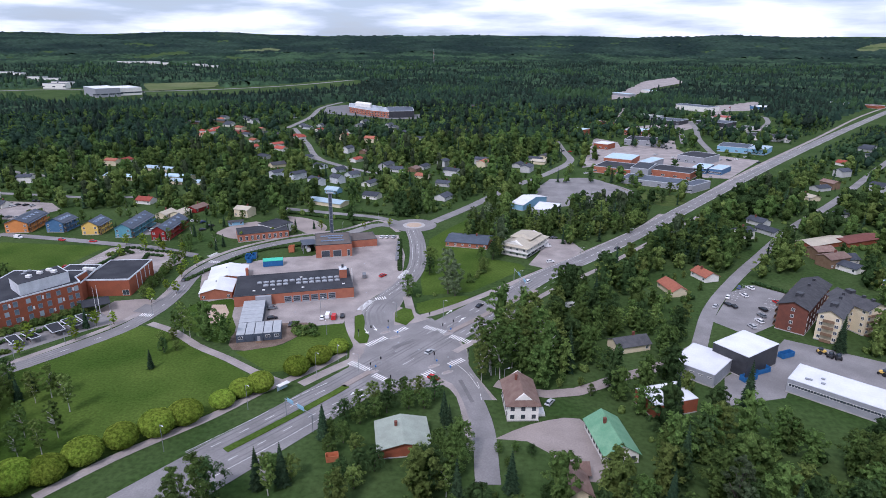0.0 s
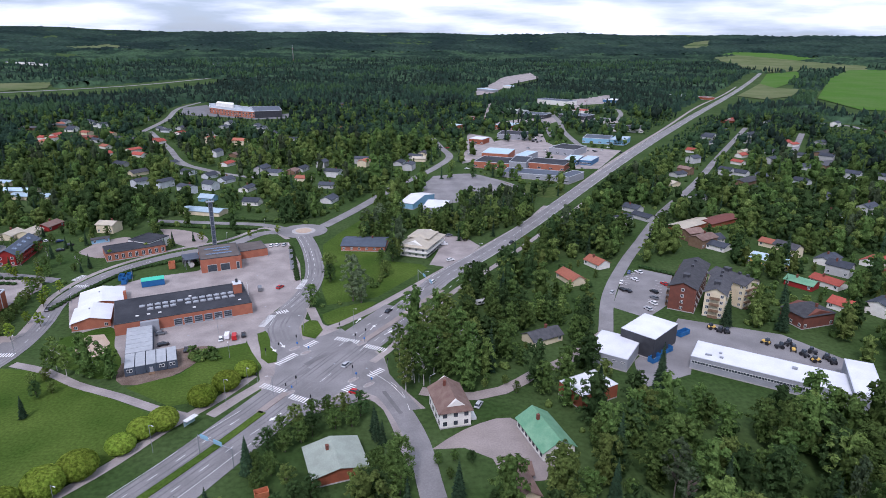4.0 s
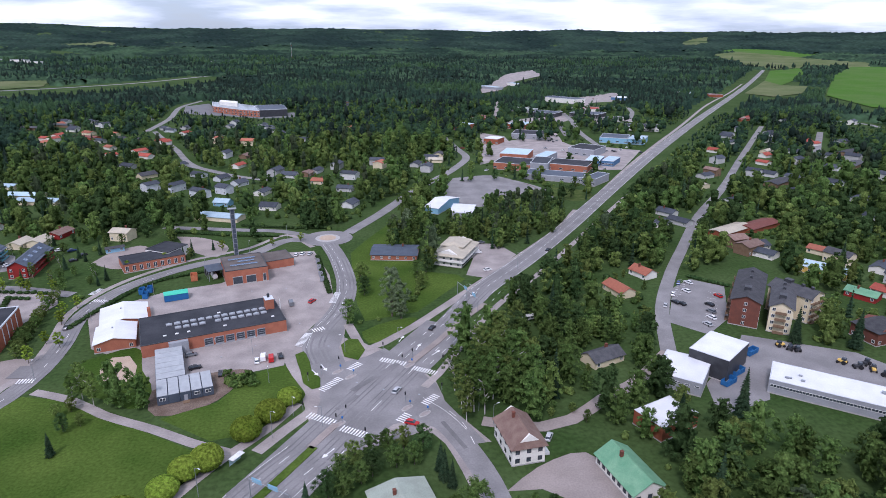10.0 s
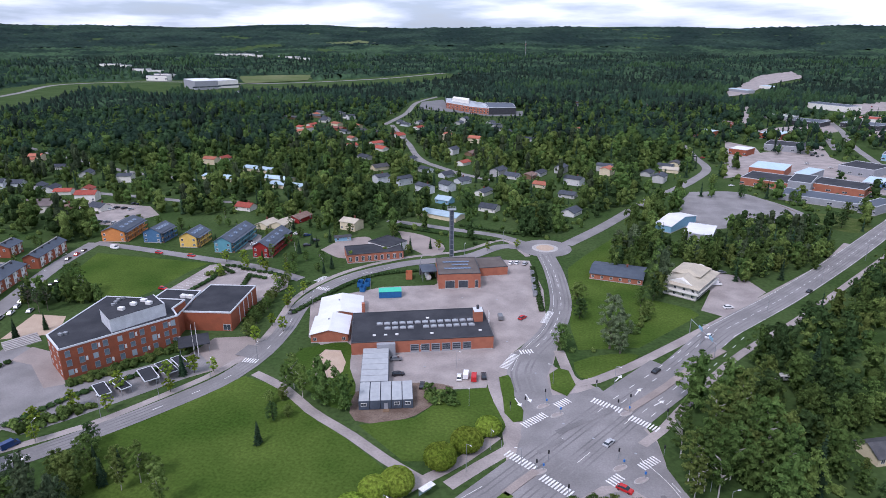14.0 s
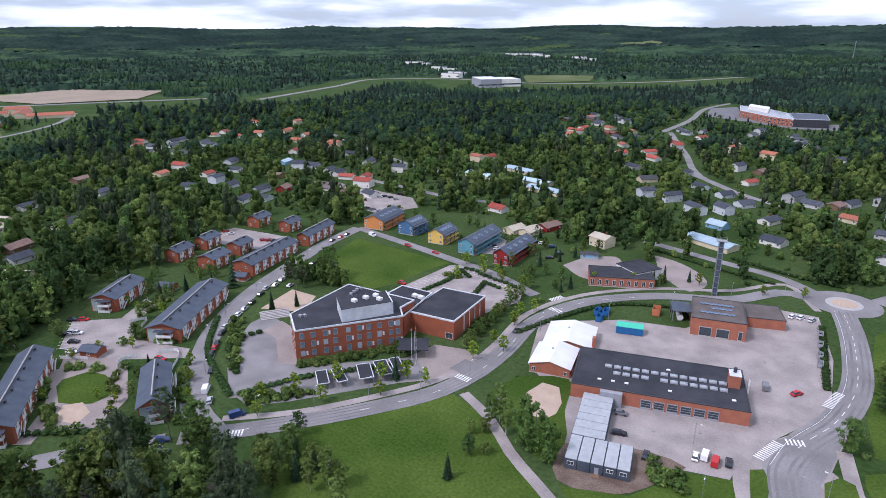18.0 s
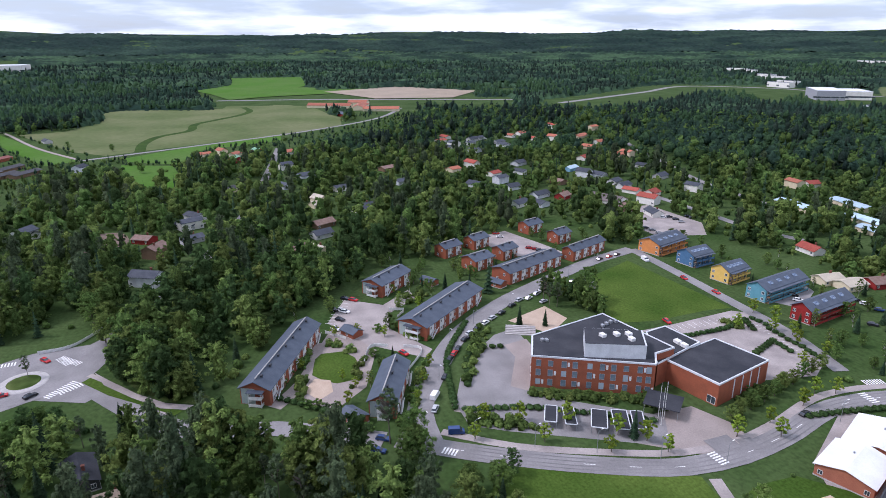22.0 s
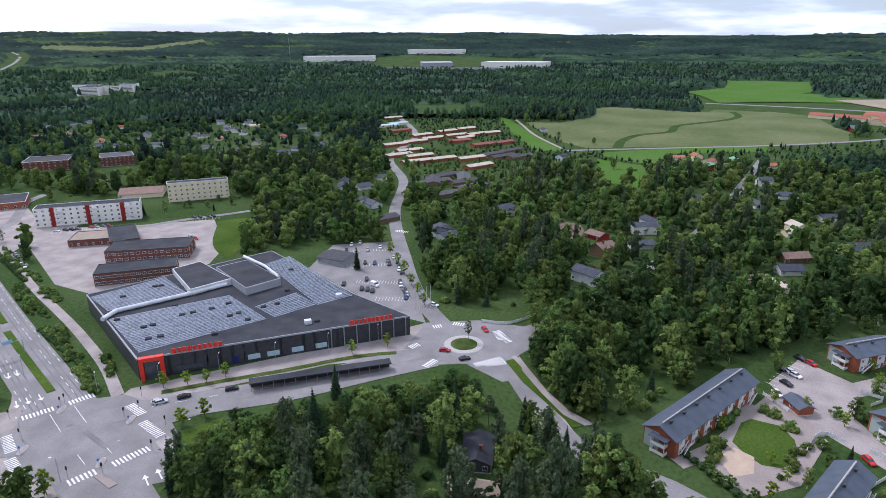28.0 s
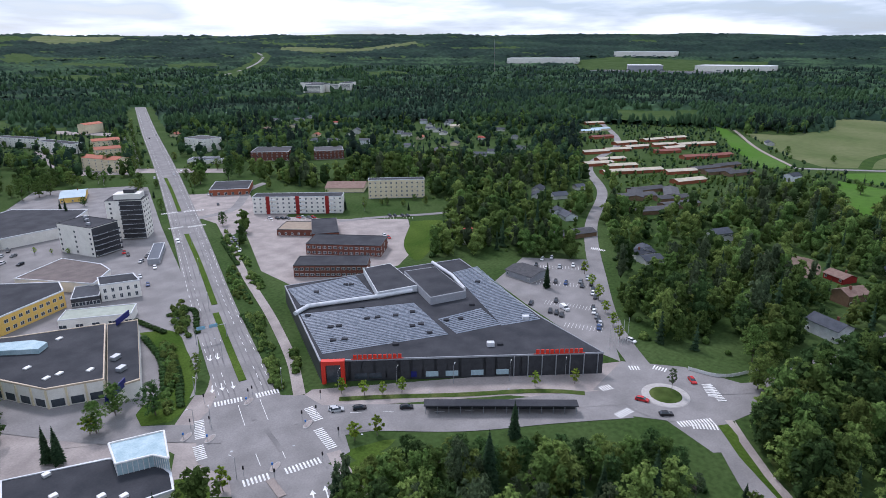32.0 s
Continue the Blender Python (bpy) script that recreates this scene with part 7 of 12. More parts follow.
for p in [(-231.1, -79.0), (-245.0, -74.7), (-246.4, -72.6), (-209.1, -47.9), (-211.7, -46.0), (-223.0, -41.7), (-226.2, -39.1), (-230.1, -51.2), (-231.6, -34.3), (-228.0, -22.9), (-231.1, -21.1), (-238.5, -31.2), (-204.5, -36.0), (-201.4, -38.7), (-211.4, -63.0), (-239.7, -15.2), (-244.2, -11.6), (-258.7, -15.7), (-282.1, -27.9), (-212.4, -18.3), (-234.2, 12.5), (-227.0, -13.9)]:
    part("roof_vent", box(-1.1, -0.8, 0, 1.1, 0.8, 0.8, 0.06), M_FELT, mk, at=pose(*p, 8.12, 0, 0, MRZ))
for p in [(-259.0, 9.4), (-231.4, 10.2)]:
    part("roof_vent", box(-1.3, -1.0, 0, 1.3, 1.0, 1.6, 0.06), M_GUTTER, mk, at=pose(*p, 8.12, 0, 0, MRZ))
M_DEEPRED = mat("dark_red_roof", (0.2, 0.07, 0.055), (0.16, 0.06, 0.048), scale=0.5, fine=4, rand=0.15)
M_DARKSLATE = mat("dark_slate_roof", (0.045, 0.052, 0.065), (0.065, 0.073, 0.087), rough=0.7, scale=0.4, fine=4, rand=0.25, spec=0.15)
M_UMBER = mat("umber_felt_roof", (0.12, 0.1, 0.095), (0.16, 0.135, 0.125), rough=0.8, scale=0.2, fine=3, spec=0.15)
M_PALEWALL = mat("pale_grey_boards", (0.5, 0.5, 0.48), (0.44, 0.44, 0.43), scale=0.5, fine=5, rand=0.25)

# -- the town centre west of the crossing --
mall = thing("shopping_hall", 0, 0, 0, 0, "long low shopping hall with a grey felt roof and cream edges", "shopping hall")
MALL = [(-114.9, -124.6), (-119.3, -109.2), (-125.3, -90.9), (-139.5, -82.0), (-161.9, -124.9), (-136.0, -141.6), (-123.8, -151.5)]
M_TANEDGE = mat("tan_edge_boards", (0.5, 0.41, 0.3), (0.43, 0.35, 0.26), rough=0.6, scale=0.6, fine=5, bump=0)
edged_block(mall, MALL, 7.0, M_WHITE, M_FELT, edge=M_TANEDGE)
WING = [(-137.6, -76.5), (-147.2, -74.0), (-172.4, -120.3), (-163.1, -126.1)]
edged_block(mall, WING, 6.0, M_WHITE, M_FELT, "wing_wall", M_TANEDGE)
for a, b in ((MALL[0], MALL[1]), (MALL[1], MALL[2]), (MALL[2], MALL[3])):
    d = math.hypot(b[0] - a[0], b[1] - a[1])
    n = max(3, int(d / 5))
    rz = math.degrees(math.atan2(b[1] - a[1], b[0] - a[0]))
    for k in range(n):
        u = (k + 0.5) / n
        part("shop_window", box(-1.9, -0.1, 0.4, 1.9, 0.05, 3.0), M_GLASS, mall, at=pose(a[0] + (b[0] - a[0]) * u, a[1] + (b[1] - a[1]) * u, 0, 0, 0, rz))
        part("pilaster", box(-0.3, -0.35, 0, 0.3, 0.05, 6.6), M_CREAM, mall, at=pose(a[0] + (b[0] - a[0]) * (u + 0.5 / n), a[1] + (b[1] - a[1]) * (u + 0.5 / n), 0, 0, 0, rz))
LAN = [(-123.0, -132.8), (-135.3, -119.0), (-139.7, -122.2), (-137.6, -128.2), (-125.3, -139.4)]
prism(list(LAN), 9.0, 7.0, M_SKYGLASS, mall, "roof_lantern")
for p in [(-145.0, -125.6), (-128.1, -110.7), (-128.7, -97.9), (-139.9, -91.8), (-132.6, -97.6)]:
    part("skylight", box(-1.2, -0.8, 0, 1.2, 0.8, 0.5, 0.08), M_FRAME, mall, at=pose(*p, 7.1, 0, 0, 20))
for p in [(-150.0, -94.7), (-146.9, -85.1)]:
    part("roof_unit", box(-1.6, -1.1, 0, 1.6, 1.1, 1.4, 0.08), M_STEEL, mall, at=pose(*p, 6.1, 0, 0, 20))
sgx, sgy = -138.3, -72.5
sgn_ = part("sign", box(-6, -0.2, 5.2, 6, 0.2, 8.0), M_BLUESIGN, mall, "dark blue sign with plain pale bars", at=pose(sgx, sgy, 0, 0, 0, 35))
for k in range(4):
    part("sign_bar", box(-2.6 + 1.5 * k, -0.26, 5.9, -1.6 + 1.5 * k, -0.205, 7.3), M_FRAME, sgn_)
sgx, sgy = -168.7, -124.6
part("sign", box(-5, -0.2, 6.2, 5, 0.2, 8.6), M_BLUESIGN, mall, "dark blue sign", at=pose(sgx, sgy, 0, 0, 0, 35))

lib = thing("civic_house", 0, 0, 0, 0, "white-edged flat-roofed house with a glass roof lantern", "civic house")
LIB = [(-97.6, -49.1), (-117.6, -36.2), (-124.4, -27.4), (-123.9, -17.5), (-120.7, -11.1), (-108.4, -16.1), (-89.3, -26.6)]
edged_block(lib, LIB, 9.0, M_WHITE, M_FELT)
lan = prism(list([(-118.8, -37.2), (-130.5, -30.7), (-124.4, -18.7), (-123.0, -23.2), (-115.6, -27.3)]), 12.6, 9.0, M_SKYGLASS, lib, "glass_lantern")
q = [(-118.8, -37.0), (-130.4, -30.6), (-124.4, -18.6), (-122.9, -23.0), (-115.5, -27.2)]
for i in range(5):
    a, b = Vector((*q[i - 1], 12.7)), Vector((*q[i], 12.7))
    part("lantern_rim", rod(a, b, 0.3, sides=6), M_FRAME, lan)
    for k in range(7):
        c = a.lerp(b, k / 7)
        part("lantern_bar", rod(c, (c.x, c.y, 9.0), 0.09, sides=4), M_FRAME, lan)
for p in [(-102.6, -32.1), (-105.2, -41.9), (-109.2, -22.7), (-112.4, -18.4)]:
    part("roof_vent", box(-0.9, -0.7, 0, 0.9, 0.7, 0.8, 0.06), M_FRAME, lib, at=pose(*p, 9.1))


def tower_flats(b5, h, floors, label, x0=0.0, penthouse=False):
    """White walls, black stacked balconies from x0 to the front's end, small square windows on the rest."""
    x, y, l, w, rz = b5
    t = flat(x, y, l, w, rz, h, M_WHITE, M_FELT, label, "flats", "tower_flats", edge=M_DARK, rows=floors, dz=2.9, z0=2.0, ww=1.1, wh=1.2, mullion=False, wins=(("e", 4), ("w", 3)), frame_mat=M_DARK)
    a, b = -l / 2 + x0 * l + 0.4, l / 2 - 0.4
    part("balcony_front", box(a, -w / 2 - 0.12, 0.5, b, -w / 2, h - 0.4), M_DARK, t, "black recessed balcony front")
    n = max(2, round((b - a) / 4.5))
    for k in range(floors):
        for j in range(n):
            u0, u1 = a + (b - a) * j / n + 0.12, a + (b - a) * (j + 1) / n - 0.12
            s_ = part("balcony", box(u0, -w / 2 - 1.7, 2.9 * k + 0.9, u1, -w / 2 - 0.1, 2.9 * k + 1.08), M_GUTTER, t)
            part("balcony_rail", box(u0, -w / 2 - 1.7, 2.9 * k + 1.08, u1, -w / 2 - 1.6, 2.9 * k + 2.1), M_DARK, s_)
        if x0 > 0.2:
            window(t, -l / 2 + x0 * l * 0.35, -w / 2, 2.9 * k + 2.0, 0, 1.1, 1.2, False, M_DARK)
    if penthouse:
        part("penthouse", box(-l * 0.3, -w * 0.3, h, l * 0.42, w * 0.35, h + 3.2), M_WHITE, t)
        part("plant_room", box(-l * 0.05, -w * 0.1, h + 3.2, l * 0.25, w * 0.3, h + 5.4), M_DARK, t)
    else:
        for u in (-0.25, 0.05, 0.3):
            part("roof_unit", box(l * u - 1.0, w * u - 0.8, h + 0.1, l * u + 1.0, w * u + 0.8, h + 1.5, 0.05), M_STEEL, t)
    for k in range(floors if not penthouse else 0):
        s_ = part("balcony", box(l / 2 + 0.1, w / 2 - 7.5, 2.9 * k + 0.9, l / 2 + 1.7, w / 2 - 1.5, 2.9 * k + 1.08), M_GUTTER, t)
        part("balcony_rail", box(l / 2 + 1.6, w / 2 - 7.5, 2.9 * k + 1.08, l / 2 + 1.7, w / 2 - 1.5, 2.9 * k + 2.1), M_DARK, s_)
    return t


tower_flats((-245.4, -257.4, 21.0, 14.0, 135.0), 24, 8, "tall white block of flats with black balconies", 0.36, True)
tower_flats((-216.2, -248.3, 17.5, 27.0, -167.4), 17, 5, "white block of flats with black balconies")
lowhall = thing("department_hall", 0, 0, 0, 0, "low white hall with a wide dark felt roof", "hall")
edged_block(lowhall, [(-177.3, -297.6), (-186.5, -291.9), (-219.9, -289.4), (-249.4, -320.2), (-219.6, -363.3), (-195.8, -351.8)], 6.5, M_WHITE, M_FELT)
arc = thing("shopping_arcade", 0, 0, 0, 0, "low arcade with brown-grey felt roofs", "shop building")
edged_block(arc, [(-164.9, -217.8), (-183.6, -179.3), (-198.3, -192.3), (-200.2, -204.5), (-192.8, -230.9)], 5.0, M_WHITE, M_UMBER)
arc2 = thing("bank_house", 0, 0, 0, 0, "white two-storey house with arched windows and a felt roof", "house")
BK = [(-180.4, -166.6), (-195.0, -158.4), (-198.2, -169.6), (-185.1, -177.7)]
edged_block(arc2, BK, 8.0, M_WHITE, M_FELT)
wall_windows(arc2, BK[0], BK[1], 5, (1.9, 5.2), 1.3, 2.0)
arc3 = thing("yellow_arcade", 0, 0, 0, 0, "two-storey yellow shop building with a dark flat roof", "shop building")
YA = [(-133.5, -163.3), (-139.7, -164.0), (-168.1, -173.4), (-172.0, -186.1), (-150.2, -211.0)]
edged_block(arc3, YA, 8.0, M_YELLOWW, M_FELT)
wall_windows(arc3, YA[1], YA[2], 9, (1.9, 5.4), 1.8, 1.6)
house(-273.4, -392.3, 16.7, 29.9, 150.8, 4.0, 6.0, M_YELLOWW, M_BLUEROOF, "yellow kiosk with a pale blue roof", "kiosk", "kiosk", wins=(("s", 3),))


def cap(b5, deep):
    """The same front, with a depth of no more than deep."""
    x, y, l, w, rz = b5
    d = max(w - deep, 0) / 2
    return x + d * math.sin(radians(rz)), y - d * math.cos(radians(rz)), l, min(w, deep), rz


# blocks of flats and offices behind the supermarket
f1 = flat(-345.6, -217.7, 61.8, 12.5, 127.7, 12.0, M_WHITE, M_FELT, "long white four-storey block of flats with red stair bays", "flats", "flats_block", rows=4, dz=2.9, z0=1.9, wins=(("s", 16), ("e", 3)))
fx, fy, fl, fw, fr = -345.6, -217.7, 61.8, 12.5, 127.7
for u in (-0.33, 0.0, 0.33):
    part("stair_bay", box(u * fl - 1.3, -fw / 2 - 0.25, 0, u * fl + 1.3, -fw / 2, 12.6), M_REDW, f1, "dark red stair bay")
    for k in range(4):
        part("balcony", box(u * fl + 1.4, -fw / 2 - 1.3, 2.9 * k + 0.8, u * fl + 5.4, -fw / 2, 2.9 * k + 1.9), M_FRAME, f1)
flat(-419.9, -190.7, 42.9, 8.7, 130.0, 14.0, M_CREAM, M_FELT, "pale block of flats with rows of windows", "flats", "flats_block", rows=4, dz=3.2, z0=2.2, wins=(("s", 11), ("e", 3)))
for b5, n in (((-299.8, -126.8, 42.5, 19.0, 119.3), 14), ((-269.2, -107.7, 37.0, 15.1, 126.2), 14)):
    flat(*b5, 6.5, M_BROWNBRICK, M_FELT, "two-storey brown brick office with bands of windows", "office building", "office_building", edge=M_DARK, rows=2, dz=3.0, z0=1.8, ww=1.9, wins=(("s", n), ("e", 3), ("n", n)))
flat(-310.5, -178.6, 22.9, 19.1, 121.7, 4.0, M_BROWNBRICK, M_TANROOF, "low brown brick building with a brown flat roof", "office building", "office_wing", edge=M_DARK, wins=(("s", 6),))
flat(-317.1, -163.1, 15.9, 34.3, 137.6, 5.0, M_BROWNBRICK, M_FELT, "low brown brick link with a dark roof", "office building", "office_link", edge=M_DARK)
house(-418.8, -242.4, 30.8, 26.7, 124.4, 3.4, 6.0, M_CREAM, M_BROWNROOF, "long low house with a brown tile roof", "house", wins=(("s", 8),))
flat(-359.4, -313.2, 29.7, 32.3, 136.3, 5.0, M_BRICK, M_FELT, "low red brick shop building", "shop building", "shop_building", wins=(("s", 6),), ww=2, wh=2.2)
for b5 in ((-483.8, -412.3, 38.1, 35.1, 129.4), (-520.4, -367.5, 29.9, 28.0, 138.2)):
    flat(*b5, 9.0, M_BROWNBRICK, M_GREYROOF, "three-storey brick block of flats", "flats", "flats_block", rows=3, dz=2.9, z0=1.8, wins=(("s", 8),))
flat(-475.4, -521.4, 34.4, 23.6, 92.2, 14, M_WHITE, M_GREYROOF, "white block of flats with a dark roof", "flats", "flats_block", rows=4, dz=3.1, z0=2, wins=(("s", 5), ("e", 3)))
flat(-430.1, -447.8, 32.4, 18.5, 135.8, 4, M_WHITE, M_GREYROOF, "low shop building with a grey roof", "shop building", "shop_building", wins=(("s", 6),))
for b5 in ((-415.8, -629.0, 28.1, 50.1, 162.9), (-385.1, -563.6, 24.2, 47.4, 162.0), (-360.1, -493.2, 44.9, 38.6, 103.9), (-473.6, -811.9, 28.0, 66.8, -167.5)):
    house(*cap(b5, 15), 12.0, 14.0, M_CREAM, M_ORANGEROOF, "pale block of flats with an orange roof", "flats", "flats_block", rows=4, wins=(("s", 6), ("e", 3)), chimney=False)
for b5 in ((-376.7, -727.1, 65.1, 33.1, 106.7), (-383.7, -645.9, 60.8, 27.5, 98.7)):
    flat(*cap(b5, 14), 11.0, M_WHITE, M_FELT, "long pale block of flats", "flats", "flats_block", rows=4, dz=2.7, z0=1.6, wins=(("s", 9),))
for b5 in ((-1219.8, -1124.0, 49.1, 88.2, 122.4), (-1263.5, -1185.8, 33.3, 64.8, 173.5), (-1238.4, -1103.4, 29.0, 55.4, 177.5), (-1321.4, -1112.6, 31.7, 69.5, 122.6)):
    flat(*b5, 20, M_WHITE, M_FELT, "distant white block of flats", "flats", "flats_block", rows=6, dz=3, z0=2, wins=(("s", 1),), ww=round(b5[2] * 0.8))

# bus shelter before the supermarket
x_, y_, l_, w_, r_ = -207.8, 28.6, 48.6, 3.9, 124.9
sh = thing("bus_shelter", x_, y_, 0, r_, "long open shelter with a flat dark roof", "shelter")
part("roof", box(-l_ / 2, -w_ / 2, 3.0, l_ / 2, w_ / 2, 3.35, 0.04), M_FELT, sh)
part("back_wall", box(-l_ / 2 + 0.3, w_ / 2 - 0.5, 0.1, l_ / 2 - 0.3, w_ / 2 - 0.35, 3.0), M_DARK, sh)
for k in range(14):
    part("post", box(-0.1, -0.1, 0, 0.1, 0.1, 3.0), M_STEEL, sh, at=pose(-l_ / 2 + 0.6 + k * (l_ - 1.2) / 13, -w_ / 2 + 0.5, 0))
footprint(x_, y_, l_, w_, r_)
house(-321.9, -23.9, 16.1, 13.9, 80.2, 3.2, 4.4, M_GREY, M_GREYROOF, "grey garage at the parking lot", "garage", "garage", wins=(("s", 2),), chimney=False)
wh = house(*(-353.2, -81.1), 11, 9, 20, 5.5, 8.2, M_WHITE, M_REDROOF, "white two-storey house with a red roof", "house", rows=2)

flat(-425.4, -445.1, 32.3, 14.0, 135.4, 4.2, M_WHITE, M_DARKSLATE, "low white shop with a dark flat roof by the main street", "shop", "shop", wins=(("s", 5),), ww=3.4, wh=2.2, z0=1.2)
flat(-178.3, -174.8, 11.4, 16.0, 148.7, 4.0, M_DARK, M_DARKSLATE, "low dark link building between the shops", "link building", "link_building", wins=(("s", 4),), ww=3.2, wh=1.8, z0=1.2)
flat(-231.7, -207.6, 5.9, 30.0, 143.3, 3.2, M_GREY, M_SLATE, "long narrow canopy roof over the parking bays", "canopy", "canopy", wins=())
flat(-169.1, -146.0, 27.9, 11.0, 140.1, 4.2, M_WHITE, M_PALEROOF, "low shop wing with a pale roof", "shop wing", "shop_wing", wins=(("s", 5),), ww=3.0, wh=1.6, z0=1.2)

# -- the industrial quarter --

IND = "flat-roofed brick and steel industrial hall"
for b5, h, wl2, rf2 in (
    ((128.2, 604.2, 33.5, 30.7, -27.0), 6, M_ORBRICK, M_FELT), ((150.1, 596.3, 15.5, 35.0, -23.3), 8, M_GREY, M_DARKSLATE), ((175.8, 593.1, 35.2, 27.0, -30.1), 6, M_ORBRICK, M_FELT),
    ((150.9, 554.8, 48.2, 22.1, -25.7), 4.5, M_GREY, M_SLATE), ((179.9, 536.4, 10.3, 28.2, -43.2), 6, M_GREY, M_SLATE), ((141.8, 654.8, 26.6, 50.0, -23.5), 7, M_ORBRICK, M_BLUEROOF),
    ((169.8, 636.8, 11.5, 61.7, -34.3), 8, M_GREY, M_BLUEROOF), ((218.7, 670.9, 27.6, 41.7, -41.1), 7, M_GREY, M_FELT), ((206.5, 616.5, 12.9, 26.8, -29.5), 5, M_BLUEW, M_BLUEROOF),
    ((220.5, 612.1, 10.9, 26.1, -34.7), 5, M_BLUEW, M_BLUEROOF), ((189.6, 791.8, 40.4, 63.8, -22.0), 6, M_GREY, M_FELT), ((198.9, 875.3, 22.8, 68.8, -31.4), 6, M_BRICK, M_BLUEROOF),
    ((268.2, 996.3, 37.8, 66.7, -37.5), 6, M_DARK, M_SLATE), ((327.7, 980.8, 44.1, 64.0, -42.7), 6, M_DARK, M_SLATE), ((275.3, 746.3, 30.3, 41.1, -27.1), 6, M_LBLUEW, M_SLATE),
    ((297.6, 733.4, 16.9, 39.4, -31.7), 6, M_LBLUEW, M_BLUEROOF), ((343.2, 841.8, 50.7, 46.9, -27.0), 5, M_WHITE, M_FELT), ((342.5, 921.6, 19.0, 50.9, -44.6), 5, M_WHITE, M_GREYROOF),
    ((378.3, 1213.2, 71.7, 123.1, -51.1), 8, M_WHITE, M_SLATE), ((351.8, 1040.5, 26.6, 57.9, -39.6), 6, M_WHITE, M_REDROOF), ((484.6, 1232.4, 28.8, 73.5, -54.0), 5, M_BLUEW, M_WHITEROOF),
):
    flat(*cap(b5, 32), h, wl2, rf2, IND, "industrial hall", "industrial_hall", wins=(("s", 4),), ww=3.2, wh=1.4, z0=2.2)
for b5, h, wl2, rf2 in (
    ((128.5, 867.1, 18.9, 67.0, -37.8), 7, M_BRICK, M_BLUEROOF), ((140.1, 751.1, 16.7, 46.9, -32.3), 6, M_BRICK, M_WHITEROOF), ((245.1, 1056.9, 48.7, 51.6, -44.8), 5, M_GREY, M_PALEROOF), ((298.4, 1498.9, 59.0, 106.0, -58.5), 6, M_GREY, M_BLUEROOF),
    ((371.1, 1590.8, 43.2, 90.8, -62.1), 6, M_WHITE, M_BLUEROOF), ((667.5, 1298.4, 56.1, 85.6, -71.8), 7, M_WHITE, M_BLUEROOF), ((705.5, 1283.5, 27.7, 79.1, -67.9), 5, M_BRICK, M_DEEPRED),
    ((163.9, 953.1, 30.3, 40.3, -44.0), 4.5, M_BRICK, M_DEEPRED),
):
    flat(*cap(b5, 20), h, wl2, rf2, "pale hall at the edge of the industrial quarter", "industrial hall", "industrial_hall", wins=(("s", 3),), ww=3.2, wh=1.4, z0=2.2)
sp_ = thing("sports_centre", 0, 0, 0, 0, "large brick sports centre with a white curved roof", "sports centre")
SPW = [(-245.6, 1061.1), (-195.3, 1010.3), (-164.3, 993.1), (-184.0, 1062.0), (-222.0, 1104.0), (-262.0, 1126.0)]
edged_block(sp_, SPW, 9, M_ORBRICK, M_DOME)
wall_windows(sp_, SPW[0], SPW[1], 9, (2.5, 6.2), 3.2, 2.2)
wall_windows(sp_, SPW[1], SPW[2], 6, (2.5, 6.2), 3.2, 2.2)
for poly, z1 in (([(-240.0, 1082.0), (-206.0, 1048.0), (-212.0, 1082.0), (-244.0, 1108.0)], 14),):
    prism(list(poly), z1, 9.0, M_WHITE, sp_, "roof_tier")
edged_block(sp_, [(-164.0, 992.0), (-126.3, 1005.2), (-140.0, 1068.0), (-182.0, 1058.0)], 10, M_DARK, M_SLATE, "hall_wall")

# -- garden houses --
HOUSE_KIND = {
    "r": (M_WHITE, M_REDROOF, "house with a red tile roof"), "o": (M_CREAM, M_ORANGEROOF, "house with an orange tile roof"),
    "g": (M_PALEWALL, M_DARKSLATE, "house with a dark grey roof"), "b": (M_GUTTER, M_DARKSLATE, "pale blue-grey house with a slate roof"),
    "w": (M_WHITE, M_DARKSLATE, "white house with a grey roof"), "y": (M_CREAM, M_GREYROOF, "yellow house with a grey roof"),
    "t": (M_WOOD, M_BROWNROOF, "brown wooden house with a brown roof"), "c": (M_CREAM, M_CREAMROOF, "low house with a cream roof"),
    "R": (M_REDW, M_BROWNROOF, "red wooden house with a brown roof"), "l": (M_LBLUEW, M_BLUEROOF, "light blue house with a pale roof"),
    "W": (M_WHITE, M_ORANGEROOF, "white house with an orange tile roof"), "m": (M_REDW, M_GREENROOF, "red house with a green roof"),
    "C": (M_BRICK, M_CREAMROOF, "long brick row house with a cream roof"), "D": (M_BRICK, M_DEEPRED, "long brick row house with a dark red roof"),
    "G": (M_WOOD, M_GREYROOF, "long brown row house with a grey roof"), "F": (M_CREAM, M_BLUEROOF, "long low house with a pale blue roof"),
}
hr = random.Random(7)
HOMES = []


def estate(places, base, group):
    """Garden houses on one street grid, turned to its lines."""
    for x, y, c in places:
        wl, rf, lab = HOUSE_KIND[c]
        long = c in "CDGF"
        l, w = (30 if long else hr.choice((11, 12, 13, 14))), (11 if long else hr.choice((8, 9)))
        two = not long and hr.random() < 0.2
        e = 5.2 if two else 2.8
        house(x, y, l, w, base + (hr.choice((0, 90)) if not long else 0) + hr.uniform(-6, 6), e, e + (1.3 if long else hr.choice((1.6, 2.1))), wl, rf, lab, "house", "row_house" if long else "wooden_house" if c in "tRm" else "house", simple=True, wins=(("s", 2), ("n", 2)) if not long else (), chimney=not long and hr.random() < 0.6 and math.hypot(x, y - 120) < 480, group=group)
        HOMES.append((x, y))


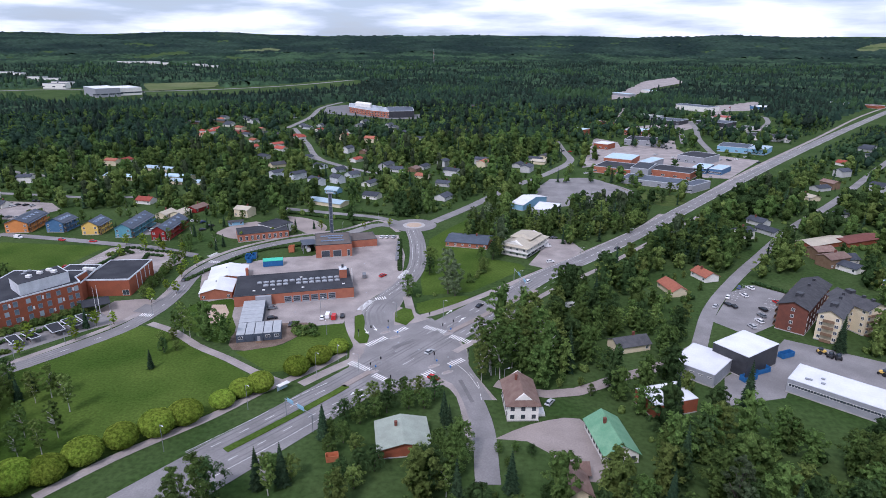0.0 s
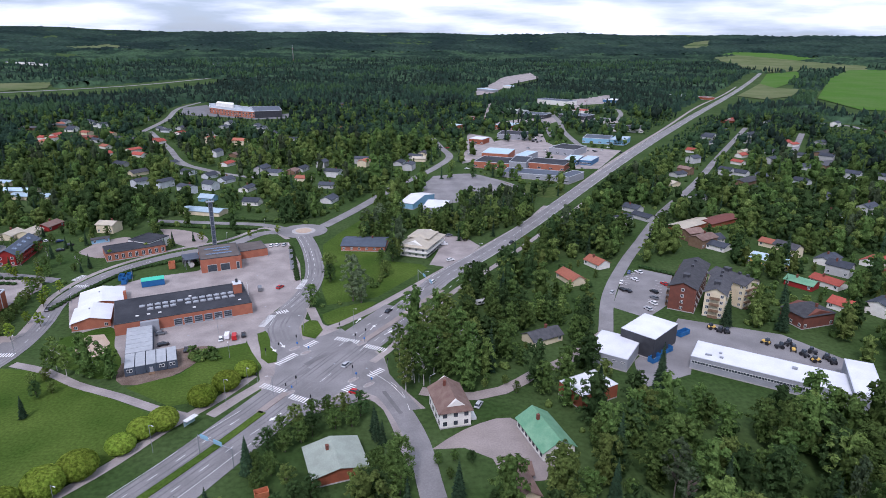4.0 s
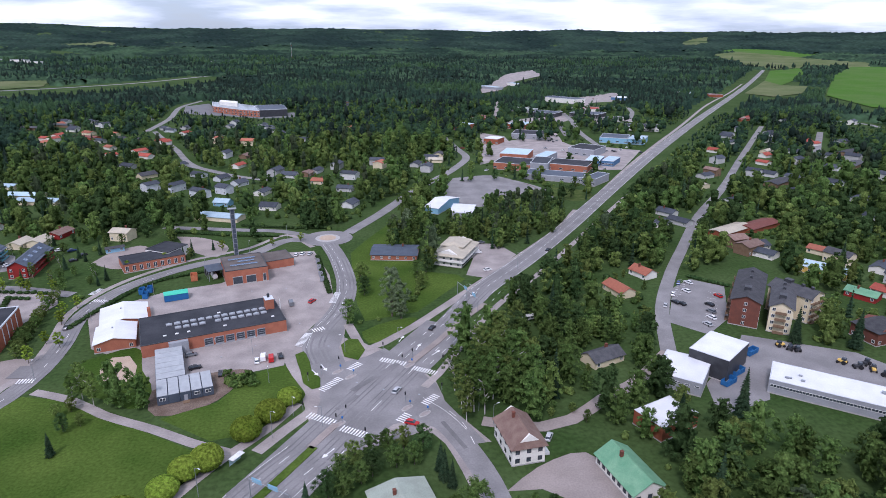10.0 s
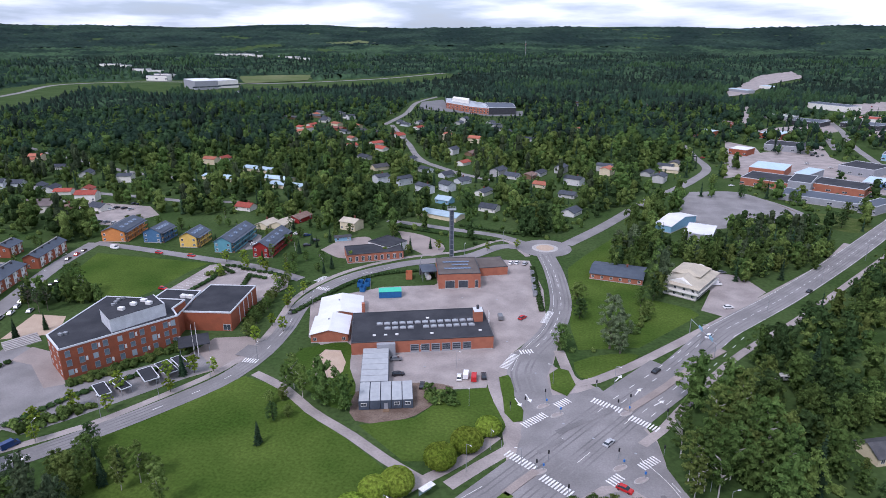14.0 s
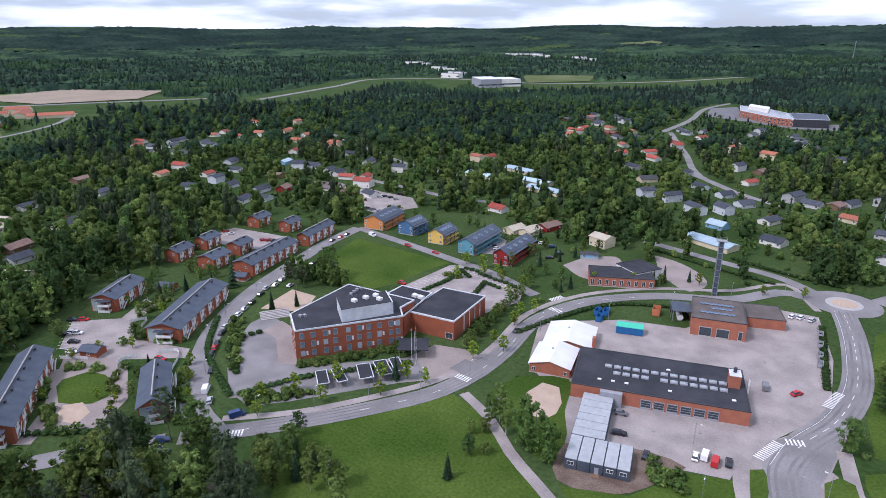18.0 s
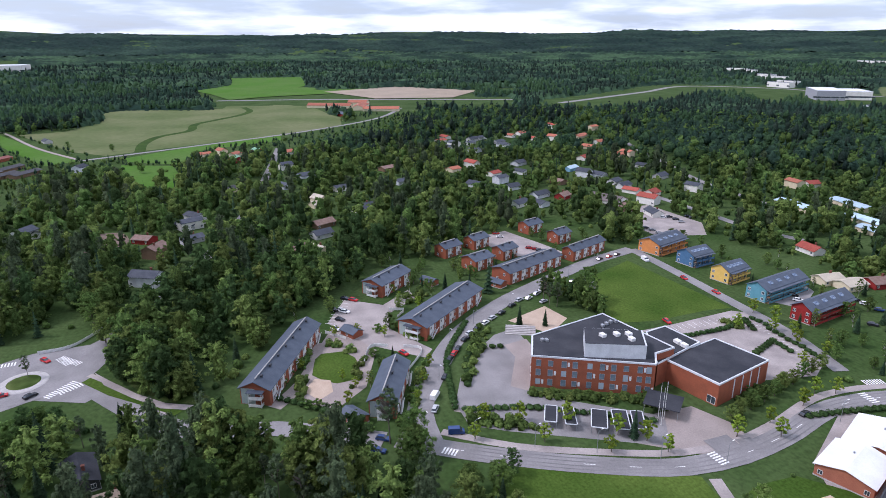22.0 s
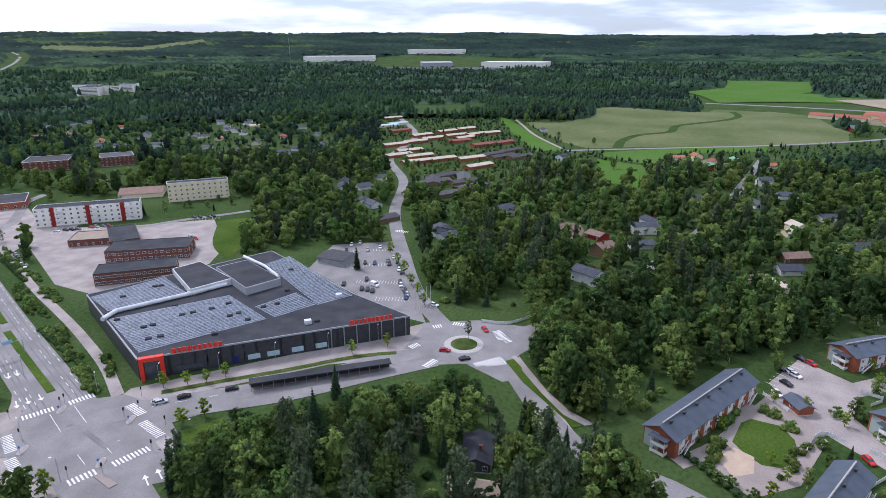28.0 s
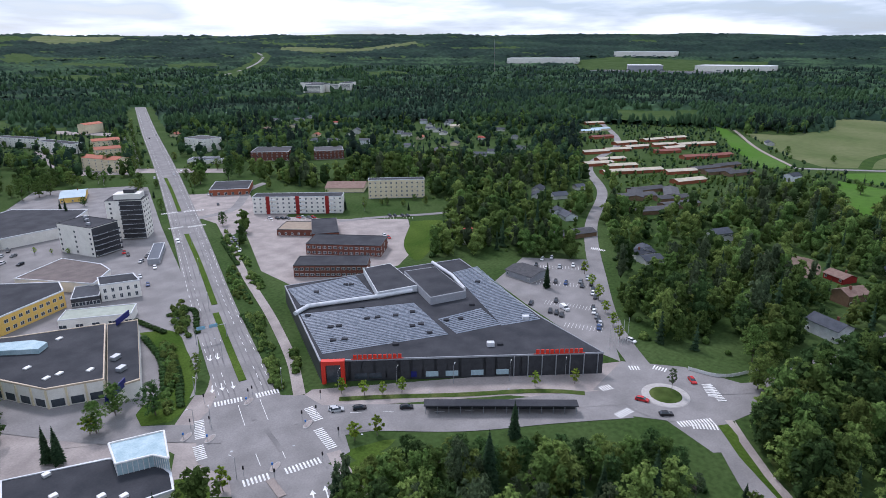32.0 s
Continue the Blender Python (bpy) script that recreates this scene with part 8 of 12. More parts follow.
estate([(-337, 837, "o"), (-341, 896, "g"), (-304, 825, "o"), (-299, 775, "g"), (-271, 729, "W"), (-253, 682, "r"), (-217, 628, "g"), (-234, 705, "r"), (-218, 675, "r"), (-226, 760, "r"), (-258, 868, "g"), (-188, 586, "y"), (-170, 539, "b"), (-151, 536, "b"), (-174, 628, "g"), (-146, 586, "b"), (-124, 570, "b"), (-106, 551, "b"), (-127, 515, "b"), (-112, 525, "b")], -35, "houses on the hill estate")
estate([(-105, 489, "l"), (-172, 763, "o"), (-143, 673, "g"), (-121, 623, "r"), (-83, 519, "w"), (-71, 476, "w"), (-124, 671, "t"), (-83, 586, "g"), (-70, 578, "g"), (-57, 583, "t"), (-44, 553, "o"), (-50, 595, "g"), (-33, 611, "g"), (-20, 568, "g"), (-22, 526, "g"), (-17, 479, "g"), (-30, 858, "o"), (-79, 770, "g"), (-111, 816, "g"), (-144, 895, "g")], -20, "houses on the hill estate")
estate([(-99, 453, "F"), (-370, 878, "g"), (-362, 818, "r"), (-348, 776, "r"), (-374, 943, "g"), (-410, 946, "g"), (-223, 827, "r"), (5, 612, "o"), (3, 626, "g"), (55, 650, "g"), (46, 594, "g"), (64, 665, "y"), (-2, 1287, "g"), (-38, 1134, "g"), (39, 1176, "g"), (71, 1041, "g"), (65, 1345, "g")], -20, "houses on the hill estate")
estate([(351, 666, "r"), (324, 610, "g"), (291, 558, "t"), (257, 515, "c"), (416, 758, "g"), (397, 716, "w"), (544, 930, "r"), (460, 803, "g"), (477, 767, "g"), (449, 723, "g"), (388, 635, "r"), (403, 657, "c"), (364, 599, "r"), (432, 654, "g"), (486, 699, "r"), (399, 602, "g"), (451, 628, "g"), (414, 571, "g"), (537, 715, "g"), (464, 611, "g")], 30, "houses east of the main road")
estate([(657, 861, "w"), (371, 513, "b"), (782, 918, "o"), (809, 915, "o"), (832, 914, "o"), (553, 601, "g"), (691, 799, "G"), (693, 772, "G"), (656, 726, "G"), (446, 517, "g"), (457, 504, "g"), (327, 414, "g"), (356, 420, "g"), (216, 396, "C"), (239, 404, "D"), (206, 360, "t"), (212, 353, "w"), (282, 321, "r"), (237, 295, "r"), (225, 267, "r")], 30, "houses east of the main road")
estate([(253, 309, "g"), (259, 326, "w"), (274, 288, "r"), (290, 311, "D"), (223, 295, "m"), (576, 893, "g"), (602, 891, "r"), (428, 528, "g"), (352, 536, "g"), (338, 550, "g"), (256, 465, "g"), (195, 438, "g"), (194, 417, "g"), (174, 405, "w"), (245, 355, "o"), (245, 340, "y"), (239, 262, "w")], 30, "houses east of the main road")
estate([(133, 331, "W"), (113, 311, "o"), (83, 249, "y"), (205, 372, "t"), (214, 366, "w")], 20, "houses in the eastern gardens")
estate([(-700, 429, "r"), (-677, 464, "g"), (-647, 436, "g"), (-602, 420, "b"), (-640, 413, "w"), (-640, 469, "g"), (-607, 457, "b"), (-688, 526, "W"), (-677, 505, "W"), (-649, 516, "r"), (-634, 537, "W"), (-722, 594, "r"), (-642, 584, "o"), (-684, 631, "o"), (-590, 569, "W"), (-634, 574, "o"), (-567, 539, "o"), (-516, 496, "r"), (-519, 424, "b"), (-483, 405, "g")], 20, "houses on the western slope")
estate([(-436, 412, "t"), (-477, 453, "l"), (-443, 458, "b"), (-450, 448, "b"), (-516, 539, "o"), (-512, 545, "o"), (-460, 520, "g"), (-417, 502, "g"), (-401, 450, "g"), (-372, 453, "r"), (-354, 434, "r"), (-527, 379, "r"), (-486, 380, "r"), (-458, 371, "b"), (-434, 368, "b"), (-403, 374, "b"), (-381, 360, "b"), (-454, 346, "b"), (-518, 356, "o"), (-387, 347, "w")], 20, "houses on the western slope")
estate([(-347, 408, "t"), (-327, 415, "w"), (-345, 572, "o"), (-342, 587, "r"), (-300, 517, "F"), (-286, 554, "F"), (-254, 523, "F"), (-233, 504, "F"), (-231, 439, "r"), (-188, 409, "c"), (-184, 424, "R"), (-145, 415, "c"), (-197, 406, "c"), (-452, 690, "o"), (-346, 747, "o"), (-404, 917, "o"), (-472, 1006, "g"), (-310, 966, "g"), (-236, 875, "g")], -10, "houses on the western slope")
estate([(-949, -252, "C"), (-885, -217, "F"), (-814, -185, "D"), (-700, -146, "C"), (-728, -132, "C"), (-855, -107, "C"), (-792, -101, "C"), (-808, -80, "C"), (-824, -66, "C"), (-747, -84, "D"), (-728, -49, "D"), (-750, -31, "D"), (-635, -116, "C"), (-636, -93, "C"), (-606, -85, "C"), (-639, -39, "C"), (-601, -21, "C"), (-657, -11, "G"), (-661, 6, "G"), (-666, -25, "G")], -35, "row houses by the fields")
estate([(-656, 50, "b"), (-520, -38, "G"), (-530, -12, "G"), (-484, -13, "G"), (-546, -39, "G"), (-511, -3, "G"), (-526, -85, "g"), (-436, -55, "b"), (-398, -35, "G"), (-386, 12, "w"), (-378, 20, "g"), (-442, 40, "g"), (-519, 165, "y"), (-684, 186, "o"), (-647, 181, "m"), (-426, 129, "g"), (-405, 105, "R"), (-375, 111, "t"), (-331, 107, "b"), (-487, -86, "g")], -35, "houses by the fields")
estate([(-673, 237, "W"), (-514, 206, "b"), (-444, 217, "c"), (-488, 244, "w"), (-424, 245, "w"), (-394, 208, "t"), (-372, 202, "g"), (-490, 295, "b"), (-548, 304, "t"), (-675, 412, "r"), (-699, 211, "m"), (-870, -3, "g"), (-953, -327, "g"), (-677, -226, "g"), (-751, -394, "w"), (-797, -441, "w"), (-824, -429, "g"), (-949, -450, "r"), (-641, -238, "g")], 20, "houses by the fields")
estate([(-827, -580, "r"), (-817, -468, "b"), (-763, -415, "w"), (-850, -444, "b"), (-918, -442, "r"), (-855, -705, "r"), (-739, -656, "g"), (-840, -747, "b"), (-753, -864, "b"), (-682, -804, "b"), (-815, -1062, "t"), (-965, -1094, "o"), (-1003, -1063, "w"), (-832, -837, "w"), (-587, -462, "b"), (-625, -497, "o"), (-650, -460, "w"), (-863, -692, "w"), (-479, -100, "g"), (-441, -65, "b")], 25, "houses in the town gardens")
estate([(-525, -40, "G"), (-546, -19, "G"), (-391, 12, "w"), (-446, 42, "g"), (-424, 131, "w"), (-437, 135, "g"), (-352, 184, "t"), (-345, 193, "c"), (-418, 242, "w"), (-450, 219, "c")], 25, "houses in the woods")
estate([(-1601, 2484, "w"), (-1523, 2418, "w"), (-1576, 2561, "w"), (-1573, 2596, "w"), (-1514, 2551, "w"), (-1506, 2588, "w"), (-1502, 2624, "w"), (-1498, 2661, "w"), (-1434, 2582, "w"), (-1586, 2425, "w"), (-1315, 2461, "w"), (-1299, 2498, "w"), (-1308, 2560, "w"), (-1249, 2514, "w"), (-1205, 2496, "w"), (-1171, 2475, "w"), (-1146, 2331, "w"), (-1090, 2260, "w"), (-1013, 2143, "w"), (-1070, 2294, "w"), (-1220, 2368, "w")], 10, "pale houses among the far woods")
estate([(-630, 2514, "w"), (-605, 2549, "w"), (-577, 2524, "w"), (-681, 2535, "w"), (-404, 1848, "o"), (-699, 1197, "b"), (-695, 1220, "g"), (-650, 1170, "b"), (-652, 1226, "b"), (-667, 1285, "g"), (-602, 1106, "g"), (-488, 1225, "g"), (-453, 1166, "g"), (-361, 1111, "o"), (-90, 1432, "g"), (-63, 1368, "g"), (-59, 1180, "G"), (-33, 1287, "w"), (-1, 1416, "g"), (52, 1167, "G"), (73, 1126, "G"), (83, 1199, "G")], 10, "houses among the far woods")
estate([(-133, 872, "g"), (-424, 883, "G"), (-393, 905, "G"), (-348, 905, "w"), (-357, 779, "r"), (-335, 835, "o"), (-247, 851, "b"), (-181, 904, "g"), (-125, 842, "g"), (-135, 746, "o"), (-232, 769, "r")], -20, "houses on the hill estate")
estate([(428, 775, "g"), (530, 912, "D"), (486, 784, "g"), (486, 713, "r"), (485, 645, "G"), (443, 584, "G"), (325, 551, "g"), (327, 519, "G"), (316, 488, "g"), (525, 709, "g"), (562, 615, "g"), (514, 573, "r"), (404, 434, "w"), (372, 406, "g"), (353, 462, "g"), (280, 549, "g")], 30, "houses east of the main road")
estate([(-429, 1093, "g"), (-429, 1133, "g"), (-365, 862, "w"), (-272, 786, "G"), (-182, 819, "w"), (-184, 883, "g"), (-51, 1284, "w"), (12, 1097, "G"), (48, 1077, "g"), (38, 617, "g"), (58, 635, "c"), (-324, 800, "D")], -20, "houses on the hill estate")
estate([(-590, 221, "w"), (-547, 230, "b"), (-627, 402, "w"), (-670, 450, "g"), (-392, 387, "R"), (-416, 453, "g"), (-385, 445, "r"), (-370, 492, "w"), (-498, -109, "g"), (-394, 130, "g"), (-697, 175, "o"), (-696, 157, "o")], 20, "houses on the western slope")
estate([(-900, -962, "w"), (-1024, -1048, "o"), (-760, -995, "t"), (-722, -820, "l"), (-767, -842, "g"), (-862, -792, "r"), (-847, -815, "g"), (-914, -819, "w"), (-603, -444, "g"), (-631, -605, "t"), (-694, -402, "w"), (-804, -402, "c"), (-614, -238, "g"), (-954, -1069, "o"), (-873, -1057, "g"), (-1020, -823, "G"), (-986, -752, "G"), (-859, -558, "w"), (-616, -540, "g"), (-525, -657, "o")], 25, "houses in the town gardens")
estate([(-759, -121, "C"), (-824, -124, "C"), (-774, -84, "C"), (-781, -143, "C"), (-693, -12, "G"), (-627, -66, "C"), (-665, -115, "C"), (-859, -221, "F")], -35, "row houses by the fields")
estate([(-812, -553, "W"), (-623, -341, "g"), (-676, -474, "g"), (-677, -600, "y"), (-739, -575, "r"), (-775, -671, "g"), (-704, -424, "b"), (-683, -371, "o"), (-733, -371, "w"), (-722, -302, "r"), (-664, -305, "y"), (-611, -399, "b"), (-612, -292, "G"), (-806, -328, "w"), (-750, -273, "g"), (-714, -681, "w"), (-819, -627, "o")], 25, "houses in the town gardens")
# the big farm by the fields
for x_, y_, l_, w_, r_, e_ in ((-1120, 395, 78, 18, 58, 4.5), (-1085, 440, 70, 20, -25, 5.0), (-1030, 460, 60, 16, 62, 4.0), (-1130, 450, 34, 24, 58, 7.0)):
    house(x_, y_, l_, w_, r_, e_, e_ + 3.6, M_CREAM, M_ORANGEROOF, "long farm building with a faded orange roof", "farm building", "farm_building", chimney=False, wins=(), simple=True, group="farm buildings")
house(-981, 381, 16, 10, 20, 4.0, 7.0, M_REDW, M_SLATE, "red barn with a dark roof", "barn", "barn", chimney=False, wins=(), simple=True)
house(*(-361.9, 403.7), 24, 15, 22, 5.0, 8.0, M_WHITE, M_UMBER, "white meeting hall with a wide brown-grey gable roof", "hall", "hall", chimney=False, wins=(("e", 3), ("s", 3)))
house(-166.7, 98.1, 19.7, 5.4, 94.3, 3.4, 5.2, M_WOOD, M_TANROOF, "low house with a weathered tan roof", "house")
house(*(-182.1, 91.5), 13, 8, 10, 3, 4.6, M_DARK, M_FELT, "black wooden garden house with a dark roof", "garden house", "garden_house")

# far works, flats and masts
for b5, h, wl2, rf2 in (
    ((-2640.7, -1199.8, 303.6, 247.7, 110.0), 22, M_WHITE, M_WHITEROOF), ((-2559.9, -393.6, 249.9, 225.2, 86.8), 22, M_WHITE, M_WHITEROOF),
    ((-3161.6, -922.5, 280.4, 166.7, 100.8), 22, M_WHITE, M_WHITEROOF), ((-2483.1, -698.2, 122.8, 196.4, 111.8), 22, M_GREY, M_WHITEROOF),
    ((-2405.4, -624.0, 484.6, 238.2, 89.7), 6, M_GREY, M_GREYROOF), ((-856.5, 1307.4, 47.7, 95.3, 48.6), 18, M_GREY, M_WHITEROOF), ((-831.8, 1351.0, 44.6, 77.7, 51.4), 16, M_WHITE, M_WHITEROOF),
):
    x_, y_, l_, w_, r_ = b5
    t_ = flat(x_, y_, l_, min(max(w_, 30), 120), r_, h, wl2, rf2, "distant long pale works hall", "works hall", "works_hall", wins=(("s", 4),), ww=14, wh=3, z0=6)
    t_.location.z = height(x_, y_)
for p in [(-1471.4, 1809.0), (-1316.1, 1693.4), (-1247.7, 1649.5), (-1120.0, 1538.8), (-1498.8, 2401.2), (-1456.9, 2423.7), (-1414.6, 2445.4), (-1349.9, 2405.1), (-1181.8, 2382.0), (-1111.0, 2315.1), (-1540.1, 1830.2), (-1094.7, 1481.0)]:
    t_ = flat(*p, 60, 20, hr.uniform(-20, 20), 12, M_WHITE, M_GREYROOF, "distant pale building among the woods", "building", "far_building", wins=(("s", 3),), ww=8, wh=3, z0=5)
    t_.location.z = height(*p)
for (mx, my), mh in (((-2112.4, -1131.5), 120), ((-310.1, 2597.4), 70)):
    ms = thing("radio_mast", mx, my, height(mx, my), 0, "tall thin lattice radio mast", "mast")
    bm = bmesh.new()
    for a in range(3):
        ca, sa = math.cos(a * 2.094), math.sin(a * 2.094)
        add_rod(bm, (1.6 * ca, 1.6 * sa, 0), (0.7 * ca, 0.7 * sa, mh), 0.25, sides=4)
    part("legs", bm, M_STEEL, ms)
    for k in range(int(mh / 10)):
        part("brace", rod((-1.2, 0.4, k * 10), (1.2, -0.4, k * 10 + 9), 0.2, sides=4), M_REDSIGN if k % 2 else M_FRAME, ms)

# ---- trees ----
def ico(sub):
    bm = bmesh.new()
    bmesh.ops.create_icosphere(bm, subdivisions=sub, radius=1)
    v = np.array([q.co[:] for q in bm.verts])
    f = np.array([[q.index for q in p.verts] for p in bm.faces])
    bm.free()
    return v, f


ICO1, ICO2, ICO3 = ico(1), ico(2), ico(3)


def np_mesh(name, v, f, material):
    me = bpy.data.meshes.new(name)
    v, f = np.asarray(v, np.float32), np.asarray(f, np.int32)
    me.vertices.add(len(v))
    me.vertices.foreach_set("co", v.ravel())
    me.loops.add(f.size)
    me.loops.foreach_set("vertex_index", f.ravel())
    me.polygons.add(len(f))
    me.polygons.foreach_set("loop_start", np.arange(0, f.size, f.shape[1], dtype=np.int32))
    me.update()
    me.validate()
    me.materials.append(material)
    return me


def join(pieces):
    vs, fs, n = [], [], 0
    for v, f in pieces:
        vs.append(v)
        fs.append(f + n)
        n += len(v)
    return np.concatenate(vs), np.concatenate(fs)


def cards(rng, centres, normals, size):
    """Small leaf clumps, a slanting triangle at each centre."""
    n = len(centres)
    nr = normals + rng.normal(0, 0.35, (n, 3)) + [0, 0, 0.6]
    nr /= np.linalg.norm(nr, axis=1)[:, None]
    a = np.cross(nr, rng.normal(0, 1, (n, 3)))
    a /= np.linalg.norm(a, axis=1)[:, None]
    b = np.cross(nr, a)
    s = size * rng.uniform(0.6, 1.3, (n, 1))
    v = np.stack([centres - a * s - b * s * 0.6, centres + a * s - b * s * 0.55, centres + a * s * rng.uniform(-0.5, 0.5, (n, 1)) + b * s * 1.1], 1).reshape(-1, 3)
    return v, np.arange(n)[:, None] * 3 + [0, 1, 2]


def broad_crown(seed, h0, h1, r, n=34, leaf=0.3, per=62, core=6, heart=0.0):
    """A loose crown: many small sprays of leaves on a lopsided outline, with gaps, round a shaded inside."""
    rng = np.random.default_rng(seed)
    hh = h1 - h0
    tilt, lobes = rng.uniform(0, 6.28, 2), rng.uniform(0.1, 0.28, 2)

    def reach(u, a):
        return r * math.sin(math.pi * (0.1 + 0.82 * u)) ** 0.75 * (1 + lobes[0] * math.sin(a + tilt[0]) + lobes[1] * math.sin(3 * a + tilt[1] + 4 * u))

    m = core * 9
    u, a = rng.uniform(0.05, 0.92, m), rng.uniform(0, 6.28, m)
    q = np.array([reach(p, b) for p, b in zip(u, a)]) * rng.uniform(0, 0.62, m)
    pieces = [cards(rng, np.stack([q * np.cos(a), q * np.sin(a), h0 + hh * u], 1), rng.normal(0, 1, (m, 3)), r * 0.24)]
    if heart:  # crowns that stay far off are closed by a rough inner mass
        for z, q in ((0.34, 1.0), (0.68, 0.72)) if per > 4 else ((0.5, 1.05),):
            pieces.append((ICO1[0] * (1 + rng.normal(0, 0.22, (len(ICO1[0]), 1))) * [r * heart * q, r * heart * q, hh * 0.3] + [0, 0, h0 + hh * z], ICO1[1]))
    for i in range(n):
        u = ((i + rng.uniform(0, 1)) / n) ** 0.85
        a = i * 2.4 + rng.uniform(-0.5, 0.5)
        q = reach(u, a) * rng.uniform(0.62, 0.98)
        rc = r * rng.uniform(0.22, 0.36) * (1 - 0.35 * u)
        c = np.array([q * math.cos(a), q * math.sin(a), h0 + hh * (0.04 + 0.9 * u)])
        m = int(per * rng.uniform(0.7, 1.3))
        d = rng.normal(0, 1, (m, 3))
        d /= np.linalg.norm(d, axis=1)[:, None]
        d[:, 2] = np.where(d[:, 2] < -0.35, -d[:, 2], d[:, 2])
        out = np.array([math.cos(a), math.sin(a), 0.9])
        pieces.append(cards(rng, c + d * rc * [1, 1, 0.8] * rng.uniform(0.35, 1.15, (m, 1)), d * 0.8 + out * 0.35, leaf))
    return join(pieces)


def spruce_crown(seed, h, r, tiers=22, arms=12):
    rng = np.random.default_rng(seed)
    v, f = [], []
    for k in range(tiers):
        u = k / (tiers - 1)
        z, rr = h * (0.1 + 0.88 * u), r * (1 - u) ** 0.85 + 0.12
        for j in range(arms):
            a = j * math.tau / arms + k * 0.5 + rng.uniform(-0.2, 0.2)
            q = rr * rng.uniform(0.75, 1.15)
            w, drop = (0.34 if tiers < 10 else 0.2) * q + 0.1, q * 0.32
            ca, sa = math.cos(a), math.sin(a)
            i = len(v)
            v += [(0, 0, z + 0.14 * h / tiers * 3), (ca * q * 0.6 - sa * w, sa * q * 0.6 + ca * w, z - drop * 0.7), (ca * q, sa * q, z - drop), (ca * q * 0.6 + sa * w, sa * q * 0.6 - ca * w, z - drop * 0.7)]
            f += [(i, i + 1, i + 2), (i, i + 2, i + 3)]
    i = len(v)
    v += [(r * 0.45 * math.cos(k), r * 0.45 * math.sin(k), h * 0.06) for k in np.arange(6) * math.tau / 6] + [(0, 0, h)]
    f += [(i + k, i + (k + 1) % 6, i + 6) for k in range(6)]
    return np.array(v), np.array(f)


def trunk_mesh(seed, h, r, material, limbs=5):
    """A tapered stem whose limbs grow out of its side faces."""
    rng = random.Random(seed)
    bm = bmesh.new()
    rings = []
    for k in range(13):
        u = k / 12
        ox, oy = 0.15 * math.sin(u * 3 + seed), 0.12 * math.cos(u * 4 + seed)
        rings.append([bm.verts.new((ox + r * (1.15 - 0.9 * u) * math.cos(q * math.tau / 5), oy + r * (1.15 - 0.9 * u) * math.sin(q * math.tau / 5), -0.2 + (h + 0.2) * u)) for q in range(5)])
    sides = [bm.faces.new((p[q], p[(q + 1) % 5], s[(q + 1) % 5], s[q])) for p, s in zip(rings, rings[1:]) for q in range(5)]
    bm.faces.new(rings[-1])
    for f in rng.sample(sides[28:], limbs):
        c = f.calc_center_median()
        out = Vector((c.x, c.y, 0)).normalized() * h * 0.2 + Vector((0, 0, h * 0.2))
        n = bmesh.ops.extrude_discrete_faces(bm, faces=[f])["faces"][0]
        for v in n.verts:
            v.co = c + out + (v.co - c) * 0.15
    bmesh.ops.recalc_face_normals(bm, faces=bm.faces)
    me = to_mesh(bm, "trunk")
    me.materials.append(material)
    return me


M_BIRCHBARK = mat("birch_bark", (0.55, 0.53, 0.5), (0.3, 0.28, 0.26), scale=2, fine=6)
KINDS = {}
for i in range(4):
    KINDS["broad", i] = (trunk_mesh(i, 6.5, 0.26, M_BARK), np_mesh("crown", *broad_crown(10 + i, 1.4, 11.5 + i * 1.1, 4.1 + 0.3 * i, 36, 0.225, 76), (M_LEAF, M_LIGHTLEAF, M_LEAF, M_DEEPLEAF)[i]), "broad-leaved tree with a full green crown", 11.5)
for i in range(3):
    KINDS["birch", i] = (trunk_mesh(20 + i, 10, 0.17, M_BIRCHBARK, 7), np_mesh("crown", *broad_crown(30 + i, 2.6, 15.5 + i, 2.9 + 0.2 * i, 34, 0.2, 80), (M_LIGHTLEAF, M_LEAF, M_LEAF)[i]), "birch with a white trunk and a loose crown", 15)
for i in range(2):
    KINDS["fresh", i] = (trunk_mesh(40 + i, 3.4, 0.12, M_BARK, 4), np_mesh("crown", *broad_crown(44 + i, 1.3, 5.6 + 0.5 * i, 1.75, 20, 0.22, 44, 4), M_FRESH), "young street tree with fresh green leaves", 5.8)
for i in range(3):
    KINDS["spruce", i] = (trunk_mesh(50 + i, 6, 0.2, M_BARK, 0), np_mesh("crown", *spruce_crown(55 + i, 13.5 + 1.5 * i, 2.5 + 0.2 * i), M_SPRUCE), "dark pointed spruce with drooping branches", 14)
for i in range(2):
    KINDS["pine", i] = (trunk_mesh(60 + i, 13, 0.2, M_BARK, 8), np_mesh("crown", *broad_crown(64 + i, 7.0, 16.5 + i, 2.9, 28, 0.24, 62, 4), M_PINE), "tall pine with a bare trunk and a dark crown", 16)
for i in range(2):
    KINDS["willow", i] = (trunk_mesh(70 + i, 5, 0.3, M_BARK, 6), np_mesh("crown", *broad_crown(74 + i, 1.0, 16.5, 3.7, 44, 0.24, 80), M_WILLOW), "tall grey-green willow with a loose crown", 12.5)
